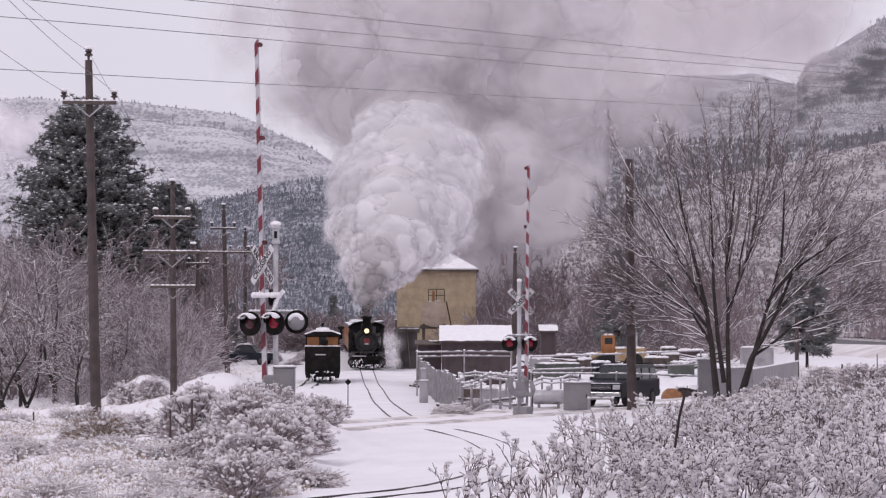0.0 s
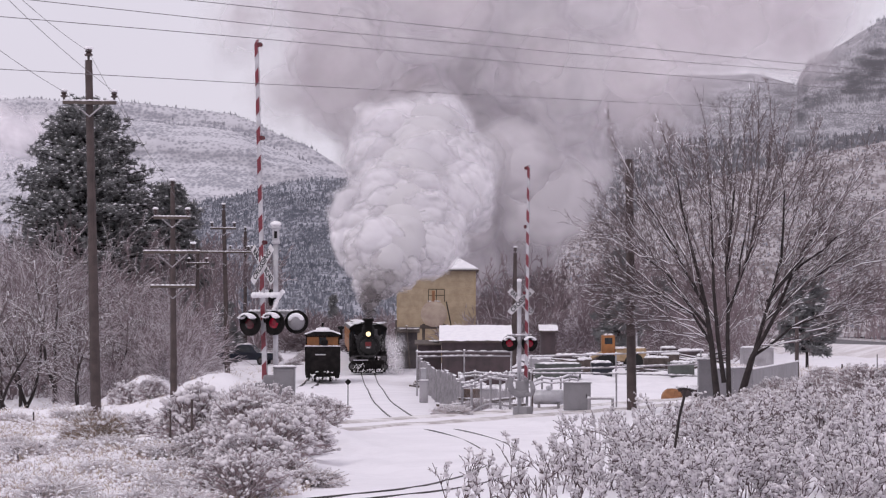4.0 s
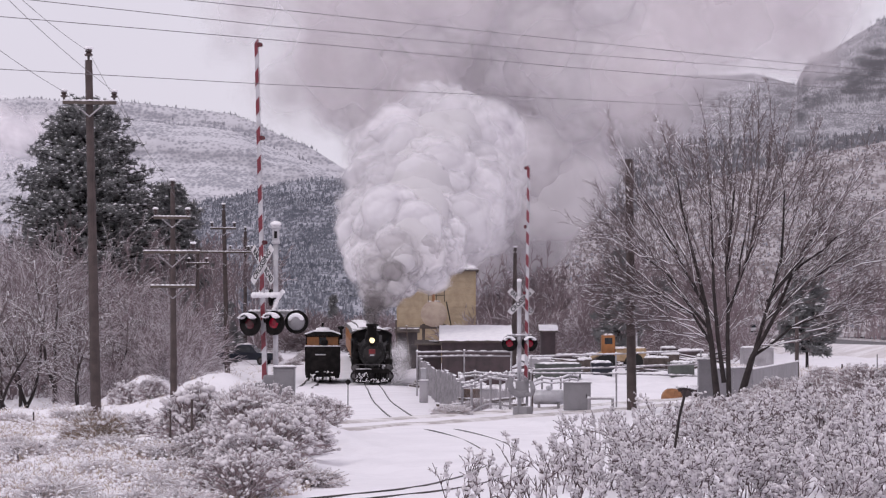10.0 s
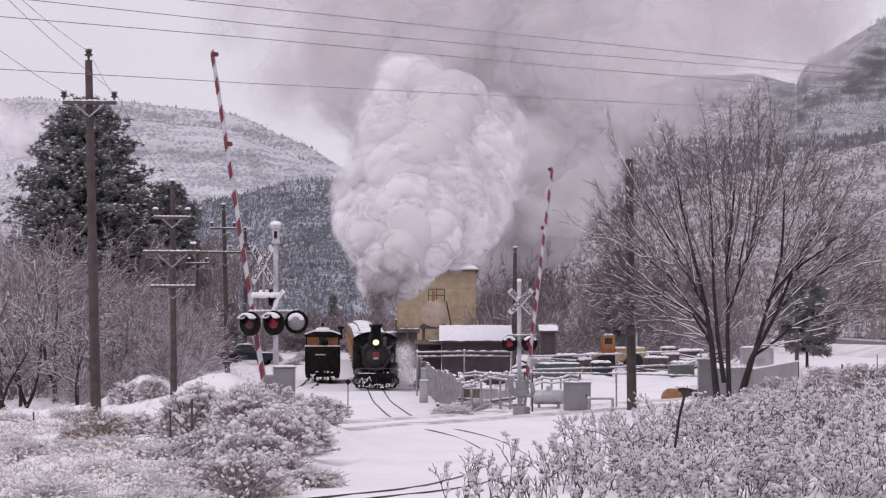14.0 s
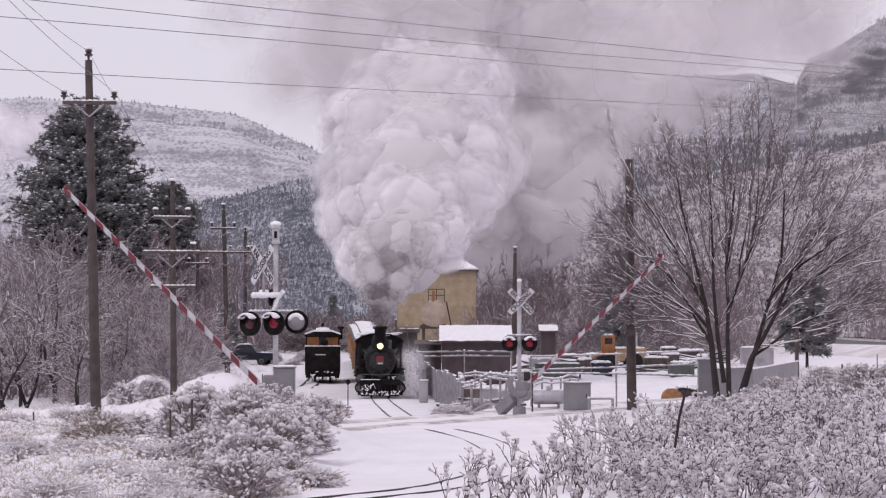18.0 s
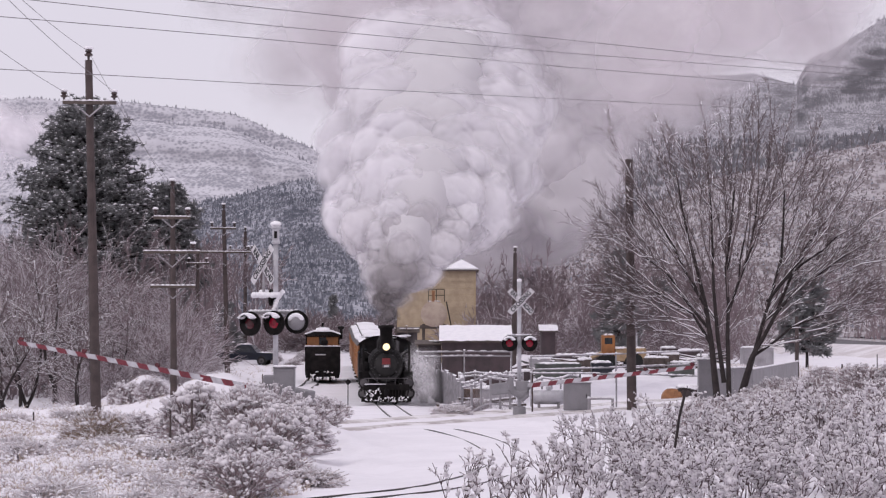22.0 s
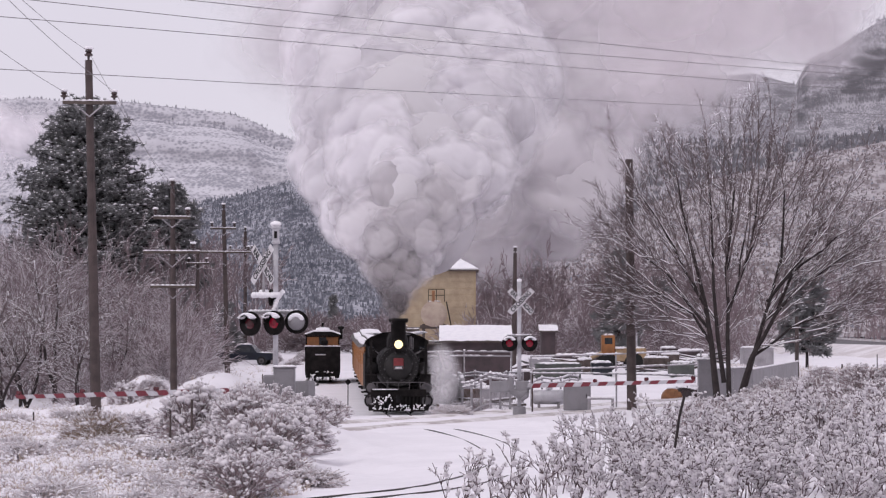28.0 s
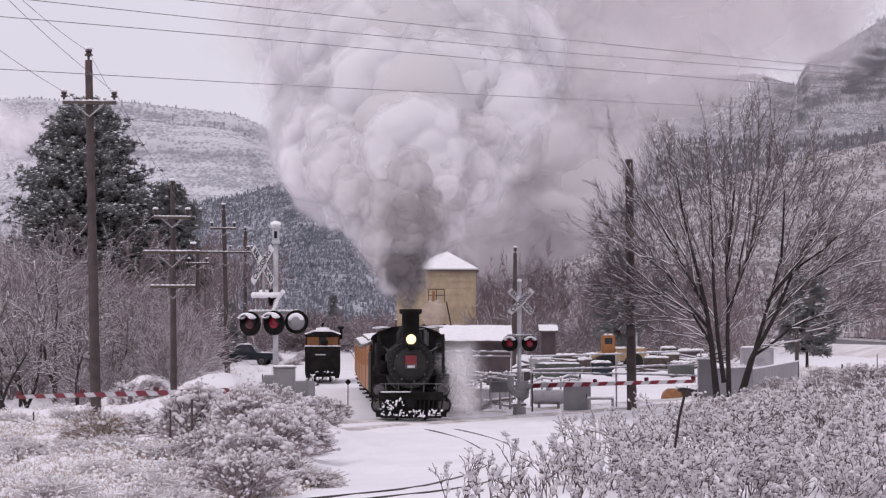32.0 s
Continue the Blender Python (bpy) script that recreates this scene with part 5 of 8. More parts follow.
def right_crossing_signal():
    x, y = 2.908, 112.0
    g = float(ground_z(x, y)) - 0.05
    t = thing("crossing_signal", pose(x, y, g), "grey crossing signal with lit red lamps and striped gate", "crossing signal", group="crossing signals")
    up = lambda z: z - g
    bm = B()
    cyl(bm, (0, 0, 0), (0, 0, up(4.973)), 0.08, n=16)
    part("mast", bm, M_MAST, t, smooth=True)
    bm = B()
    blob(bm, (0, 0, up(4.973)), (0.1, 0.1, 0.08), 2, 0.05)
    part("snow_cap", bm, M_SNOWCAP, t, "snow cap")
    bm = B()
    lathe(bm, [(0, 0.26), (0.35, 0.24), (0.4, 0.1)], (0, 0, 0), "z", 16)
    part("mast_base", bm, M_CABINET, t)
    crossbuck(t, (0.05, -0.12, up(4.176)), 8, 1.25, 0.23)
    lz = up(2.582)
    bm = B()
    cyl(bm, (-0.45, -0.05, lz + 0.28), (0.45, -0.05, lz + 0.28), 0.035, n=8)
    part("lamp_crossbar", bm, M_GALV, t)
    bm = B()
    for k in range(9):
        blob(bm, (-0.42 + k * 0.105, -0.05, lz + 0.33), (0.08, 0.06, 0.035), 1, 0.15)
    part("crossbar_snow", bm, M_SNOWCAP, t, "snow on the lamp bar", stuff=True)
    lamp_unit(t, (-0.37, -0.18, lz), -6, 0.305, True)
    lamp_unit(t, (0.38, -0.18, lz), 6, 0.305, True)
    bm = B()
    box(bm, (0.1, -0.25, 1.05), (0.5, 0.36, 0.6), bevel=0.05)
    part("gate_mechanism", bm, M_CABINET, t)
    bm = B()
    for k in range(10):
        a = math.pi * (0.9 + 0.75 * k / 9)
        blob(bm, (0.05 + 0.42 * math.cos(a), -0.45, 1.25 + 0.42 * math.sin(a)), (0.15, 0.06, 0.15), 1, 0.05)
    part("counterweight_plate", bm, M_CABINET, t, "grey curved counterweight plate")
    arm = gate_arm(t, 8.4, 0.42)
    return t, arm, (0.25, -0.35, up(0.967))


GATE_L, ARM_L, PIV_L = left_crossing_signal()
GATE_R, ARM_R, PIV_R = right_crossing_signal()
# lift of the arms above level, degrees, by seconds
LIFT_T = [0, 12.9, 13.2, 13.5, 14.0, 14.5, 15.5, 16.5, 17.0, 18.0, 19.0, 20.0, 21.0, 22.0, 23.0, 23.8, 24.5, 25.0, 32.0]
LIFT_L = [88.0, 88.0, 86.3, 83.4, 78.2, 73.5, 62.5, 51.0, 46.0, 36.8, 27.6, 19.0, 12.8, 7.6, 3.0, 0.0, -1.8, -2.0, -2.0]
LIFT_R = [89.0, 89.0, 87.5, 85.0, 80.5, 76.0, 63.0, 48.0, 43.5, 35.0, 26.5, 17.8, 11.0, 5.5, 2.5, 2.0, 2.0, 2.0, 2.0]


def gate_rows(piv, turn, lifts):
    return [(t, pose(*piv) @ pose(0, 0, 0, 0, 0, turn) @ pose(0, 0, 0, 0, -a, 0)) for t, a in zip(LIFT_T, lifts)]


def cabinet(name, x, y, w, d, h, label, rz=0, material=M_CABINET, snow=True):
    g = float(ground_z(x, y)) - 0.03
    t = thing(name, pose(x, y, g, 0, 0, rz), label, "cabinet")
    bm = B()
    box(bm, (0, 0, h / 2), (w, d, h), bevel=0.02)
    b = part("body", bm, material, t)
    bm = B()
    box(bm, (0, -d / 2 - 0.01, h * 0.5), (w * 0.86, 0.015, h * 0.84), bevel=0.006)
    dr = part("door", bm, material, b)
    bm = B()
    box(bm, (w * 0.33, -d / 2 - 0.035, h * 0.55), (0.03, 0.03, 0.14), bevel=0.006)
    part("handle", bm, M_BLACK2, dr)
    bm = B()
    box(bm, (0, 0, h + 0.015), (w + 0.06, d + 0.06, 0.04), bevel=0.01)
    part("lid", bm, material, t)
    if snow:
        bm = B()
        for k in range(8):
            blob(bm, (random.uniform(-0.4, 0.4) * w, random.uniform(-0.4, 0.4) * d, h + 0.04), (w * 0.25, d * 0.25, 0.035), 2, 0.1)
        part("snow", bm, M_SNOWCAP, t, "thin snow on the lid", stuff=True)
    return t


cabinet("signal_cabinet", -4.415, 82, 0.58, 0.5, 2.083 - 0.45, "grey signal cabinet beside the crossing")
cabinet("utility_cabinet", 5.378, 118, 1.07, 0.7, 1.12, "grey steel utility cabinet in the yard", material=M_CABINET)
cabinet("utility_cabinet", -1.142, 180, 0.45, 0.4, 1.3, "small pale cabinet beside the fence", material=M_MAST)


def marker_post(x, y, h, label, r=0.03, sign=None, lean=0.0, snow=False):
    g = float(ground_z(x, y)) - 0.05
    t = thing("marker_post", pose(x, y, g, 0, lean, 0), label, "post")
    bm = B()
    cyl(bm, (0, 0, 0), (0, 0, h), r, r * 0.85, 8)
    part("stake", bm, M_POLE if r > 0.025 else M_BLACK2, t)
    if sign:
        bm = B()
        box(bm, (0, 0, 0), (sign, 0.02, sign), bevel=0.004)
        s = part("sign_plate", bm, M_BLACK2, t)
        s.matrix_basis = pose(0, -r - 0.01, h, 0, 45, 0)
    if snow:
        bm = B()
        for k in range(5):
            blob(bm, (random.uniform(-0.12, 0.12), -0.02, h + 0.02 - k * 0.07), (0.09, 0.07, 0.05), 1, 0.15)
        part("snow", bm, M_SNOWCAP, t, "snow stuck on the stake")
    return t


marker_post(-4.2, 130, 1.45, "thin switch marker with a small dark diamond", 0.024, sign=0.2)
marker_post(14.935, 110, 1.0, "dark steel fence stake on the bank", 0.035)
marker_post(28.062, 190, 1.2, "dark steel fence stake on the bank", 0.035)
marker_post(-13.366, 96, 0.55, "short dark stake in the snow", 0.03)
marker_post(3.525, 116, 1.5, "thin dark steel post", 0.035)
marker_post(-6.859, 74, 1.0, "weathered stake among the brush", 0.03)
marker_post(-6.233, 73, 1.25, "weathered stake among the brush", 0.035)
marker_post(-9.202, 150, 1.6, "thin pale marker stake", 0.03)


# ---- vehicles ----
def wheel(t, x, y, r, w):
    bm = B()
    lathe(bm, [(-w / 2, r * 0.9), (-w * 0.4, r), (w * 0.4, r), (w / 2, r * 0.9)], (0, 0, 0), "x", 24)
    ty = part("wheel", bm, M_TYRE, t)
    ty.matrix_basis = pose(x, y, r)
    bm = B()
    s = 1 if x > 0 else -1
    lathe(bm, [(s * w * 0.42, r * 0.6), (s * w * 0.52, r * 0.58), (s * w * 0.5, r * 0.2)], (0, 0, 0), "x", 20)
    part("rim", bm, M_STEEL, ty)
    return ty


def car_body(t, prof, half, glass, material, tuck=0.12):
    """A body from a side profile of (y, z), narrowed above its waist, with window panes set proud."""
    bm = B()
    top = max(z for _, z in prof)
    waist = top * 0.58
    def w(z):
        return half - tuck * max(0.0, (z - waist) / (top - waist))
    a = [bm.verts.new((-w(z), y, z)) for y, z in prof]
    b = [bm.verts.new((w(z), y, z)) for y, z in prof]
    n = len(prof)
    for i in range(n):
        bm.faces.new((a[i], a[(i + 1) % n], b[(i + 1) % n], b[i]))
    bm.faces.new(a[::-1])
    bm.faces.new(b)
    bmesh.ops.recalc_face_normals(bm, faces=bm.faces)
    bmesh.ops.bevel(bm, geom=list(bm.edges), offset=0.035, segments=2, affect="EDGES")
    body = part("body", bm, material, t)
    for y0, y1, z0, z1 in glass:
        for s in (-1, 1):
            bm = B()
            v = [bm.verts.new((s * (w(z) + 0.006), y, z)) for y, z in ((y0 - 0.0, z0), (y1, z0), (y1 - 0.04, z1), (y0 + 0.14, z1))]
            f = bm.faces.new(v)
            e = bmesh.ops.extrude_face_region(bm, geom=[f])
            for q in e["geom"]:
                if isinstance(q, bmesh.types.BMVert):
                    q.co.x += s * 0.012
            part("side_window", bm, M_GLASS, body)
    return body


def slanted_pane(body, x, p0, p1, name="windscreen"):
    bm = B()
    (y0, z0), (y1, z1) = p0, p1
    v = [bm.verts.new(c) for c in ((-x, y0, z0), (x, y0, z0), (x * 0.9, y1, z1), (-x * 0.9, y1, z1))]
    f = bm.faces.new(v)
    e = bmesh.ops.extrude_face_region(bm, geom=[f])
    for q in e["geom"]:
        if isinstance(q, bmesh.types.BMVert):
            q.co.z += 0.012
            q.co.y -= 0.012 if y1 > y0 else -0.012
    part(name, bm, M_GLASS, body)


def sport_utility(name, material, label, snow=False):
    """Front towards -y."""
    t = thing(name, pose(0, 0, 0), label, "car")
    prof = [(-2.35, 0.35), (-2.38, 0.75), (-2.3, 0.95), (-1.15, 1.08), (-0.45, 1.66), (-0.2, 1.72), (2.0, 1.70), (2.3, 1.05), (2.38, 0.7), (2.35, 0.35)]
    body = car_body(t, prof, 0.90, [(-0.85, 0.1, 1.12, 1.58), (0.2, 1.1, 1.12, 1.58), (1.2, 2.0, 1.12, 1.56)], material)
    slanted_pane(body, 0.74, (-1.06, 1.14), (-0.50, 1.63))
    slanted_pane(body, 0.70, (2.27, 1.14), (2.06, 1.60), "rear_window")
    for x in (-0.8, 0.8):
        for y in (-1.45, 1.45):
            wheel(t, x, y, 0.36, 0.24)
    bm = B()
    box(bm, (0, -2.40, 0.52), (1.78, 0.16, 0.2), bevel=0.04)
    part("front_bumper", bm, M_CHROME, t)
    bm = B()
    box(bm, (0, 2.40, 0.55), (1.78, 0.16, 0.2), bevel=0.04)
    part("rear_bumper", bm, M_BLACK2, t)
    bm = B()
    box(bm, (0, -2.36, 0.80), (0.95, 0.06, 0.2), bevel=0.02)
    gr = part("grille", bm, M_BLACK2, t)
    for k in range(3):
        bm = B()
        box(bm, (0, -2.40, 0.74 + k * 0.06), (0.9, 0.02, 0.02))
        part("grille_bar", bm, M_CHROME, gr)
    for x in (-0.68, 0.68):
        bm = B()
        box(bm, (x, -2.35, 0.80), (0.32, 0.07, 0.19), bevel=0.03)
        part("headlight", bm, M_MAST, t, "pale headlight glass")
        bm = B()
        box(bm, (x * 1.2, 2.33, 0.95), (0.16, 0.06, 0.34), bevel=0.02)
        part("tail_light", bm, M_DULLLENS, t)
        bm = B()
        box(bm, (x * 1.5, -0.72, 1.14), (0.2, 0.1, 0.15), bevel=0.03)
        part("mirror", bm, material, t)
        bm = B()
        cyl(bm, (x, 0.0, 1.77), (x, 1.9, 1.77), 0.02, n=6)
        part("roof_rail", bm, M_BLACK2, t)
    bm = B()
    box(bm, (0, -2.49, 0.52), (0.32, 0.02, 0.14), bevel=0.005)
    part("plate_bar", bm, M_MAST, t, "plain pale plate")
    if snow:
        bm = B()
        for k in range(12):
            blob(bm, (-0.62 + k * 0.11, -0.14 + 0.05 * math.sin(k * 2.1), 1.72), (0.11, 0.14, 0.035), 2, 0.1)
        part("roof_snow", bm, M_SNOWCAP, t, "line of snow along the roof front")
        bm = B()
        for k in range(12):
            blob(bm, (-0.68 + k * 0.124, -2.2 + 0.04 * math.sin(k * 1.7), 0.96), (0.12, 0.09, 0.025), 2, 0.1)
        part("bonnet_snow", bm, M_SNOWCAP, t, "snow along the bonnet edge")
    return t


def pickup(x, y, rz):
    t = thing("pickup_truck", pose(x, y, float(ground_z(x, y)), 0, 0, rz), "dark blue parked pickup truck with snow on its roof", "truck")
    prof = [(-2.5, 0.45), (-2.5, 0.95), (-1.2, 1.05), (-0.7, 1.65), (0.6, 1.68), (0.75, 1.1), (2.6, 1.08), (2.6, 0.45)]
    body = car_body(t, prof, 0.9, [(-0.75, 0.5, 1.12, 1.55)], M_BLUEPAINT)
    slanted_pane(body, 0.74, (-1.1, 1.13), (-0.74, 1.6))
    for wx in (-0.8, 0.8):
        for wy in (-1.6, 1.6):
            wheel(t, wx, wy, 0.37, 0.24)
    for nm, c, s in (("roof_snow", (0, 0, 1.70), (0.7, 0.6, 0.08)), ("bed_snow", (0, 1.7, 1.1), (0.75, 0.8, 0.1)), ("bonnet_snow", (0, -1.8, 1.03), (0.7, 0.6, 0.05))):
        bm = B()
        blob(bm, c, s, 3, 0.05)
        part(nm, bm, M_SNOWCAP, t, "white snow")
    return t


SUV = sport_utility("passing_suv", M_CARPAINT, "dark blue-grey sport utility car with snow on its roof front", snow=True)
WAGON = sport_utility("highway_suv", M_WHITE, "white sport utility car driving along the highway")
VAN = sport_utility("highway_suv", M_MAST, "pale grey car driving along the highway")
pickup(-15.93, 236, 80)


# ---- highway ----
HW = [(130, 150), (84, 225), (50, 268), (43.5, 295), (44.0, 325), (44.8, 382), (45.7, 470), (47.0, 520)]


def highway_z(x, y):
    return np.interp(y, [150, 250, 330, 480, 800], [1.0, 1.3, 1.5, 2.0, 3.0])


def highway():
    t = thing("road", pose(0, 0, 0), "wet dark highway between ploughed snow banks", "road", kind="structure")
    pts = []
    for (x0, y0), (x1, y1) in zip(HW, HW[1:]):
        for k in range(10):
            pts.append((x0 + (x1 - x0) * k / 10, y0 + (y1 - y0) * k / 10))
    for nm, off0, off1, lift, material in (("carriageway", -4.0, 4.0, 0.0, M_ASPHALT), ("snow_bank", -9.0, -4.0, 0.03, M_PLOUGHED), ("snow_bank", 4.0, 10.0, 0.25, M_PLOUGHED)):
        bm = B()
        prev = None
        for i, (x, y) in enumerate(pts):
            x2, y2 = pts[min(i + 1, len(pts) - 1)]
            x1, y1 = pts[max(i - 1, 0)]
            d = math.hypot(x2 - x1, y2 - y1)
            nx, ny = (y2 - y1) / d, -(x2 - x1) / d
            z = float(highway_z(x, y)) + lift
            outer = off0 if abs(off0) > abs(off1) else off1
            ring = []
            for o in (off0, off1):
                zz = z if (nm == "carriageway" or o != outer) else min(z, float(ground_z(x + nx * o, y + ny * o)) - 0.1)
                ring.append(bm.verts.new((x + nx * o, y + ny * o, zz)))
            for o in (off1, off0):
                ring.append(bm.verts.new((x + nx * o, y + ny * o, -1.5)))
            if prev:
                for k in range(4):
                    bm.faces.new((prev[k], prev[(k + 1) % 4], ring[(k + 1) % 4], ring[k]))
            prev = ring
        bmesh.ops.recalc_face_normals(bm, faces=bm.faces)
        part(nm, bm, material, t)


highway()


# ---- wheel marks on the crossing road ----
def wheel_marks():
    t = thing("pavement", pose(0, 0, 0), "snowy road with packed wheel marks over the crossing", "road", kind="structure")
    M_PACKED = mat("packed_dirty_snow", (0.39, 0.345, 0.34), (0.76, 0.73, 0.745), rough=0.85, scale=0.5, fine=5.0, bump=0.4)
    dx, dy = ROAD_B[0] - ROAD_A[0], ROAD_B[1] - ROAD_A[1]
    n = math.hypot(dx, dy)
    dx, dy = dx / n, dy / n
    for off in (-1.6, 1.5):
        bm = B()
        prev = None
        for k in range(120):
            u = -22 + k * 0.75
            w = 0.72 + 0.18 * math.sin(k * 0.9 + off) + 0.08 * math.sin(k * 2.3)
            cx, cy = ROAD_A[0] + dx * u - dy * off, ROAD_A[1] + dy * u + dx * off + 0.1 * math.sin(k * 0.2)
            pr = []
            for s, up in ((-w, -0.05), (-w * 0.6, 0.05), (w * 0.6, 0.05), (w, -0.05)):
                x, y = cx - dy * s, cy + dx * s
                pr.append(bm.verts.new((x, y, float(ground_z(x, y)) + up)))
            if prev:
                for j in range(3):
                    bm.faces.new((prev[j], prev[j + 1], pr[j + 1], pr[j]))
            prev = pr
        part("wheel_mark", bm, M_PACKED, t, smooth=True)


wheel_marks()


# ---- buildings ----
def snow_patch(bm, x0, x1, y0, y1, z, n=10, h=0.06):
    for k in range(n):
        blob(bm, (random.uniform(x0, x1), random.uniform(y0, y1), z), ((x1 - x0) * 0.22, (y1 - y0) * 0.22, h), 1, 0.1)


def tank_house():
    x, y = -0.577, 250
    t = thing("tank_house", pose(x, y, 0.1, 0, 0, 0), "tall tan plywood tank house with a snowy pyramid roof", "building")
    w, d, h = 6.587 / 2, 3.2, 7.913
    bm = B()
    box(bm, (0, d, h / 2), (w * 2, d * 2, h))
    wall = part("wall", bm, M_TAN, t)
    M_BOARD = mat("tan_board", (0.47, 0.375, 0.26), (0.38, 0.295, 0.205), rough=0.8, scale=1.5, fine=10, spread=0.06)
    rows = 15
    for r in range(rows):
        for c in range(3):
            x0 = -w + c * w * 2 / 3
            bm = B()
            box(bm, (x0 + w / 3, -0.02, (r + 0.5) * h / rows), (w * 2 / 3 - 0.02, 0.05, h / rows - 0.025))
            part("siding_board", bm, M_BOARD, wall)
    for sx in (-1, 1):
        bm = B()
        box(bm, (sx * w, -0.03, h / 2), (0.14, 0.1, h))
        part("corner_board", bm, M_TAN, wall)
    bm = B()
    e = 0.35
    v = [bm.verts.new(c) for c in ((-w - e, -e, h), (w + e, -e, h), (w + e, 2 * d + e, h), (-w - e, 2 * d + e, h))]
    lo = [bm.verts.new((q.co.x, q.co.y, h - 0.12)) for q in v]
    a = bm.verts.new((0, d, 9.837))
    for i in range(4):
        bm.faces.new((v[i], v[(i + 1) % 4], a))
        bm.faces.new((lo[i], lo[(i + 1) % 4], v[(i + 1) % 4], v[i]))
    bm.faces.new(lo[::-1])
    roof = part("roof", bm, M_TIMBER, t)
    bm = B()
    v = [bm.verts.new(c) for c in ((-w - e + 0.04, -e + 0.02, h + 0.03), (w + e - 0.04, -e + 0.02, h + 0.03), (w + e, 2 * d + e, h + 0.03), (-w - e, 2 * d + e, h + 0.03))]
    hi = [bm.verts.new((q.co.x * 0.98, q.co.y, h + 0.15)) for q in v]
    a = bm.verts.new((0, d, 9.981 + 0.1))
    for i in range(4):
        bm.faces.new((hi[i], hi[(i + 1) % 4], a))
        bm.faces.new((v[i], v[(i + 1) % 4], hi[(i + 1) % 4], hi[i]))
    part("roof_snow", bm, M_SNOWCAP, roof, "smooth snow covering the roof")


tank_house()


def round_tank():
    x, y = -0.732, 238
    t = thing("fuel_tank", pose(x, y, 0), "round-ended cream fuel tank on a timber stand", "tank")
    zc = 4.211
    bm = B()
    lathe(bm, [(-0.12, 0.3), (-0.08, 0.8), (0.0, 1.04), (0.05, 1.06), (4.5, 1.06), (4.6, 0.5)], (0, 0, zc), "y", 32)
    part("tank_shell", bm, M_TANK, t, smooth=False)
    for sx in (-1, 1):
        for yy in (0.4, 3.8):
            bm = B()
            box(bm, (sx * 0.85, yy, zc / 2 - 0.5), (0.22, 0.22, zc - 0.6))
            part("leg", bm, M_TIMBER, t)
    bm = B()
    box(bm, (0, 0.4, zc - 1.05), (2.3, 0.25, 0.3))
    part("cross_beam", bm, M_TIMBER, t)
    bm = B()
    box(bm, (0, 3.8, zc - 1.05), (2.3, 0.25, 0.3))
    part("cross_beam", bm, M_TIMBER, t)
    bm = B()
    for sx in (-0.45, 0.2, 0.85):
        cyl(bm, (sx, 0.3, zc + 0.95), (sx, 0.3, zc + 2.0), 0.03, n=6)
    cyl(bm, (-0.45, 0.3, zc + 2.0), (0.85, 0.3, zc + 2.0), 0.03, n=6)
    cyl(bm, (-0.45, 0.3, zc + 1.5), (0.85, 0.3, zc + 1.5), 0.025, n=6)
    part("top_railing", bm, M_BLACK2, t)
    bm = B()
    cyl(bm, (1.0, -0.2, zc + 1.0), (1.6, -0.2, zc - 2.0), 0.05, n=6)
    part("ladder_pipe", bm, M_BLACK2, t)
    bm = B()
    cyl(bm, (-0.05, 0.1, zc + 1.0), (-0.05, 0.1, zc + 1.9), 0.12, n=8)
    part("vent", bm, M_RUST, t)
    bm = B()
    snow_patch(bm, -0.4, 0.4, 0.2, 4.2, zc + 1.05, 8, 0.05)
    part("snow", bm, M_SNOWCAP, t, "snow along the tank top")


round_tank()


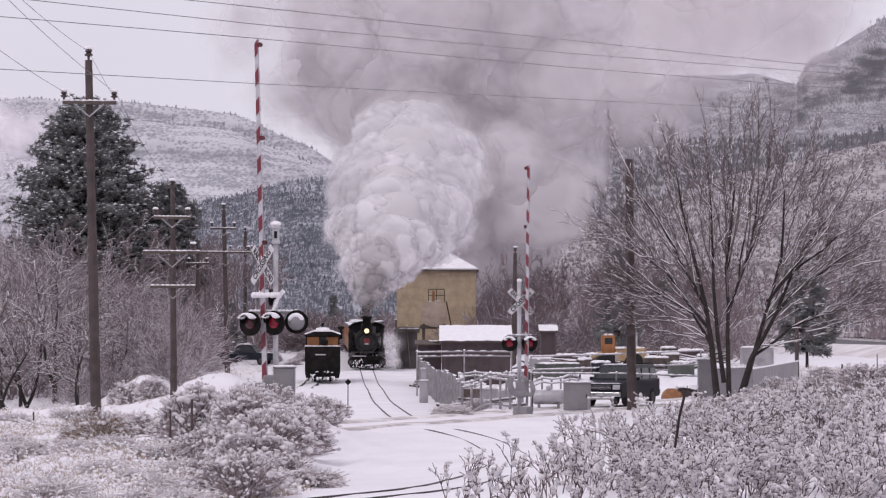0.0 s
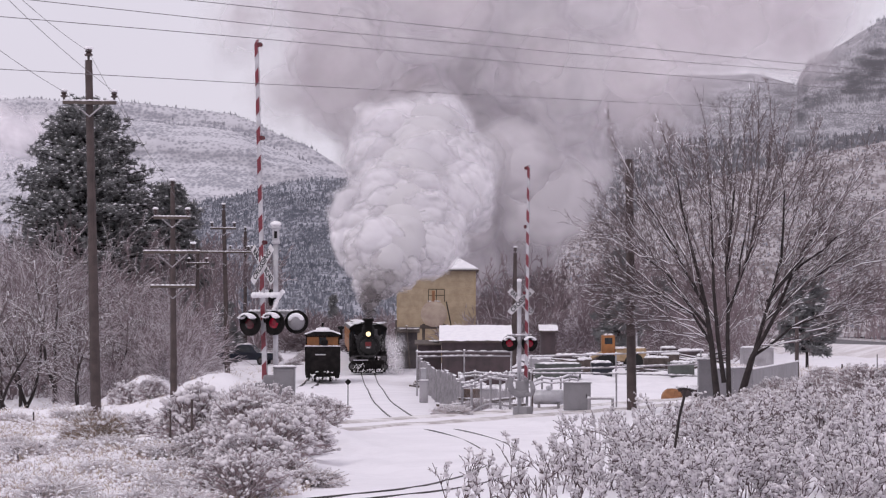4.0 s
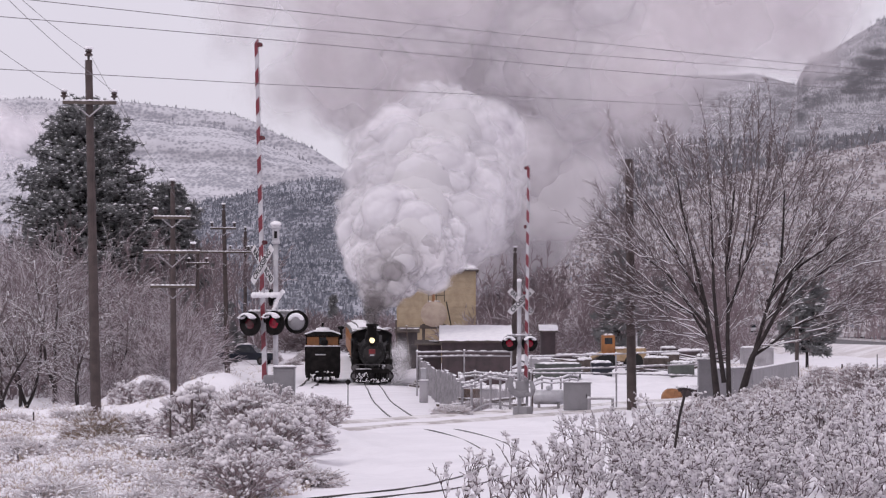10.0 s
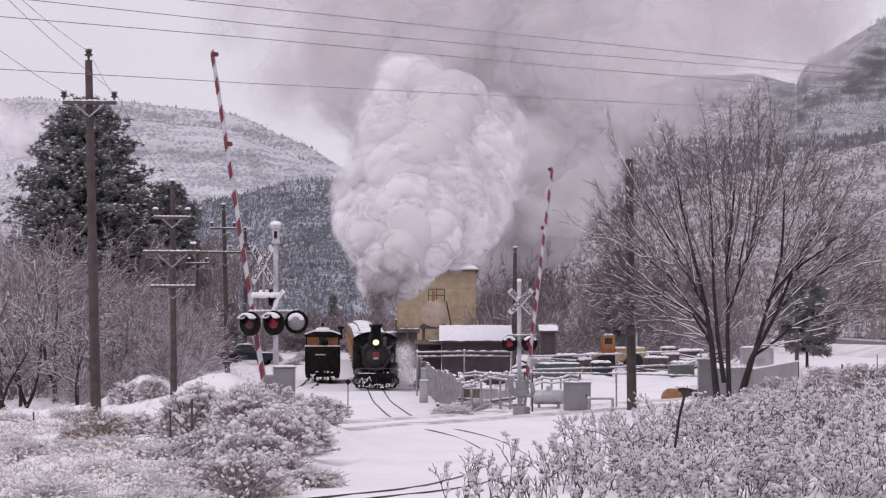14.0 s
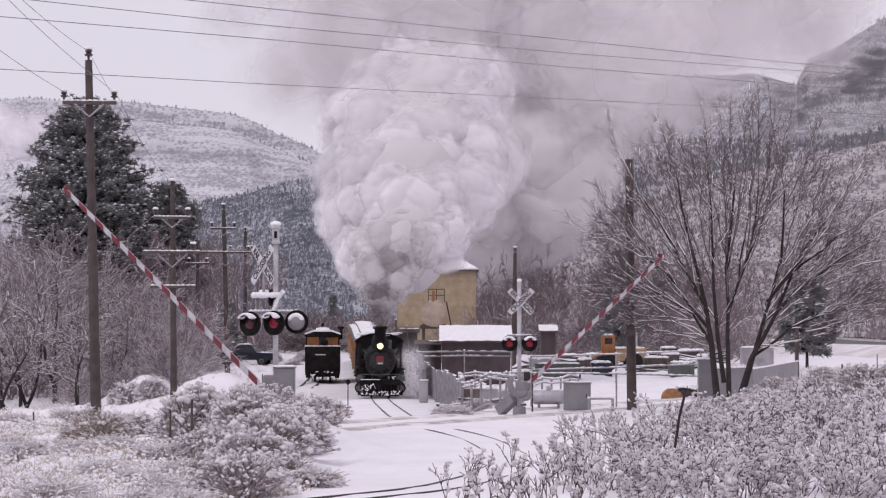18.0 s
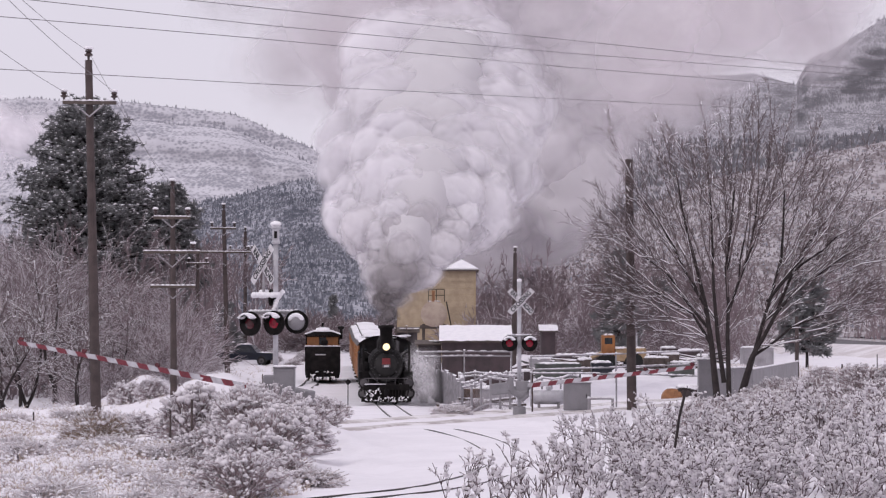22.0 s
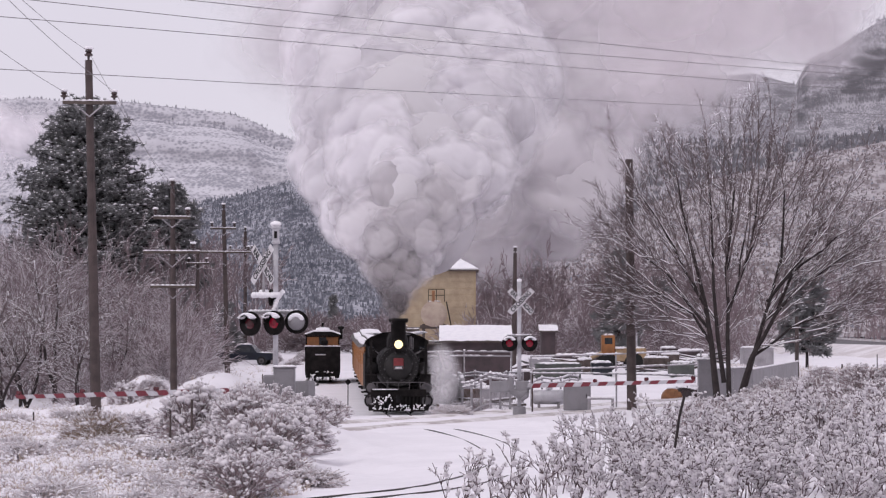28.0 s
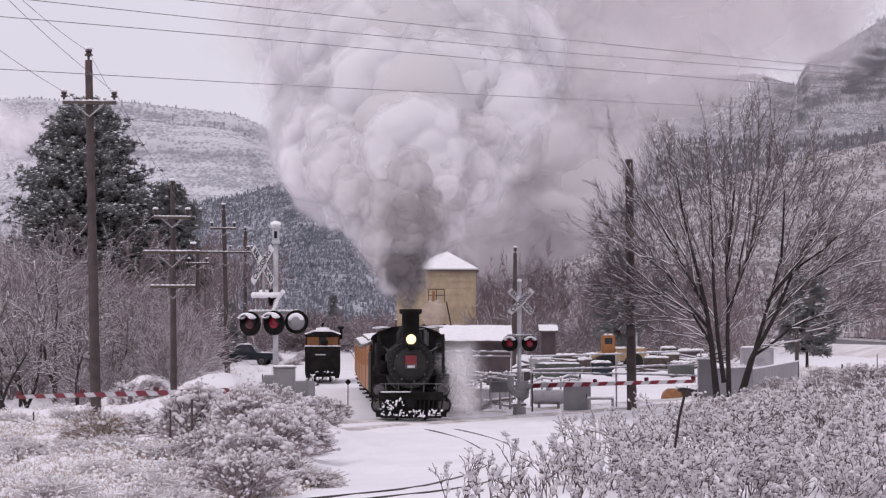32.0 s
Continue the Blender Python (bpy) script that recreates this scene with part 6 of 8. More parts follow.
def shed(x0, x1, y, zr, ze, depth, label, material, name="shed", snow=True):
    """A long low shed: walls of upright boards, a roof that falls towards the camera, snow on it."""
    g = -0.7
    w = x1 - x0
    t = thing(name, pose(x0, y, g), label, "shed")
    bm = B()
    box(bm, (w / 2, depth / 2, (ze - g) / 2), (w, depth, ze - g))
    wall = part("wall", bm, material, t)
    nb = max(4, int(w / 0.45))
    for k in range(nb):
        bm = B()
        box(bm, ((k + 0.5) * w / nb, -0.02, (ze - g) / 2), (w / nb - 0.03, 0.04, ze - g - 0.02))
        part("wall_board", bm, material, wall)
    bm = B()
    hr, he = zr - g, ze - g
    pr = [(-0.3, he - 0.1), (depth * 0.55, hr - 0.12), (depth + 0.2, he + 0.1), (depth + 0.2, he + 0.2), (depth * 0.55, hr), (-0.3, he)]
    a = [bm.verts.new((-0.2, p, q)) for p, q in pr]
    b = [bm.verts.new((w + 0.2, p, q)) for p, q in pr]
    for i in range(6):
        bm.faces.new((a[i], a[(i + 1) % 6], b[(i + 1) % 6], b[i]))
    bm.faces.new(a[::-1])
    bm.faces.new(b)
    bmesh.ops.recalc_face_normals(bm, faces=bm.faces)
    roof = part("roof", bm, M_TIMBER, t)
    if not snow:
        bm = B()
        snow_patch(bm, 0.1, w - 0.1, 0.1, depth * 0.5, (hr + he) / 2 + 0.05, 5, 0.05)
        part("roof_snow", bm, M_SNOWCAP, roof, "patches of snow on the roof", stuff=True)
        return t
    n = 26
    bm = B()
    rng = random.Random(int(w * 10))
    grid = []
    for i in range(n + 1):
        row = []
        for j in range(7):
            s = j / 6
            yy = -0.28 + (depth * 0.55 + 0.28) * s
            zz = he + (hr - he) * s + 0.13 + rng.uniform(-0.03, 0.03) - (0.11 if j == 0 else 0)
            row.append(bm.verts.new((-0.18 + (w + 0.36) * i / n, yy - (rng.uniform(0, 0.06) if j == 0 else 0), zz)))
        grid.append(row)
    for i in range(n):
        for j in range(6):
            bm.faces.new((grid[i][j], grid[i + 1][j], grid[i + 1][j + 1], grid[i][j + 1]))
    part("roof_snow", bm, M_SNOWCAP, roof, "thick smooth snow on the roof", True)
    return t


shed(-0.075, 4.463, 195, 3.175, 2.237, 9, "long low dark shed under thick roof snow", M_SHED)
shed(-1.7, -0.113, 196.5, 2.30, 2.05, 4, "low dark lean-to shed with patchy snow", M_SHED, snow=False)
M_OLDWALL = mat("grey_weathered_boards", (0.10, 0.086, 0.09), (0.055, 0.047, 0.05), rough=0.9, scale=1.2, fine=14)
shed(-3.56, -2.0, 226, 3.163, 2.82, 4, "weathered grey timber shed close to the track", M_OLDWALL, snow=False)
shed(7.194, 8.228, 215, 3.209, 2.878, 3, "small dark brown shed with a snowy roof", M_SHED)


def rail_motor():
    x, y = -8.151, 199
    t = thing("rail_motor_car", pose(x, y, -0.55, 0, 0, 2), "small black and orange rail car with a snowy roof", "rail car")
    bm = B()
    box(bm, (0, 0.0, 1.42), (2.35, 0.5, 1.95), bevel=0.04)
    part("front_bulkhead", bm, M_BLACK2, t)
    bm = B()
    box(bm, (0, 3.2, 1.5), (2.4, 5.6, 1.7), bevel=0.04)
    part("body", bm, M_BLACK2, t)
    bm = B()
    box(bm, (0, 2.6, 2.78), (2.3, 4.4, 0.75), bevel=0.03)
    cab = part("cabin", bm, M_ORANGE, t, "orange cabin")
    for u, wd in ((0.0, 0.5), (-1.1, 0.1), (1.1, 0.1)):
        bm = B()
        box(bm, (u, 0.39, 2.78), (wd, 0.04, 0.5), bevel=0.02)
        part("cabin_window" if wd > 0.3 else "corner_post", bm, M_GLASS if wd > 0.3 else M_BLACK2, cab)
    for zz in (2.44, 3.08):
        bm = B()
        box(bm, (0, 0.385, zz), (2.32, 0.05, 0.07), bevel=0.01)
        part("cabin_rail", bm, M_BLACK2, cab)
    bm = B()
    box(bm, (0.12, -0.02, 2.66), (0.5, 0.5, 0.4), bevel=0.14)
    part("radiator_shell", bm, M_BLACK2, t)
    for sx in (-0.98, 0.98):
        bm = B()
        box(bm, (sx, -0.22, 0.52), (0.3, 0.3, 0.5), bevel=0.06)
        part("journal_box", bm, M_BLACK2, t)
        bm = B()
        lathe(bm, [(-0.07, 0.40), (0.07, 0.43)], (sx * 0.55, 0.1, 0.43), "x", 18)
        part("leading_wheel", bm, M_BLACK, t)
    bm = B()
    box(bm, (0, -0.26, 0.78), (2.25, 0.12, 0.06), bevel=0.015)
    part("step_board", bm, M_BLACK2, t)
    bm = B()
    slab(bm, [(-1.25, 3.12), (1.25, 3.12), (1.2, 3.22), (0.6, 3.4), (-0.6, 3.4), (-1.2, 3.22)], 0.1, 5.0)
    part("roof", bm, M_BLACK2, t)
    bm = B()
    slab(bm, [(-1.22, 3.2), (-0.6, 3.41), (0.6, 3.41), (1.22, 3.2), (1.22, 3.3), (0.6, 3.52), (-0.6, 3.52), (-1.22, 3.3)], 0.08, 5.0)
    part("roof_snow", bm, M_SNOWCAP, t, "snow on the roof")
    bm = B()
    lathe(bm, [(3.45, 0.5), (3.65, 0.45), (3.7, 0.2)], (0, 1.2, 0), "z", 16)
    part("roof_vent", bm, M_SNOWCAP, t, "snow-topped roof vent")
    bm = B()
    cyl(bm, (0, 1.2, 3.6), (0, 1.2, 4.0), 0.08, n=8)
    part("roof_stack", bm, M_BLACK2, t)
    bm = B()
    cyl(bm, (1.25, 1.5, 2.9), (1.25, 1.5, 3.6), 0.1, n=8)
    lathe(bm, [(3.55, 0.2), (3.75, 0.22), (3.77, 0.1)], (1.25, 1.5, 0), "z", 12)
    part("exhaust", bm, M_BLACK2, t)
    bm = B()
    for k in range(14):
        blob(bm, (-1.1 + k * 0.17, -0.06, 2.43), (0.14, 0.24, 0.055 + 0.02 * math.sin(k * 2.3)), 1, 0.1)
    part("ledge_snow", bm, M_SNOWCAP, t, "snow on the front ledge")
    bm = B()
    box(bm, (-0.15, -0.27, 1.85), (0.7, 0.03, 0.07))
    part("pale_bar", bm, M_WHITE, t, "plain pale bar")
    bm = B()
    box(bm, (0, -0.05, 0.5), (2.2, 0.4, 0.22), bevel=0.03)
    box(bm, (0, -0.3, 0.55), (0.25, 0.4, 0.25), bevel=0.04)
    for k in range(9):
        cyl(bm, (-1.0 + k * 0.25, -0.2, 0.45), (-0.9 + k * 0.225, -0.35, 0.12), 0.03, n=6)
    part("pilot", bm, M_BLACK2, t)
    for yy in (1.0, 4.6):
        bm = B()
        for sx in (-1, 1):
            lathe(bm, [(-0.05, 0.36), (0.05, 0.38)], (sx * 0.5, yy, 0.38), "x", 18)
        cyl(bm, (-0.6, yy, 0.38), (0.6, yy, 0.38), 0.06, n=8)
        part("wheelset", bm, M_BLACK, t)
    rng = random.Random(6)
    bm = B()
    for k in range(26):
        blob(bm, (rng.uniform(-1.1, 1.1), -0.3, rng.uniform(0.15, 0.75)), (rng.uniform(0.05, 0.14), 0.05, rng.uniform(0.03, 0.08)), 1, 0.2, rng)
    part("packed_snow", bm, M_SNOWCAP, t, "snow packed on the front", stuff=True)


rail_motor()


# ---- fences ----
def pipe_fence(x0, y0, x1, y1, h, rails, gap, label, r=0.04, material=M_GALV, snow=True, name="pipe_fence"):
    g0 = float(ground_z(x0, y0))
    t = thing(name, pose(x0, y0, g0), label, "fence", group="yard fences")
    dx, dy = x1 - x0, y1 - y0
    L = math.hypot(dx, dy)
    n = max(1, round(L / gap))
    zs = [float(ground_z(x0 + dx * i / n, y0 + dy * i / n)) - g0 for i in range(n + 1)]
    for i in range(n + 1):
        bm = B()
        cyl(bm, (dx * i / n, dy * i / n, zs[i] - 0.2), (dx * i / n, dy * i / n, zs[i] + h), r * 1.2, n=8)
        p = part("post", bm, material, t)
        if snow:
            bm = B()
            blob(bm, (dx * i / n, dy * i / n, zs[i] + h + 0.03), (r * 1.9, r * 1.9, 0.06), 1, 0.1)
            part("snow_cap", bm, M_SNOWCAP, p)
    for f in rails:
        bm = B()
        tube(bm, [(dx * i / n, dy * i / n, zs[i] + h * f) for i in range(n + 1)], r, 8)
        rl = part("rail", bm, material, t)
        if snow and f > 0.5:
            bm = B()
            rng = random.Random(int(L * 10 + f * 100))
            m = int(L / 0.35)
            for i in range(m):
                s = (i + 0.5) / m
                if rng.random() < 0.15:
                    continue
                blob(bm, (dx * s, dy * s, float(np.interp(s * n, range(n + 1), zs)) + h * f + r), (0.2 * abs(dx) / L + r, 0.2 * abs(dy) / L + r, 0.035), 1, 0.15, rng)
            part("rail_snow", bm, M_SNOWCAP, rl, "line of snow on the rail", stuff=True)
    return t


F = "galvanised pipe fence with snow along its rails"
pipe_fence(-1.522, 172, 4.002, 172, 2.6, (0.98, 0.88), 3.2, F)
pipe_fence(5.16, 172, 15.083, 172, 1.72, (0.98, 0.53), 4.2, F)
pipe_fence(0.791, 121, 3.06, 117, 1.4, (0.98, 0.86, 0.12), 0.75, "galvanised pen of pipe rails and upright bars", r=0.04)
pipe_fence(0.785, 136, 3.471, 128, 1.75, (0.98, 0.9), 2.2, F, r=0.035)
pipe_fence(3.66, 122, 10.786, 123, 1.42, (0.98,), 3.3, F, r=0.03)
pipe_fence(0.808, 150, 0.791, 121, 1.6, (0.98, 0.7, 0.4), 3.0, F)
pipe_fence(3.63, 135, 6.89, 150, 1.45, (0.98, 0.84), 2.6, F)
pipe_fence(5.805, 117, 6.75, 117, 0.5, (0.98,), 1.0, "short bent pipe guard rail in the yard", r=0.045)


def sheet_fence(x0, y0, x1, y1, h, label, material=M_CORR, ribs=0.16, rib=0.014, posts=True):
    """An upright fence of narrow ribbed sheets between posts."""
    g0 = float(ground_z(x0, y0))
    t = thing("sheet_fence", pose(x0, y0, g0), label, "fence", group="yard fences")
    dx, dy = x1 - x0, y1 - y0
    L = math.hypot(dx, dy)
    n = max(2, round(L / (2.0 if posts else 4.0)))
    ux, uy = dx / L, dy / L
    rng = random.Random(int(L * 7))
    for i in range(n):
        bm = B()
        s0, s1 = i * L / n + 0.01, (i + 1) * L / n - 0.01
        z0 = float(ground_z(x0 + ux * s0, y0 + uy * s0)) - g0 - 0.1
        k = int((s1 - s0) / (ribs / 2))
        hh = h + rng.uniform(-0.06, 0.06) if posts else h - z0
        front, backs = [], []
        for j in range(k + 1):
            s = s0 + (s1 - s0) * j / k
            o = rib if j % 2 else -rib
            front.append((s, o))
        lo = [bm.verts.new((ux * s - uy * o, uy * s + ux * o, z0)) for s, o in front]
        hi = [bm.verts.new((ux * s - uy * o, uy * s + ux * o, z0 + hh)) for s, o in front]
        lo2 = [bm.verts.new((ux * s - uy * (o + 0.012), uy * s + ux * (o + 0.012), z0)) for s, o in front]
        hi2 = [bm.verts.new((ux * s - uy * (o + 0.012), uy * s + ux * (o + 0.012), z0 + hh)) for s, o in front]
        for j in range(k):
            bm.faces.new((lo[j], lo[j + 1], hi[j + 1], hi[j]))
            bm.faces.new((lo2[j + 1], lo2[j], hi2[j], hi2[j + 1]))
            bm.faces.new((hi[j], hi[j + 1], hi2[j + 1], hi2[j]))
        part("sheet", bm, material, t)
        if posts:
            bm = B()
            cyl(bm, (ux * s0 + uy * 0.08, uy * s0 - ux * 0.08, z0), (ux * s0 + uy * 0.08, uy * s0 - ux * 0.08, z0 + hh + 0.1), 0.045, n=8)
            part("post", bm, M_GALV, t)
        bm = B()
        m = 7
        for j in range(m):
            s = s0 + (s1 - s0) * (j + 0.5) / m
            blob(bm, (ux * s, uy * s, z0 + hh + 0.02), (0.07 + abs(ux) * 0.12, 0.07 + abs(uy) * 0.12, 0.04), 1, 0.15, rng)
        part("top_snow", bm, M_SNOWCAP, t, "snow along the fence top", stuff=True)
    return t


TOP_R = 1.42 - float(ground_z(13.068, 124))
sheet_fence(-1.654, 200, 0.575, 136, 1.75, "grey ribbed sheet fence along the track", M_PALE)
sheet_fence(0.571, 135, 0.876, 126, 1.5, "grey ribbed sheet fence at the pen corner", M_PALE)
sheet_fence(13.068, 124, 18.357, 152, TOP_R, "pale grey sheet yard fence with a snowy top", M_PALE, 0.3, 0.003, False)
sheet_fence(11.123, 121, 13.068, 124, TOP_R, "pale grey sheet yard fence with a snowy top", M_PALE, 0.3, 0.003, False)


# ---- yard clutter ----
M_PLANK = mat("brown_planks", (0.20, 0.13, 0.10), (0.13, 0.09, 0.075), rough=0.9, scale=2.5)
def crate(name, category, x, y, w, d, h, label, material, snow=0.08, rz=0, ribs=0, z=None):
    g = float(ground_z(x, y)) if z is None else z
    t = thing(name, pose(x, y, g, 0, 0, rz), label, category)
    bm = B()
    box(bm, (0, 0, h / 2), (w, d, h), bevel=0.03)
    b = part("body", bm, material, t)
    for k in range(ribs):
        bm = B()
        box(bm, (-w / 2 + (k + 0.5) * w / ribs, -d / 2 - 0.03, h / 2), (0.07, 0.06, h * 0.9), bevel=0.01)
        part("rib", bm, material, b)
    bm = B()
    box(bm, (0, 0, h), (w + 0.08, d + 0.08, 0.07), bevel=0.02)
    part("rim", bm, material, t)
    if snow:
        bm = B()
        snow_patch(bm, -w * 0.42, w * 0.42, -d * 0.42, d * 0.42, h + 0.05, 16, snow)
        part("snow", bm, M_SNOWCAP, t, "snow lying on top", stuff=True)
    return t


crate("dumpster", "dumpster", 6.87, 176, 2.7, 1.8, 0.85, "dark grey-green steel dumpster with a snowy lid", M_GREENPAINT, ribs=5)
crate("skip", "dumpster", 9.746, 181, 1.253, 1.6, 0.8, "dark blue steel skip filled with snow", M_BLUEPAINT, 0.15, ribs=3)
crate("tool_trailer", "trailer", 14.41, 178, 1.45, 2.2, 0.8, "grey-green small trailer with a snowy top", M_GREENPAINT, 0.12, ribs=3)
crate("box_trailer", "trailer", 21.88, 205, 2.1, 2.4, 1.9, "pale box trailer parked behind the bare tree", M_CORR, 0.1, ribs=6, z=-0.2)
crate("steel_pillar", "pillar", 10.641, 119, 0.64, 0.6, 2.15, "plain grey steel pillar at the yard corner", M_CABINET, 0.06)
for _x, _y, _w in ((9.17, 190, 1), (13.59, 188, 1.5), (15.04, 195, 1.2)):
    crate("pallet_stack", "pallets", _x, _y, _w, 1.1, 0.9, "stack of dark pallets under snow", M_TIMBER, 0.14, ribs=4)
for _x, _y, _w, _h in ((3.0, 150, 1.1, 0.8), (2.2, 146, 1, 0.9), (1.6, 152, 1.2, 1), (6.1, 186, 1.3, 0.9)):
    crate("scrap_bin", "bin", _x, _y, _w, 1.0, _h, "grey scrap bin heaped with snow", M_CORR, 0.16, ribs=3)


def propane_tank(x, y):
    t = thing("propane_tank", pose(x, y, float(ground_z(x, y))), "pale cylindrical gas tank on low feet", "tank")
    bm = B()
    lathe(bm, [(-0.72, 0.05), (-0.68, 0.2), (-0.58, 0.29), (0.58, 0.29), (0.68, 0.2), (0.72, 0.05)], (0, 0, 0.48), "x", 24)
    part("shell", bm, M_MAST, t, smooth=True)
    for u in (-0.4, 0.4):
        bm = B()
        box(bm, (u, 0, 0.12), (0.1, 0.5, 0.26))
        part("foot", bm, M_CONCRETE, t)
    bm = B()
    lathe(bm, [(0, 0.12), (0.16, 0.12), (0.2, 0.05)], (0, 0, 0.75), "z", 14)
    part("valve_dome", bm, M_MAST, t)
    bm = B()
    for k in range(7):
        blob(bm, (-0.5 + k * 0.165, 0, 0.77), (0.12, 0.12, 0.04), 1, 0.1)
    part("snow", bm, M_SNOWCAP, t, "snow on the tank")


propane_tank(4.315, 120)


def drum_half(x, y):
    t = thing("rusty_drum", pose(x, y, float(ground_z(x, y))), "rusty orange steel drum lying in snow", "drum")
    bm = B()
    lathe(bm, [(0, 0.3), (0.01, 0.46), (0.05, 0.48), (0.9, 0.48), (0.95, 0.4)], (0, 0, 0.0), "y", 24)
    part("drum_shell", bm, M_RUST, t)
    bm = B()
    blob(bm, (0, 0.4, 0.48), (0.3, 0.45, 0.05), 2, 0.1)
    part("snow", bm, M_SNOWCAP, t, "snow on the drum")


drum_half(10.7, 137)


def loader(x, y):
    g = float(ground_z(x, y))
    t = thing("wheel_loader", pose(x, y, g), "yellow wheel loader with an orange cab and snowy top", "loader")
    bm = B()
    box(bm, (0.7, 0, 1.05), (2.0, 1.8, 0.85), bevel=0.08)
    part("engine_hood", bm, M_YELLOW, t)
    bm = B()
    box(bm, (-0.75, 0, 1.6), (0.85, 1.5, 1.45), bevel=0.05)
    cab = part("cab", bm, M_ORANGE, t, "orange cab")
    bm = B()
    box(bm, (-0.75, -0.76, 1.95), (0.5, 0.03, 0.4), bevel=0.02)
    part("cab_window", bm, M_GLASS, cab)
    for sx, sy in ((-0.8, -0.9), (0.9, -0.9), (-0.8, 0.9), (0.9, 0.9)):
        bm = B()
        lathe(bm, [(-0.2, 0.5), (-0.15, 0.6), (0.15, 0.6), (0.2, 0.5)], (sx, sy, 0.58), "y", 20)
        part("wheel", bm, M_TYRE, t)
    bm = B()
    cyl(bm, (-1.1, -0.6, 1.2), (-2.0, -0.6, 0.75), 0.1, n=8)
    cyl(bm, (-1.1, 0.6, 1.2), (-2.0, 0.6, 0.75), 0.1, n=8)
    cyl(bm, (-1.5, -0.6, 1.0), (-1.5, 0.6, 1.0), 0.07, n=8)
    part("boom", bm, M_YELLOW, t)
    bm = B()
    slab(bm, [(-2.0, 0.35), (-2.5, 0.2), (-2.75, 0.3), (-2.3, 0.4), (-2.15, 0.95), (-2.0, 1.0)], -0.95, 0.95)
    part("bucket", bm, M_STEEL, t, "worn steel bucket")
    bm = B()
    cyl(bm, (1.1, 0, 1.6), (1.1, 0, 2.7), 0.08, n=8)
    part("exhaust", bm, M_MAST, t)
    bm = B()
    snow_patch(bm, -1.1, -0.4, -0.6, 0.6, 2.36, 5, 0.08)
    snow_patch(bm, -0.2, 1.5, -0.8, 0.8, 1.5, 9, 0.09)
    part("snow", bm, M_SNOWCAP, t, "snow on the cab and hood", stuff=True)


loader(11.52, 192)
crate("utility_box", "cabinet", -1.033, 158, 0.46, 0.5, 1.15, "small pale grey utility box beside the sheet fence", M_CORR, 0.04)
crate("wooden_crate", "crate", 1.288, 134, 0.95, 0.9, 1.0, "weathered brown plank crate with a snowy top", M_PLANK, 0.07, ribs=6)
crate("tarped_pile", "scrap", 11.45, 138, 0.9, 0.8, 0.5, "dark covered pile beside the rusty drum", M_SHED, 0.12)


def lumber_pile(x, y, n, label, rz=0, seed=0, tilt=9, materials=(M_TIMBER,), name="lumber_pile", category="timber"):
    g = float(ground_z(x, y))
    t = thing(name, pose(x, y, g, 0, 0, rz), label, category)
    rng = random.Random(seed)
    for k in range(n):
        u, z = rng.uniform(-1.4, 1.4), 0.1 + 0.16 * (k // 3)
        ln = rng.uniform(1.6, 3.0)
        m = pose(u * 0.3, rng.uniform(-0.4, 0.4), z, 0, rng.uniform(-tilt, tilt), rng.uniform(-14, 14))
        bm = B()
        box(bm, (0, 0, 0), (ln, 0.14, 0.09), bevel=0.01)
        p = part("beam", bm, rng.choice(materials), t)
        p.matrix_basis = m
        bm = B()
        blob(bm, (0, 0, 0.06), (ln * 0.5, 0.085, 0.045), 3, 0.12, rng)
        part("beam_snow", bm, M_SNOWCAP, p)


lumber_pile(2.035, 126, 12, "heap of old beams under snow", 12, 1)
lumber_pile(6.405, 184, 9, "heap of old beams under snow", -8, 2)
lumber_pile(8.707, 196, 12, "heap of old beams under snow", 6, 3)
lumber_pile(14.462, 200, 12, "heap of old beams under snow", -4, 4)
lumber_pile(16.245, 196, 12, "heap of old beams under snow", 10, 5)
lumber_pile(-0.877, 190, 9, "heap of old beams under snow", -12, 6)
lumber_pile(1.088, 123, 6, "heap of old beams under snow", 25, 7)
for _x, _y, _w, _h in ((6.77, 200, 1.5, 1.1), (8.52, 205, 2, 1.1), (10.51, 207, 1.2, 1.3), (14.64, 208, 2.2, 1.2), (16.35, 212, 1.5, 1.4), (17.52, 208, 2, 1.1), (17.54, 200, 1.2, 0.9), (5.05, 183, 1.4, 1.0), (13.4, 200, 1.6, 1.3), (15.6, 204, 1.8, 1.2), (9.6, 201, 1.3, 1.2)):
    crate("scrap_heap", "scrap", _x, _y, _w * 0.8, 1.2, _h * 0.62, "dark rusty scrap heap capped with snow", M_SHED, 0.17, ribs=4)
for _k, (_px, _y, _n) in enumerate(((948, 190, 9), (992, 197, 10), (1022, 201, 9), (1045, 196, 8), (1128, 199, 9), (1150, 204, 10), (1182, 198, 10), (1205, 203, 9), (1232, 199, 10), (1000, 186, 6), (1146, 187, 6), (1110, 203, 6), (1250, 205, 8), (1228, 188, 5))):
    lumber_pile((_px - 784) * _y / 5200, _y, _n, "jumbled heap of rusty pipes and beams under snow", 8 * (_k % 3 - 1), 20 + _k, 16, (M_TIMBER, M_STEEL, M_SHED), "scrap_heap", "scrap")


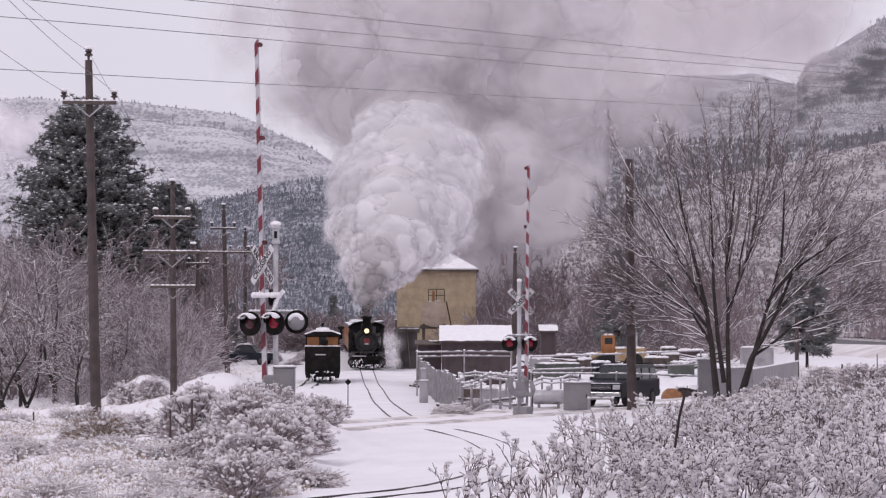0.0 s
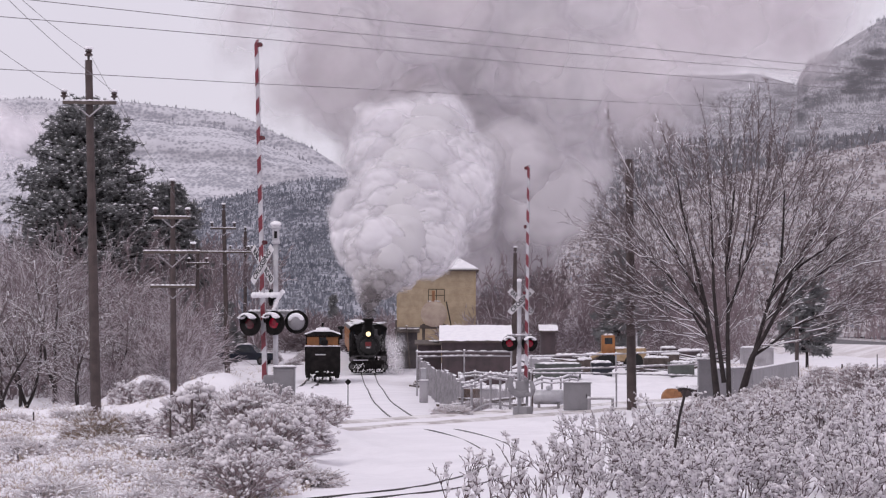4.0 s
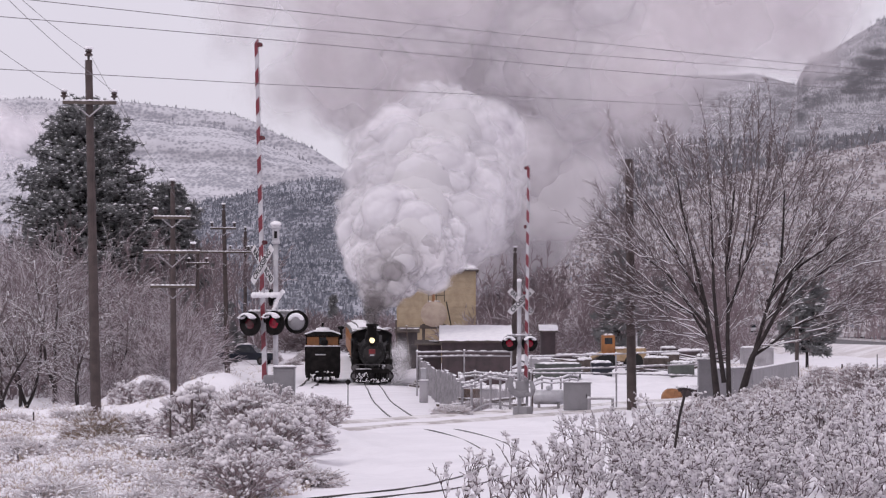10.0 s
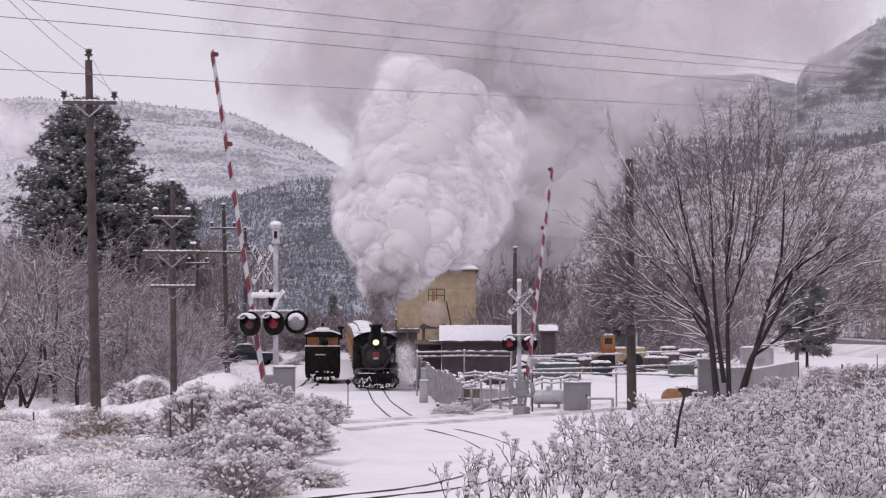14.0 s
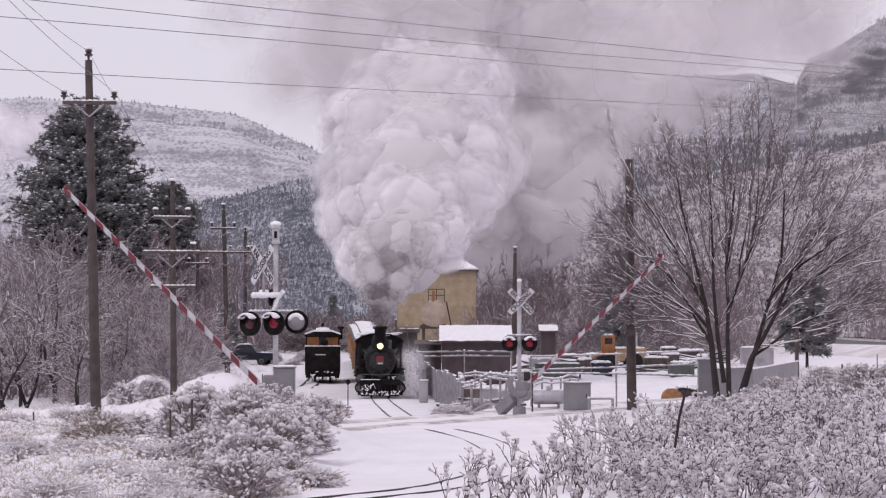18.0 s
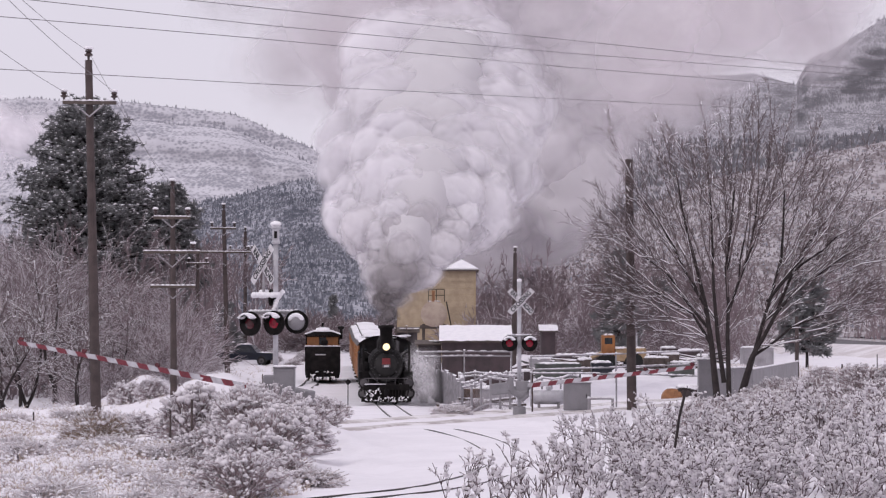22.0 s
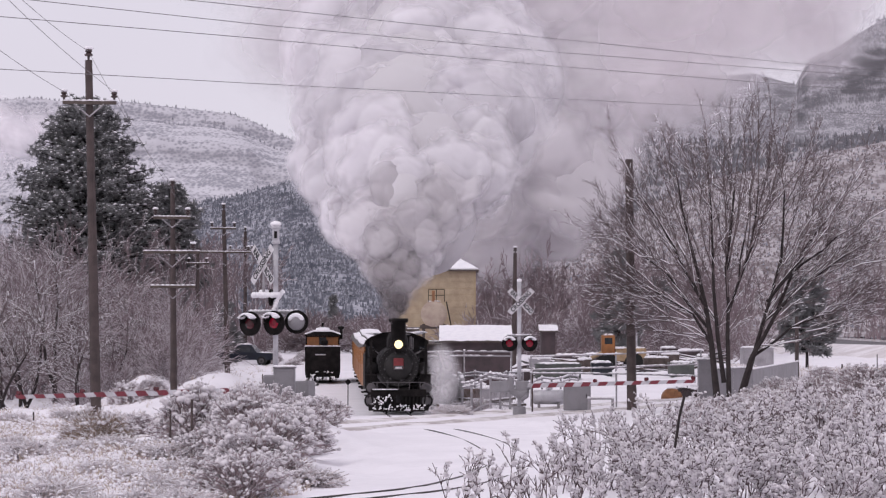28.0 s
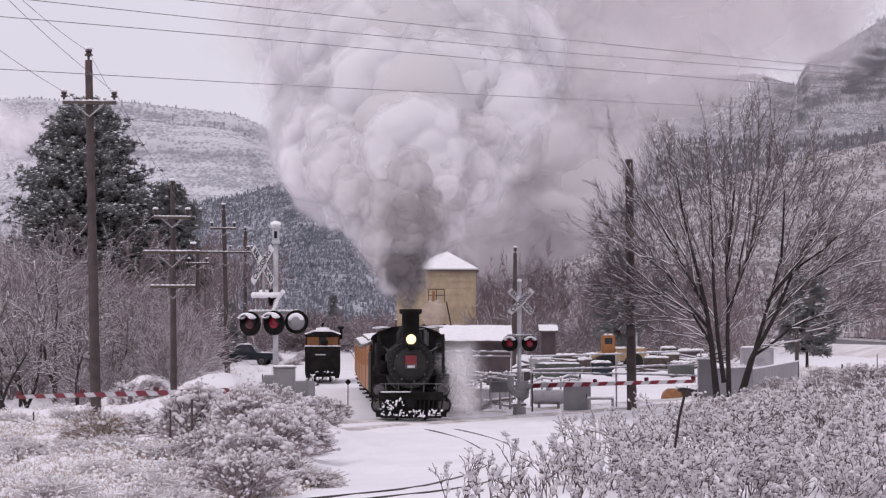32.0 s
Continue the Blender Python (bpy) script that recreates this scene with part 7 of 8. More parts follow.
def leaning_poles(x, y, n, seed):
    """Old poles leaning against the trackside shed."""
    rng = random.Random(seed)
    g = float(ground_z(x, y))
    for k in range(n):
        t = thing("leaning_pole", pose(x + rng.uniform(-0.7, 0.7), y, g), "old grey pole leaning on the trackside shed", "pole", group="leaning poles")
        lean, h = rng.uniform(-0.5, 0.5), rng.uniform(2.6, 3.9)
        bm = B()
        tube(bm, [(0, 0, 0), (lean * 0.5, 0.2, h * 0.5), (lean, 0.38, h)], rng.uniform(0.04, 0.07), 8)
        part("shaft", bm, M_TIMBER, t)
        bm = B()
        blob(bm, (lean, 0.36, h + 0.03), (0.09, 0.09, 0.05), 1, 0.1)
        part("snow_cap", bm, M_SNOWCAP, t)


leaning_poles(-2.9, 225.4, 3, 4)


def chain_fence(x0, y0, x1, y1, h, label):
    """Thin wire mesh of the pen, as crossed wires between two top rails."""
    t = thing("wire_mesh", pose(x0, y0, float(ground_z(x0, y0))), label, "fence", group="yard fences")
    dx, dy = x1 - x0, y1 - y0
    n = 26
    a, b = [], []
    for i in range(n):
        s = i / n
        for sh in (0.22, -0.22):
            e = min(1.0, max(0.0, s + sh))
            a.append((dx * s, dy * s, 0.12))
            b.append((dx * e, dy * e, 0.12 + (h - 0.12) * abs(e - s) / 0.22))
    v, f = sticks(a, b, 0.006, 0.006, 3)
    np_mesh("wire", v, f, M_GALV, t, stuff=True)




# ---- plants ----
_ico = {}


def ico(sub):
    if sub not in _ico:
        bm = B()
        bmesh.ops.create_icosphere(bm, subdivisions=sub, radius=1.0)
        _ico[sub] = (np.array([v.co[:] for v in bm.verts]), np.array([[v.index for v in f.verts] for f in bm.faces]))
        bm.free()
    return _ico[sub]


def blobs(c, s, sub, rng, rough=0.18):
    """Arrays of many small lumps at c with half sizes s."""
    v, f = ico(sub)
    c, s = np.asarray(c), np.asarray(s)
    k = 1 + rng.uniform(-rough, rough, (len(c), len(v), 1))
    vv = v[None] * k * s[:, None, :] + c[:, None, :]
    ff = f[None] + (np.arange(len(c)) * len(v))[:, None, None]
    return vv.reshape(-1, 3), ff.reshape(-1, 3)


def sticks(a, b, r0, r1, n=3):
    """Arrays of many thin tapered rods, quads."""
    a, b = np.asarray(a, float), np.asarray(b, float)
    r0, r1 = np.broadcast_to(r0, len(a)), np.broadcast_to(r1, len(a))
    d = b - a
    d /= np.linalg.norm(d, axis=1, keepdims=True) + 1e-9
    ref = np.where(np.abs(d[:, 2:3]) > 0.9, [[1.0, 0, 0]], [[0, 0, 1.0]])
    u = np.cross(d, ref)
    u /= np.linalg.norm(u, axis=1, keepdims=True) + 1e-9
    w = np.cross(d, u)
    t = np.arange(n) * math.tau / n
    ring = u[:, None] * np.cos(t)[None, :, None] + w[:, None] * np.sin(t)[None, :, None]
    v = np.concatenate([a[:, None] + ring * r0[:, None, None], b[:, None] + ring * r1[:, None, None]], 1)
    i = np.arange(n)
    q = np.stack([i, (i + 1) % n, (i + 1) % n + n, i + n], -1)
    f = q[None] + (np.arange(len(a)) * 2 * n)[:, None, None]
    return v.reshape(-1, 3), f.reshape(-1, 4)


def branch_out(rng, p, d, length, r, depth, segs, spread, up, kids, shrink=0.62, wob=0.12, lean=False):
    """A limb of several bends that carries side limbs; adds rows (a, b, r0, r1, depth)."""
    n = (4 if depth > 1 else 2 if depth else 1) if lean else (5 if depth > 1 else 3)
    p, d = np.array(p, float), np.array(d, float)
    d /= np.linalg.norm(d)
    for i in range(n):
        d = d + rng.normal(0, wob, 3) + np.array([0, 0, up])
        d /= np.linalg.norm(d)
        q = p + d * length / n
        ra, rb = r * (1 - 0.75 * i / n), r * (1 - 0.75 * (i + 1) / n)
        segs.append((p, q, ra, rb, depth))
        if depth > 0 and (i >= 1 or depth < 2):
            for _ in range(kids if depth > 1 else kids + 1):
                if rng.random() < 0.8:
                    s = rng.normal(0, 1, 3)
                    s -= d * (s @ d)
                    s /= np.linalg.norm(s) + 1e-9
                    nd = d * math.cos(spread) + s * math.sin(spread) * rng.uniform(0.7, 1.3)
                    branch_out(rng, p + (q - p) * rng.random(), nd, length * shrink * rng.uniform(0.6, 1.1) * (1 - 0.4 * i / n), rb * 0.6, depth - 1, segs, spread, up, kids, shrink, wob, lean)
        p = q


def seg_arrays(segs):
    a = np.array([s[0] for s in segs])
    b = np.array([s[1] for s in segs])
    return a, b, np.array([s[2] for s in segs]), np.array([s[3] for s in segs])


def bare_tree(name, x, y, segs, label, rmin, snow_r=0.75, group="", big=0.05, snow_share=0.8, thin_snow=0.4):
    g = float(ground_z(x, y)) - 0.1
    t = thing(name, pose(x, y, g), label, "tree", group)
    a, b, r0, r1 = seg_arrays(segs)
    r0, r1 = np.maximum(r0, rmin), np.maximum(r1, rmin * 0.8)
    thick = r0 > big
    np_mesh("trunk", *sticks(a[thick], b[thick], r0[thick], r1[thick], 8), M_BARK, t, smooth=True)
    np_mesh("twig_mass", *sticks(a[~thick], b[~thick], r0[~thick], r1[~thick], 3), M_TWIG, t, stuff=True)
    d = b - a
    flat = np.abs(d[:, 2]) / (np.linalg.norm(d, axis=1) + 1e-9)
    rng = np.random.default_rng(3)
    ok = (flat < np.where(r0 > 0.05, 0.6, 0.9)) & (rng.random(len(a)) < np.where(r0 > rmin * 1.6, snow_share, snow_share * thin_snow))
    off = np.zeros((ok.sum(), 3))
    off[:, 2] = r0[ok] * 0.7 + 0.008
    np_mesh("branch_snow", *sticks(a[ok] + off, b[ok] + off, r0[ok] * snow_r + 0.006, r1[ok] * snow_r + 0.006, 4), M_SNOWCAP, t, "snow lining the upper sides of the branches", stuff=True)
    return t


def limb(rng, p, d, length, r, level, segs, lift=0.06):
    """A slender limb that bends upward and carries finer limbs and twigs."""
    n = (5, 4, 3, 2)[level]
    p, d = np.array(p, float), np.array(d, float)
    d /= np.linalg.norm(d)
    for i in range(n):
        d = d + rng.normal(0, 0.07 + 0.02 * level, 3) + np.array([0, 0, lift])
        d /= np.linalg.norm(d)
        q = p + d * length / n
        segs.append((p, q, r * (1 - 0.7 * i / n), r * (1 - 0.7 * (i + 1) / n), 3 - level))
        if level < 3:
            for _ in range((3, 2, 2)[level]):
                if rng.random() < 0.75:
                    s = rng.normal(0, 1, 3) * [1.0, 0.8, 1.0]
                    s -= d * (s @ d)
                    s /= np.linalg.norm(s) + 1e-9
                    a = rng.uniform(0.3, 0.75)
                    e = d * math.cos(a) + s * math.sin(a)
                    ln = length * rng.uniform(0.3, 0.62) * (1 - 0.35 * i / n)
                    limb(rng, p + (q - p) * rng.random(), e, max(ln, 0.16), max(r * 0.45 * (1 - 0.4 * i / n), 0.006), level + 1, segs, lift)
        p = q


def cottonwood():
    """The wide many-stemmed bare tree beside the yard: stems as (x, height) bends, base thickness."""
    rng = np.random.default_rng(8)
    segs = []
    stems = ((0.14, 0.1, ((-0.3, 0), (-0.6, 3.0), (-1.1, 5.7), (-1.75, 8.4), (-2.3, 10.6))),
             (0.10, 0.2, ((0.1, 0), (0.05, 3.2), (0.0, 5.9), (0.35, 9.0), (0.8, 11.4))),
             (0.12, -0.2, ((0.3, 0), (1.0, 2.4), (2.0, 4.2), (3.4, 5.5), (6.1, 7.2))),
             (0.095, 0.3, ((0.5, 0.3), (1.3, 3.2), (2.2, 6.3), (2.35, 9.0), (1.8, 12.0))),
             (0.085, -0.3, ((-0.1, 1.4), (-0.5, 5.0), (-0.6, 8.1), (-0.8, 11.2))),
             (0.055, 0.2, ((-0.5, 2.7), (-1.3, 4.1), (-2.8, 5.0), (-4.4, 6.0))),
             (0.055, -0.4, ((-0.9, 4.5), (-2.1, 6.8), (-3.4, 8.8), (-4.3, 10.6))),
             (0.05, 0.4, ((-0.75, 3.6), (-2.3, 5.7), (-3.9, 7.0), (-5.4, 7.3))),
             (0.06, 0.3, ((2.0, 4.2), (3.2, 6.8), (4.8, 9.0), (5.5, 10.2))),
             (0.05, -0.3, ((1.6, 4.6), (3.0, 6.1), (4.4, 7.2), (6.6, 8.4))),
             (0.05, 0.5, ((0.05, 4.0), (0.9, 6.4), (1.3, 9.0), (1.35, 11.6))),
             (0.05, 0.1, ((1.0, 2.4), (2.6, 3.6), (4.2, 4.2), (5.6, 5.2))))
    for r, dy, bends in stems:
        pts = [np.array((x, dy * (0.2 + 0.25 * k) + rng.normal(0, 0.08), z)) for k, (x, z) in enumerate(bends)]
        total = 0.0
        way = sum(float(np.linalg.norm(b - a)) for a, b in zip(pts, pts[1:]))
        for a, b in zip(pts, pts[1:]):
            ln = float(np.linalg.norm(b - a))
            m = (a + b) / 2 + rng.normal(0, 0.05, 3)
            for p, q in ((a, m), (m, b)):
                s0, s1 = total / way, (total + ln / 2) / way
                segs.append((p, q, r * (1 - s0) ** 1.2 + 0.014, r * (1 - s1) ** 1.2 + 0.014, 9))
                d = (q - p) / np.linalg.norm(q - p)
                for _ in range(int(0.8 * ln + rng.random())):
                    if p[2] < 2.2:
                        continue
                    s = rng.normal(0, 1, 3) * [1.0, 1.0, 0.7]
                    s -= d * (s @ d)
                    s /= np.linalg.norm(s) + 1e-9
                    a0 = rng.uniform(0.3, 0.7)
                    limb(rng, p + (q - p) * rng.random(), d * math.cos(a0) + s * math.sin(a0), rng.uniform(0.8, 2.0) * (1 - 0.4 * s0), max(0.3 * r * (1 - 0.7 * s0), 0.012), 1, segs, 0.04)
                total += ln / 2
        limb(rng, pts[-1], pts[-1] - pts[-2] + np.array([0, 0, 0.6]), 1.5, max(0.2 * r, 0.012), 1, segs)
    # long limbs that leave the stems low down and fan out to the edge of the crown
    stem_a = np.array([q[0] for q in segs if q[4] == 9])
    stem_b = np.array([q[1] for q in segs if q[4] == 9])
    fan = ((-1.3, -1.0, -0.6, -0.2, 0.15, 0.45, 0.8, 1.1, 1.3), (5.4, 6.6, 9.0, 9.7, 10.5, 9.5, 8.2, 7.6, 6.6))
    for i in range(96):
        th = -1.3 + 2.6 * (i + rng.random()) / 96
        reach = float(np.interp(th, *fan)) * rng.uniform(0.78, 1.0)
        out = np.array([math.sin(th), rng.normal(0, 0.22), math.cos(th)])
        tip = np.array([0.2, 0, 2.5]) + out * reach
        near = np.array([0.2, 0, 2.5]) + out * reach * rng.uniform(0.18, 0.7)
        k = np.clip(((near - stem_a) * (stem_b - stem_a)).sum(1) / ((stem_b - stem_a) ** 2).sum(1), 0, 1)
        on = stem_a + (stem_b - stem_a) * k[:, None]
        p0 = on[np.argmin(np.linalg.norm(on - near, axis=1))]
        mid = (p0 + tip) / 2 + np.array([0.1 * (tip - p0)[0], rng.normal(0, 0.15), -0.06 * abs((tip - p0)[0])]) + rng.normal(0, 0.12, 3)
        way = [p0 * (1 - s) ** 2 + mid * 2 * s * (1 - s) + tip * s * s + rng.normal(0, 0.05, 3) * (0 < s < 1) for s in np.linspace(0, 1, 10)]
        r = 0.008 + 0.0042 * float(np.linalg.norm(tip - p0))
        for j, (p, q) in enumerate(zip(way, way[1:])):
            segs.append((p, q, r * (1 - 0.085 * j), r * (1 - 0.085 * (j + 1)), 5))
            d = (q - p) / np.linalg.norm(q - p)
            for _ in range(0 if j < 2 else 3 if j < 4 else 4):
                s = rng.normal(0, 1, 3)
                s -= d * (s @ d)
                s /= np.linalg.norm(s) + 1e-9
                a0 = rng.uniform(0.3, 0.6)
                limb(rng, p + (q - p) * rng.random(), d * math.cos(a0) + s * math.sin(a0), rng.uniform(0.5, 1.5) * (1 - 0.05 * j), 0.009, 2, segs, 0.05)
    return bare_tree("bare_tree", 11.18, 116, segs, "large bare many-stemmed tree with snow-lined branches", 0.0058, snow_r=0.75, big=0.034, snow_share=0.62, thin_snow=0.16)


cottonwood()


def woods_template(seed, h, depth=3, kids=2, stems=1, spread=0.5, wob=0.10):
    rng = np.random.default_rng(seed)
    segs = []
    for k in range(stems):
        d = (rng.normal(0, 0.12 * (1 + stems * 0.5)), rng.normal(0, 0.12 * (1 + stems * 0.5)), 1)
        branch_out(rng, (rng.normal(0, 0.15 * stems), rng.normal(0, 0.15 * stems), 0), d, h * 0.72, h * 0.010, depth, segs, spread, 0.03, kids, 0.52, wob, True)
    return segs


def spreading_tree(seed, h):
    """A bare riverside tree: two or three stems with wide, frosted limbs."""
    rng = np.random.default_rng(seed)
    segs = []
    for k in range(rng.integers(2, 4)):
        d = np.array([rng.normal(0, 0.28), rng.normal(0, 0.25), 1.0])
        p = np.array([rng.normal(0, 0.2), rng.normal(0, 0.2), 0.0])
        top = h * rng.uniform(0.6, 0.95)
        for i in range(7):
            d = d + rng.normal(0, 0.12, 3) * [1, 1, 0.3]
            d /= np.linalg.norm(d)
            q = p + d * top / 7
            r = h * 0.014
            segs.append((p, q, r * (1 - 0.12 * i), r * (1 - 0.12 * (i + 1)), 9))
            for _ in range(3 if i > 0 else 0):
                s = rng.normal(0, 1, 3) * [1, 1, 0.4]
                s -= d * (s @ d)
                s /= np.linalg.norm(s) + 1e-9
                a = rng.uniform(0.6, 1.15)
                limb(rng, p + (q - p) * rng.random(), d * math.cos(a) + s * math.sin(a), h * rng.uniform(0.16, 0.42) * (1 - 0.07 * i), 0.3 * r, 1, segs, 0.02)
            p = q
    return segs


# separate trees along the river side
for _k, (_u, _y, _h) in enumerate(((-0.142, 172, 8.5), (-0.125, 160, 6.5), (-0.1315, 176, 9.5), (-0.149, 168, 7.5), (-0.112, 190, 7.0), (-0.103, 205, 6.5), (-0.137, 195, 10.5), (-0.085, 220, 8.0), (-0.117, 178, 6.5), (-0.095, 200, 6.0), (-0.155, 180, 9.0), (-0.121, 200, 9.0), (-0.108, 215, 8.5))):
    bare_tree("bare_tree", _u * _y, _y, spreading_tree(40 + _k, _h), "bare grey-brown riverside tree dusted with snow", 0.010, snow_r=0.6, group="riverside trees", big=0.05, snow_share=0.6, thin_snow=0.5)


def thicket_template(seed):
    """A wide shrub of arching shoots, ten metres high before it is scaled."""
    rng = np.random.default_rng(seed)
    segs = []
    for k in range(9):
        th, lean = rng.uniform(0, math.tau), rng.uniform(0.15, 1.5)
        branch_out(rng, (rng.normal(0, 0.6), rng.normal(0, 0.6), 0), (lean * math.cos(th), lean * math.sin(th), 1), rng.uniform(6.5, 10.0), 0.07, 2, segs, 0.55, 0.0, 3, 0.6, 0.13, True)
    return segs


def far_woods(name, spots, label, seed, rmin=0.02, material=M_WOODS, snowy=0.18, spread=0.5, wob=0.12, thicket=False):
    """A wood of bare trees, all in one mesh."""
    temps = []
    for k in range(5):
        a, b, r0, r1 = seg_arrays(thicket_template(seed + k) if thicket else woods_template(seed + k, 10.0, 3, 2, 1 + k % 2, spread, wob))
        temps.append((a, b, np.maximum(r0, 0), r1))
    rng = np.random.default_rng(seed)
    va, vb, ra, rb = [], [], [], []
    for x, y, h in spots:
        a, b, r0, r1 = temps[rng.integers(len(temps))]
        s = h / 10.0
        c, sn = math.cos(rng.uniform(0, 6.28)), 0
        th = rng.uniform(0, 6.28)
        R = np.array([[math.cos(th), -math.sin(th), 0], [math.sin(th), math.cos(th), 0], [0, 0, 1]]) * s
        o = np.array([x, y, float(ground_z(x, min(y, 500))) - 0.2])
        va.append(a @ R.T + o)
        vb.append(b @ R.T + o)
        ra.append(np.maximum(r0 * s, rmin))
        rb.append(np.maximum(r1 * s, rmin * 0.8))
    va, vb, ra, rb = (np.concatenate(q) for q in (va, vb, ra, rb))
    level = np.abs(vb - va)[:, 2] / (np.linalg.norm(vb - va, axis=1) + 1e-9)
    pick = (rng.random(len(va)) < np.where(level < 0.7, snowy * 1.6, snowy * 0.6)).astype(np.int32)
    v, f = sticks(va, vb, ra, rb, 3)
    return tagged(np_mesh(name, v, f, [material, M_WOODSNOW], midx=np.repeat(pick, 3)), label, "woods", kind="stuff")


_r = random.Random(31)
_left = [((_r.uniform(-260, 480) - 784) * y / 5200, y, _r.uniform(10, 15)) for y in (_r.uniform(232, 330) for _ in range(150))]
_right = [((_r.uniform(800, 1800) - 784) * y / 5200, y, _r.uniform(8.0, 12.5)) for y in (_r.uniform(255, 370) for _ in range(340))]
_right = [q for q in _right if q[0] * 5200 / q[1] < 540 or q[0] > 56]
_right += [(_r.uniform(51, 64), y, _r.uniform(9.5, 13)) for y in (_r.uniform(330, 475) for _ in range(46))]
_mid = [((_r.uniform(440, 690) - 784) * y / 5200, y, _r.uniform(2.2, 4.2)) for y in (_r.uniform(300, 420) for _ in range(150))]
far_woods("far_woods", _left, "dense grey-brown bare woods along the river", 60, 0.026)
far_woods("far_woods", _right, "dense brown bare woods at the foot of the slope", 70, 0.028, snowy=0.10)
far_woods("far_woods", _mid, "low bare woods beyond the track", 80, 0.03, thicket=True)
_front = [((_r.uniform(-60, 140) - 784) * y / 5200, y, _r.uniform(7.5, 10.5)) for y in (_r.uniform(178, 236) for _ in range(20))]
_front += [((_r.uniform(120, 345) - 784) * y / 5200, y, _r.uniform(4.5, 7.0)) for y in (_r.uniform(185, 236) for _ in range(30))]
far_woods("far_woods", _front, "frosted grey-brown bare trees by the river", 64, 0.0135, snowy=0.38, thicket=True)
_under = [((_r.uniform(-80, 320) - 784) * y / 5200, y, _r.uniform(2.5, 5.5)) for y in (_r.uniform(188, 240) for _ in range(130))]
far_woods("undergrowth", _under, "tangled bare undergrowth dusted with snow", 90, 0.0135, snowy=0.4, thicket=True)
_low = [((_r.uniform(110, 320) - 784) * y / 5200, y, _r.uniform(1.2, 2.6)) for y in (_r.uniform(162, 205) for _ in range(110))]
far_woods("undergrowth", _low, "low frosted undergrowth by the river", 92, 0.010, snowy=0.42, thicket=True)
_under2 = [((_r.uniform(820, 1700) - 784) * y / 5200, y, _r.uniform(2.5, 5.0)) for y in (_r.uniform(232, 300) for _ in range(130))]
_under2 = [q for q in _under2 if q[0] * 5200 / q[1] < 540]
far_woods("undergrowth", _under2, "tangled brown undergrowth below the slope", 95, 0.02, snowy=0.2, thicket=True)


def conifer(x, y, h, w, clumps, label, seed, base=0.25, needle=0.42, snow=0.45, round_top=0.55):
    """A pine: tapered trunk, limbs, tufts of needles and snow on the tufts."""
    rng = np.random.default_rng(seed)
    g = float(ground_z(x, y)) - 0.1
    t = thing("pine_tree", pose(x, y, g), label, "tree", "conifers")
    a = np.array([[0, 0, h * k / 10] for k in range(10)], float)
    b = np.array([[0, 0, h * (k + 1) / 10] for k in range(10)], float)
    rr = np.linspace(h * 0.018, 0.03, 11)
    np_mesh("trunk", *sticks(a, b, rr[:-1], rr[1:], 9), M_BARK, t, smooth=True)
    la, lb, lr, cc = [], [], [], []
    limbs = max(14, clumps // 16)
    for i in range(limbs):
        s = base + (0.97 - base) * (i + rng.random()) / limbs
        rad = w * ((1 - s) / (1 - base)) ** round_top * min(1.0, 0.55 + 2.2 * (s - base)) * rng.uniform(0.7, 1.12)
        th = i * 2.4 + rng.normal(0, 0.3)
        p0 = np.array([0, 0, h * s])
        p1 = np.array([rad * math.cos(th), rad * math.sin(th), h * s + rad * rng.uniform(-0.05, 0.3)])
        la.append(p0)
        lb.append(p1)
        lr.append(0.03 + 0.02 * rad)
        for k in range(16):
            f = rng.uniform(0.35, 1.05)
            cc.append(p0 + (p1 - p0) * f + rng.normal(0, 0.10 * w ** 0.5 + 0.05, 3) * [1.0, 1.0, 0.7])
    np_mesh("limb_whorl", *sticks(la, lb, np.array(lr), 0.02, 5), M_BARK, t, stuff=True)
    cc = np.array(cc)
    m = 15
    d = rng.normal(0, 1, (len(cc), m, 3))
    d[..., 2] = d[..., 2] * 0.7 + 0.25
    d /= np.linalg.norm(d, axis=2, keepdims=True)
    ln = needle * rng.uniform(0.6, 1.2, (len(cc), m, 1))
    c0 = np.repeat(cc[:, None], m, 1)
    np_mesh("crown", *sticks(c0.reshape(-1, 3), (c0 + d * ln).reshape(-1, 3), needle * 0.15, needle * 0.05, 3), M_NEEDLE, t, stuff=True)
    ok = rng.random(len(cc)) < snow
    n = ok.sum()
    sz = needle * rng.uniform(0.14, 0.5, (n, 1)) * np.array([[1.0, 1.0, 0.35]]) * rng.uniform(0.6, 1.5, (n, 3))
    np_mesh("crown_snow", *blobs(cc[ok] + [0, 0, needle * 0.42], sz, 1, rng, 0.25), M_SNOWCAP, t, "snow lying on the needle tufts", smooth=True, stuff=True)
    return t


conifer(-29.871, 245, 22.4, 8.2, 6600, "tall dark ponderosa pine dusted with snow", 1, base=0.30, needle=0.34, snow=0.85, round_top=0.62)
conifer(-23.269, 250, 15.4, 4.2, 1900, "slender dark pine dusted with snow", 2, base=0.2, needle=0.5, snow=0.45, round_top=0.5)
conifer(-26.677, 255, 14.6, 4.0, 1400, "dark pine behind the taller one", 3, base=0.15, needle=0.5, snow=0.4)
conifer(13.457, 225, 8.3, 2.4, 800, "dark broad spruce behind the yard", 4, base=0.06, needle=0.42, snow=0.4, round_top=0.75)
conifer(26.627, 215, 7.0, 2.6, 800, "dark spreading pine near the highway", 5, base=0.22, needle=0.45, snow=0.45)
conifer(19.05, 260, 7.5, 2.0, 400, "small dark spruce at the wood's edge", 6, base=0.08, needle=0.42, snow=0.4, round_top=0.8)
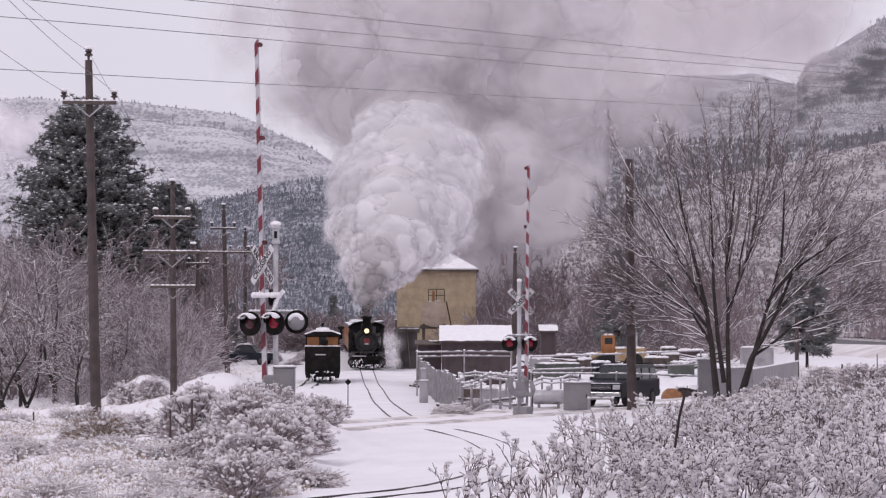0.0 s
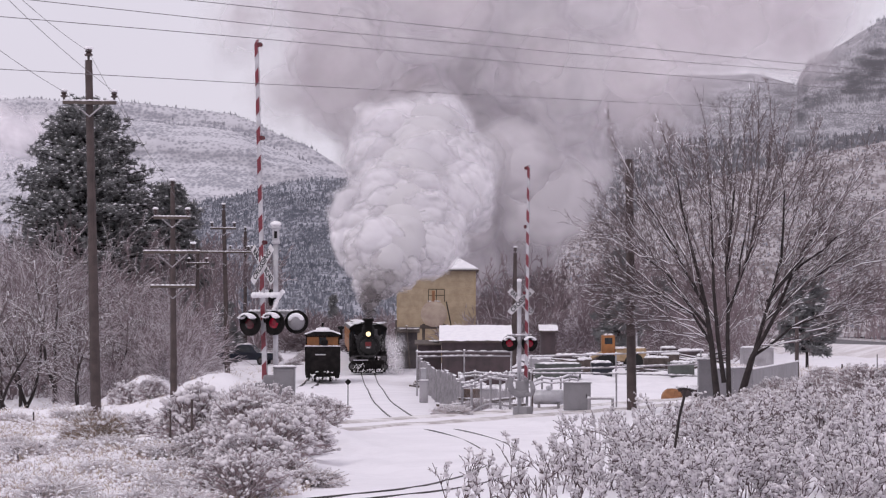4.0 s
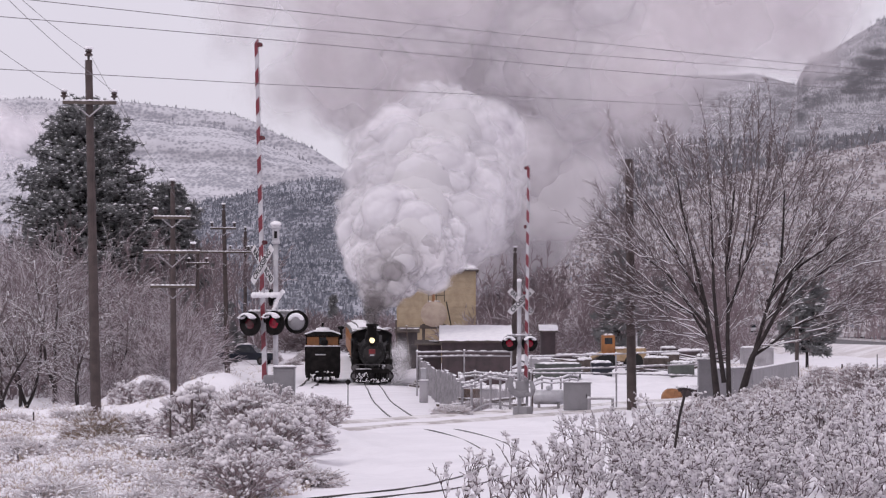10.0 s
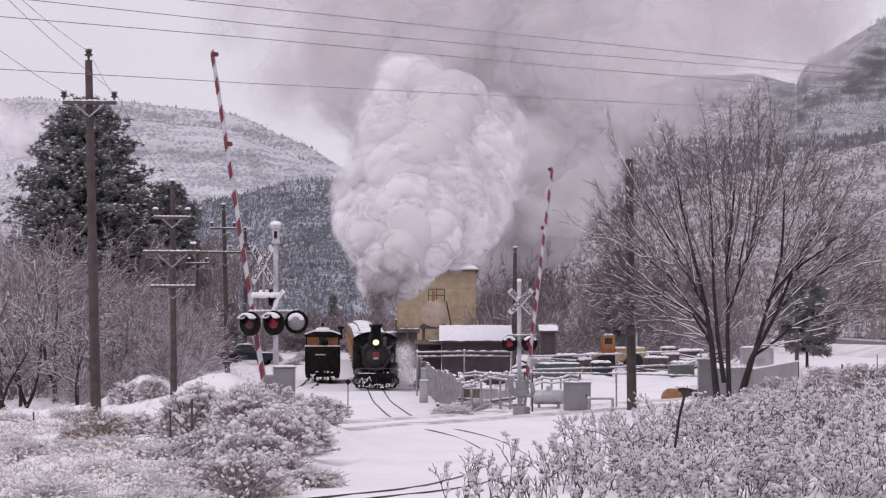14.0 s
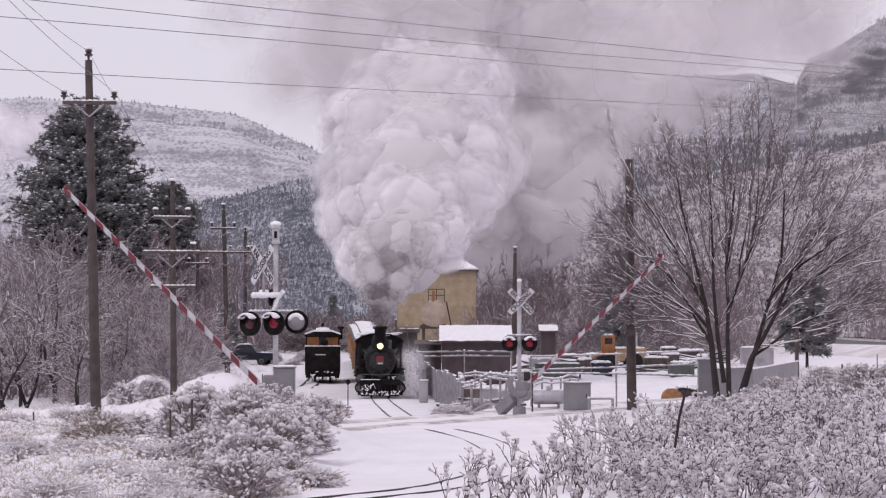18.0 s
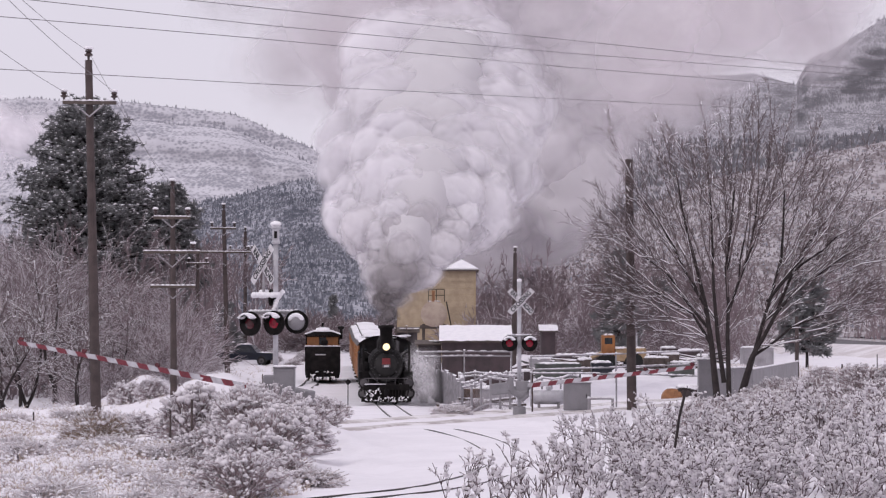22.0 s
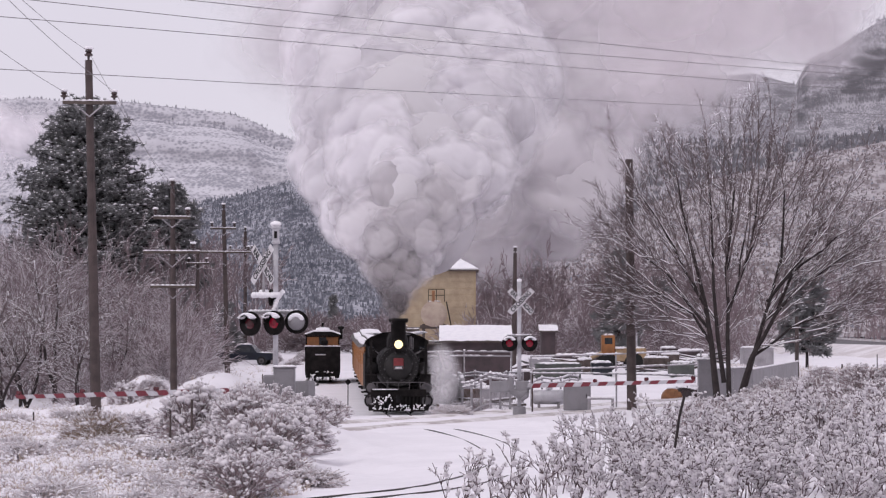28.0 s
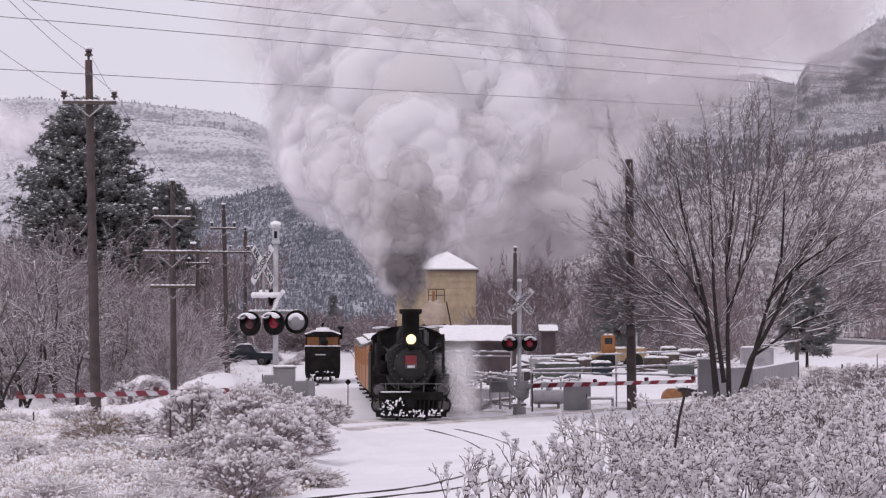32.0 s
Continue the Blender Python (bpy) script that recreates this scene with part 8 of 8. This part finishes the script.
conifer(-18.365, 250, 5.5, 1.4, 300, "small snowy spruce beside the line", 7, base=0.06, needle=0.4, snow=0.6, round_top=0.8)
conifer(-15.669, 420, 7, 1.6, 250, "small dark spruce at the foot of the hill", 8, base=0.06, needle=0.5, snow=0.3, round_top=0.9)


# Distance haze is mixed into these conifer colours, palest for mesa and cliff.
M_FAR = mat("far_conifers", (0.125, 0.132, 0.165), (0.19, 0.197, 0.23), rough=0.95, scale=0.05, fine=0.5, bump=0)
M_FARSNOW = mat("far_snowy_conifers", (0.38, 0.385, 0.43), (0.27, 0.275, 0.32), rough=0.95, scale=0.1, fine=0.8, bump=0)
M_FARRIDGE = mat("hazed_ridge_conifers", (0.16, 0.157, 0.178), (0.21, 0.205, 0.228), rough=0.95, scale=0.05, fine=0.5, bump=0)
M_FARHAZE = mat("haze_paled_conifers", (0.26, 0.255, 0.29), (0.34, 0.335, 0.37), rough=0.95, scale=0.05, fine=0.5, bump=0)
M_FARBRUSH = mat("far_brown_brush", (0.23, 0.187, 0.195), (0.17, 0.138, 0.145), rough=0.95, scale=0.1, fine=0.8, bump=0)


def hill_forest(hill_name, x0, x1, ymax, count, h0, h1, label, seed, snowy=0.25, material=None, slim=0.17, ymin=0):
    """Trees of a far slope, all in one mesh: two ragged tiers each."""
    rng = np.random.default_rng(seed)
    hill = bpy.data.objects[hill_name]
    vs = np.empty(len(hill.data.vertices) * 3, np.float32)
    hill.data.vertices.foreach_get("co", vs)
    vs = vs.reshape(-1, 3)
    vs = vs[(vs[:, 0] > x0) & (vs[:, 0] < x1) & (vs[:, 1] < ymax) & (vs[:, 1] > ymin)]
    pick = vs[rng.integers(len(vs), size=count)] + rng.normal(0, 1.0, (count, 3)) * [1.2, 1.2, 0.2]
    h = rng.uniform(h0, h1, count) * rng.uniform(0.7, 1.2, count)
    up = np.stack([0 * h, 0 * h, h], -1)
    a = np.concatenate([pick - up * 0.1, pick + up * 0.4])
    b = np.concatenate([pick + up * 0.7, pick + up])
    v, f = sticks(a, b, np.concatenate([h * slim * 1.2, h * slim * 0.8]), np.concatenate([h * 0.05, h * 0.015]), 5)
    v = v + rng.normal(0, 0.05 * h0, v.shape)
    mi = np.repeat((rng.random(len(f) // 5) < snowy).astype(np.int32), 5)
    tagged(np_mesh("hill_forest", v, f, [material or M_FAR, M_FARSNOW], midx=mi), label, "woods", kind="stuff")


hill_forest("forest_hill_backdrop", -109.731, 13.154, 905, 24000, 0.55, 1.25, "dark conifer forest on the hill, dusted with snow", 77, 0.34, None, 0.24)
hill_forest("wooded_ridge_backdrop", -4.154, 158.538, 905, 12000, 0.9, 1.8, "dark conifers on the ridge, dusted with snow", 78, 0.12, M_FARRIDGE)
hill_forest("cliff_mountain_backdrop", 37.923, 299.462, 1500, 3000, 3.0, 6.0, "haze-paled conifers below the cliff", 79, 0.35, M_FARHAZE)
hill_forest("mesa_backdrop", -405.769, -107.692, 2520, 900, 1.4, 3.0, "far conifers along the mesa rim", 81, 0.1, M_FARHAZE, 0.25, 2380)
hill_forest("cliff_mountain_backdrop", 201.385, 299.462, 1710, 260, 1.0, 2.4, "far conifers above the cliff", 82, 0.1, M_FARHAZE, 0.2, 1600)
hill_forest("brush_slope_backdrop", 12.554, 119.785, 690, 15000, 0.25, 0.65, "brown scrub oak on the snowy slope", 80, 0.25, M_FARBRUSH, 0.42)


def brush(seed, h, w, n, ball, material=M_STEM, label="rounded brush with balls of snow on every tip", frost=0.2):
    """A snow-laden brush built once: stems, side twigs and lumps of snow at the tips."""
    rng = np.random.default_rng(seed)
    t = thing("snowy_bush", pose(0, 0, -50), label, "bush", "brush beside the line")
    th = rng.uniform(0, math.tau, n)
    rad = np.sqrt(rng.uniform(0, 1, n))
    tip = np.stack([w * rad * np.cos(th), w * rad * np.sin(th), h * np.sqrt(np.clip(1.05 - rad**2, 0.05, 1)) * rng.uniform(0.72, 1.05, n)], -1)
    foot = tip * [0.22, 0.22, 0.0] + rng.normal(0, 0.05, (n, 3)) * [1, 1, 0]
    mid = (tip + foot) / 2 + rng.normal(0, 0.05, (n, 3)) + np.stack([tip[:, 0] * -0.1, tip[:, 1] * -0.1, h * 0.06 * np.ones(n)], -1)
    fork = mid + (tip - mid) * 0.55
    tw = np.repeat(fork, 3, 0)
    te = np.repeat(tip, 3, 0) + rng.normal(0, 0.09, (3 * n, 3)) * [1, 1, 0.6]
    a, b = np.concatenate([foot, mid, tw]), np.concatenate([mid, tip, te])
    np_mesh("stem_tangle", *sticks(a, b, 0.009, 0.004, 3), material, t, stuff=True)
    ends = np.concatenate([tip, te[rng.random(3 * n) < 0.42], mid[rng.random(n) < 0.3]])
    sz = ball * np.clip(np.exp(rng.normal(-0.42, 0.55, (len(ends), 1))), 0.25, 2.4) * np.array([[1.0, 1.0, 0.72]]) * rng.uniform(0.8, 1.2, (len(ends), 3))
    more = rng.random(len(ends)) < 0.7
    ends = np.concatenate([ends, ends[more] + rng.normal(0, ball * 0.7, (more.sum(), 3)) * [1, 1, 0.6]])
    sz = np.concatenate([sz, sz[more] * rng.uniform(0.4, 0.95, (more.sum(), 3))])
    np_mesh("tip_snow", *blobs(ends + [0, 0, ball * 0.4], sz, 1, rng, 0.30), M_SHADESNOW, t, "balls of fresh snow on the tips", smooth=True, stuff=True)
    # frost along the stems
    fr = rng.random(len(a)) < frost
    np_mesh("stem_frost", *sticks(a[fr] + [0, 0, 0.008], b[fr] + [0, 0, 0.008], 0.009, 0.008, 3), M_SNOWCAP, t, "frost along the stems", stuff=True)
    return t


def leafy_shrub(seed, h, w, n, share=0.34, load=1.0):
    """A taller shrub: thin dark ascending shoots whose forks and twigs hold lumps of shade-grey snow."""
    rng = np.random.default_rng(seed)
    t = thing("snowy_shrub", pose(0, 0, -50), "tall dark-stemmed shrub whose twigs carry clumps of snow", "shrub", "shrubs before the crossing")
    segs = []
    for k in range(int(n * 0.72)):
        a = rng.uniform(0, math.tau)
        r = rng.uniform(0, 0.75) * w
        lean = rng.uniform(0.05, 0.7)
        branch_out(rng, (r * math.cos(a), r * math.sin(a), 0), (lean * math.cos(a), lean * math.sin(a), 1), h * rng.uniform(0.45, 1.15), 0.016, 2, segs, 0.6, 0.05, 2, 0.5, 0.12, True)
    a, b, r0, r1 = seg_arrays(segs)
    np_mesh("stem_tangle", *sticks(a, b, np.maximum(r0, 0.0075), np.maximum(r1, 0.0055), 3), M_SHOOT, t, stuff=True)
    # strings of small lumps along the twigs, larger ones where twigs fork
    d = b - a
    ln = np.linalg.norm(d, axis=1, keepdims=True)
    cs, ss = [], []
    for _ in range(4):
        pick = rng.random(len(a)) < share
        f = rng.uniform(0.1, 1.05, (pick.sum(), 1))
        cs.append(a[pick] + d[pick] * f + rng.normal(0, 0.009, (pick.sum(), 3)) + [0, 0, 0.012])
        ss.append(load * np.clip(np.exp(rng.normal(-4.35, 0.38, (pick.sum(), 1))), 0.007, 0.03) * (rng.uniform(0.75, 1.2, (pick.sum(), 3)) + 0.9 * np.abs(d[pick] / ln[pick])))
    big = rng.random(len(a)) < share * 0.75
    for k in range(5):
        cs.append(a[big] + d[big] * rng.uniform(-0.1, 0.35, (big.sum(), 1)) + rng.normal(0, 0.02, (big.sum(), 3)) + [0, 0, 0.02])
        ss.append(load * rng.uniform(0.016, 0.038, (big.sum(), 3)) * [1.3, 1.3, 0.8])
    np_mesh("twig_snow", *blobs(np.concatenate(cs), np.concatenate(ss), 1, rng, 0.32), M_SHADESNOW, t, "ragged clumps of snow on the twigs", smooth=True, stuff=True)
    return t


BRUSH = [brush(1, 1.5, 1.25, 330, 0.049), brush(2, 1.2, 1.1, 280, 0.046), brush(3, 0.8, 0.8, 190, 0.04), brush(4, 1.35, 1.0, 270, 0.052), brush(5, 0.34, 0.68, 190, 0.021, M_LEAF, label="low frosted brush half buried in snow", frost=0.75), brush(6, 0.95, 1.0, 260, 0.032, M_TANSTEM, "dry tan brush lightly dusted with snow"), brush(7, 0.85, 1.0, 300, 0.032, M_STEM, "grey-brown brush dusted with snow")]
SHRUB = [leafy_shrub(11, 1.6, 1.1, 17), leafy_shrub(12, 1.35, 1.1, 16), leafy_shrub(13, 1.05, 0.9, 13), leafy_shrub(14, 0.95, 0.5, 6, 0.13), leafy_shrub(15, 1.25, 1.1, 15, 0.4, 1.1), leafy_shrub(16, 1.0, 0.9, 12, 0.4, 1.1)]


def plant(kinds, rows, seed):
    rng = random.Random(seed)
    for px, y, k in rows:
        x = (px - 784) * y / 5200
        ob = copy_thing(kinds[k], pose(x, y, float(ground_z(x, y)) - 0.06, 0, 0, rng.uniform(0, 360)))
        s = rng.uniform(0.84, 1.18)
        ob.scale = (s, s, s * rng.uniform(0.92, 1.08))


plant(BRUSH, [(335, 80, 2), (385, 77, 1), (440, 75, 0), (490, 74, 3), (525, 76, 3), (538, 82, 2), (420, 69, 2), (475, 66, 1), (505, 70, 1), (365, 70, 2), (300, 80, 2), (172, 77, 5), (245, 88, 2), (450, 61, 1), (480, 60, 2), (395, 62, 2), (580, 106, 2), (548, 97, 1), (555, 97, 2), (440, 56, 2), (425, 55, 2), (20, 60, 4), (90, 62, 4), (140, 58, 4)], 50)
plant(BRUSH, [(180, 64, 4), (240, 61, 4), (290, 58, 4), (330, 63, 4), (120, 70, 4), (50, 68, 4), (200, 72, 4), (260, 70, 4), (310, 70, 4), (30, 75, 4), (350, 57, 4), (400, 56, 4), (545, 60, 4), (100, 54, 4), (160, 53, 4), (270, 54, 4), (330, 53, 4), (80, 100, 4), (120, 108, 4), (200, 102, 4), (240, 110, 4), (20, 105, 4), (280, 100, 4), (270, 142, 1), (330, 150, 2), (230, 150, 1)], 51)
plant(BRUSH, [(560, 118, 2), (370, 220, 1), (480, 240, 1), (520, 235, 2), (540, 250, 1), (845, 122, 2), (820, 128, 2), (1345, 92, 6), (1395, 94, 6), (1440, 92, 6), (1490, 94, 6), (1540, 92, 6), (1590, 93, 6), (1370, 100, 6), (1420, 102, 6), (1465, 86, 6), (1520, 85, 6), (1575, 84, 6), (1330, 112, 6), (1375, 116, 6), (1350, 106, 6), (1400, 108, 6), (1440, 110, 6), (1480, 106, 6), (1520, 108, 6), (1560, 106, 6)], 52)
plant(BRUSH, [(1600, 108, 6), (1415, 118, 6), (1505, 121, 5), (1535, 122, 5), (1565, 121, 5), (1590, 120, 5), (1550, 126, 5), (1500, 100, 4), (1470, 98, 4), (1430, 97, 6), (1550, 97, 6), (1510, 90, 6), (1440, 150, 6), (1475, 160, 4), (1510, 150, 6), (1550, 165, 6), (1455, 180, 6), (1495, 185, 4), (1535, 140, 4), (1570, 150, 6), (1425, 140, 6), (1410, 165, 4), (1300, 84, 6), (1340, 82, 6), (1260, 86, 6), (1380, 80, 6)], 53)
plant(BRUSH, [(392, 79, 0), (440, 80, 3), (484, 79, 0), (350, 77, 3), (800, 112, 4), (1420, 78, 6), (1460, 78, 6), (1500, 79, 6), (1545, 77, 6)], 54)
plant(SHRUB, [(905, 49, 3), (935, 52, 3), (955, 49, 3), (980, 56, 3), (1010, 60, 3), (1035, 60, 5), (1075, 58, 1), (1120, 57, 4), (1165, 60, 1), (1215, 58, 0), (1265, 61, 0), (1310, 59, 0), (1355, 61, 1), (1400, 62, 1), (1450, 60, 4), (1500, 62, 1), (1550, 60, 1), (1600, 60, 4), (812, 50, 3), (872, 52, 3), (1180, 53, 0), (1330, 54, 4), (1400, 53, 0), (1480, 54, 0), (1540, 55, 4), (1010, 50, 3), (1070, 50, 2), (1120, 49, 5), (1190, 50, 2), (1250, 49, 5), (1310, 50, 2), (1370, 50, 5), (1440, 49, 2)], 60)
plant(SHRUB, [(1500, 50, 5), (1560, 50, 2), (1060, 72, 2), (1120, 70, 2), (1180, 72, 2), (1240, 72, 2), (1300, 73, 2), (1380, 72, 2), (1450, 73, 2), (1530, 73, 2)], 61)
for _o in BRUSH + SHRUB:
    for _c in (*_o.children, _o):
        bpy.data.objects.remove(_c)


def dry_weeds():
    """Low weeds and grass that poke through the snow, frosted; one mesh."""
    rng = np.random.default_rng(51)
    n = 5200
    y = rng.uniform(50, 100, n)
    px = rng.uniform(-60, 535, n)
    x = (px - 784) * y / 5200
    ok = (np.abs(road_away(x, y)) > 4.2) & (np.abs(x - line_x(y)) > 1.8)
    x, y = x[ok], y[ok]
    n = len(x)
    y2 = rng.uniform(100, 230, 1400)
    x2 = (rng.uniform(-60, 520, 1400) - 784) * y2 / 5200
    y3 = rng.uniform(85, 210, 3800)
    x3 = (rng.uniform(1290, 1640, 3800) - 784) * y3 / 5200
    y4 = rng.uniform(140, 225, 3200)
    x4 = (rng.uniform(1395, 1620, 3200) - 784) * y4 / 5200
    x, y = np.concatenate([x, x2, x3, x4]), np.concatenate([y, y2, y3, y4])
    n = len(x)
    p = np.stack([x, y, ground_z(x, y) - 0.03], -1)
    k = 5
    base = np.repeat(p, k, 0) + rng.normal(0, 0.08, (n * k, 3)) * [1, 1, 0]
    hh = rng.uniform(0.08, 0.24, (n * k, 1)) * np.repeat(rng.uniform(0.5, 1.2, (n, 1)), k, 0)
    tip = base + np.concatenate([rng.normal(0, 0.55, (n * k, 2)), np.ones((n * k, 1))], 1) * hh
    v, f = sticks(base, tip, 0.008, 0.004, 3)
    mi = np.repeat((rng.random(n * k) < 0.35).astype(np.int32), 3)
    tagged(np_mesh("dry_weeds", v, f, [M_DRYGRASS, M_STEM], midx=mi), "dry tan weeds poking through the snow", "weeds", kind="stuff")
    pick = rng.random(n * k) < 0.42
    c = tip[pick]
    tagged(np_mesh("frosted_weed_tips", *blobs(c, rng.uniform(0.018, 0.05, (len(c), 1)) * np.array([[1, 1, 0.7]]), 1, rng, 0.2), M_SNOWCAP, smooth=True), "small lumps of snow on the weeds", "weeds", kind="stuff")


dry_weeds()


def leaning_post():
    """A dark broken stem that leans out of the shrubs."""
    g = float(ground_z(4.3, 56))
    t = thing("leaning_post", pose(4.3, 56, g), "dark leaning broken post among the shrubs", "post")
    bm = B()
    tube(bm, [(0, 0, -0.1), (0.11, 0, 0.9 - g), (0.2, 0.02, 1.5 - g), (0.33, 0, 2.06 - g)], 0.026, 8)
    part("stem", bm, M_BARK, t)
    bm = B()
    tube(bm, [(0.18, 0, 2.02 - g), (0.34, 0, 2.08 - g), (0.46, 0, 2.0 - g)], 0.032, 8)
    part("broken_top", bm, M_BARK, t)
    bm = B()
    for k in range(6):
        blob(bm, (0.2 + k * 0.06, 0, 2.1 - g - 0.008 * k), (0.05, 0.045, 0.03), 1, 0.15)
    part("snow", bm, M_SNOWCAP, t, "snow on the broken top", stuff=True)


leaning_post()


chain_fence(0.884, 120.9, 3.015, 116.95, 1.2, "thin galvanised wire mesh of the pen, caught with snow")


motions()
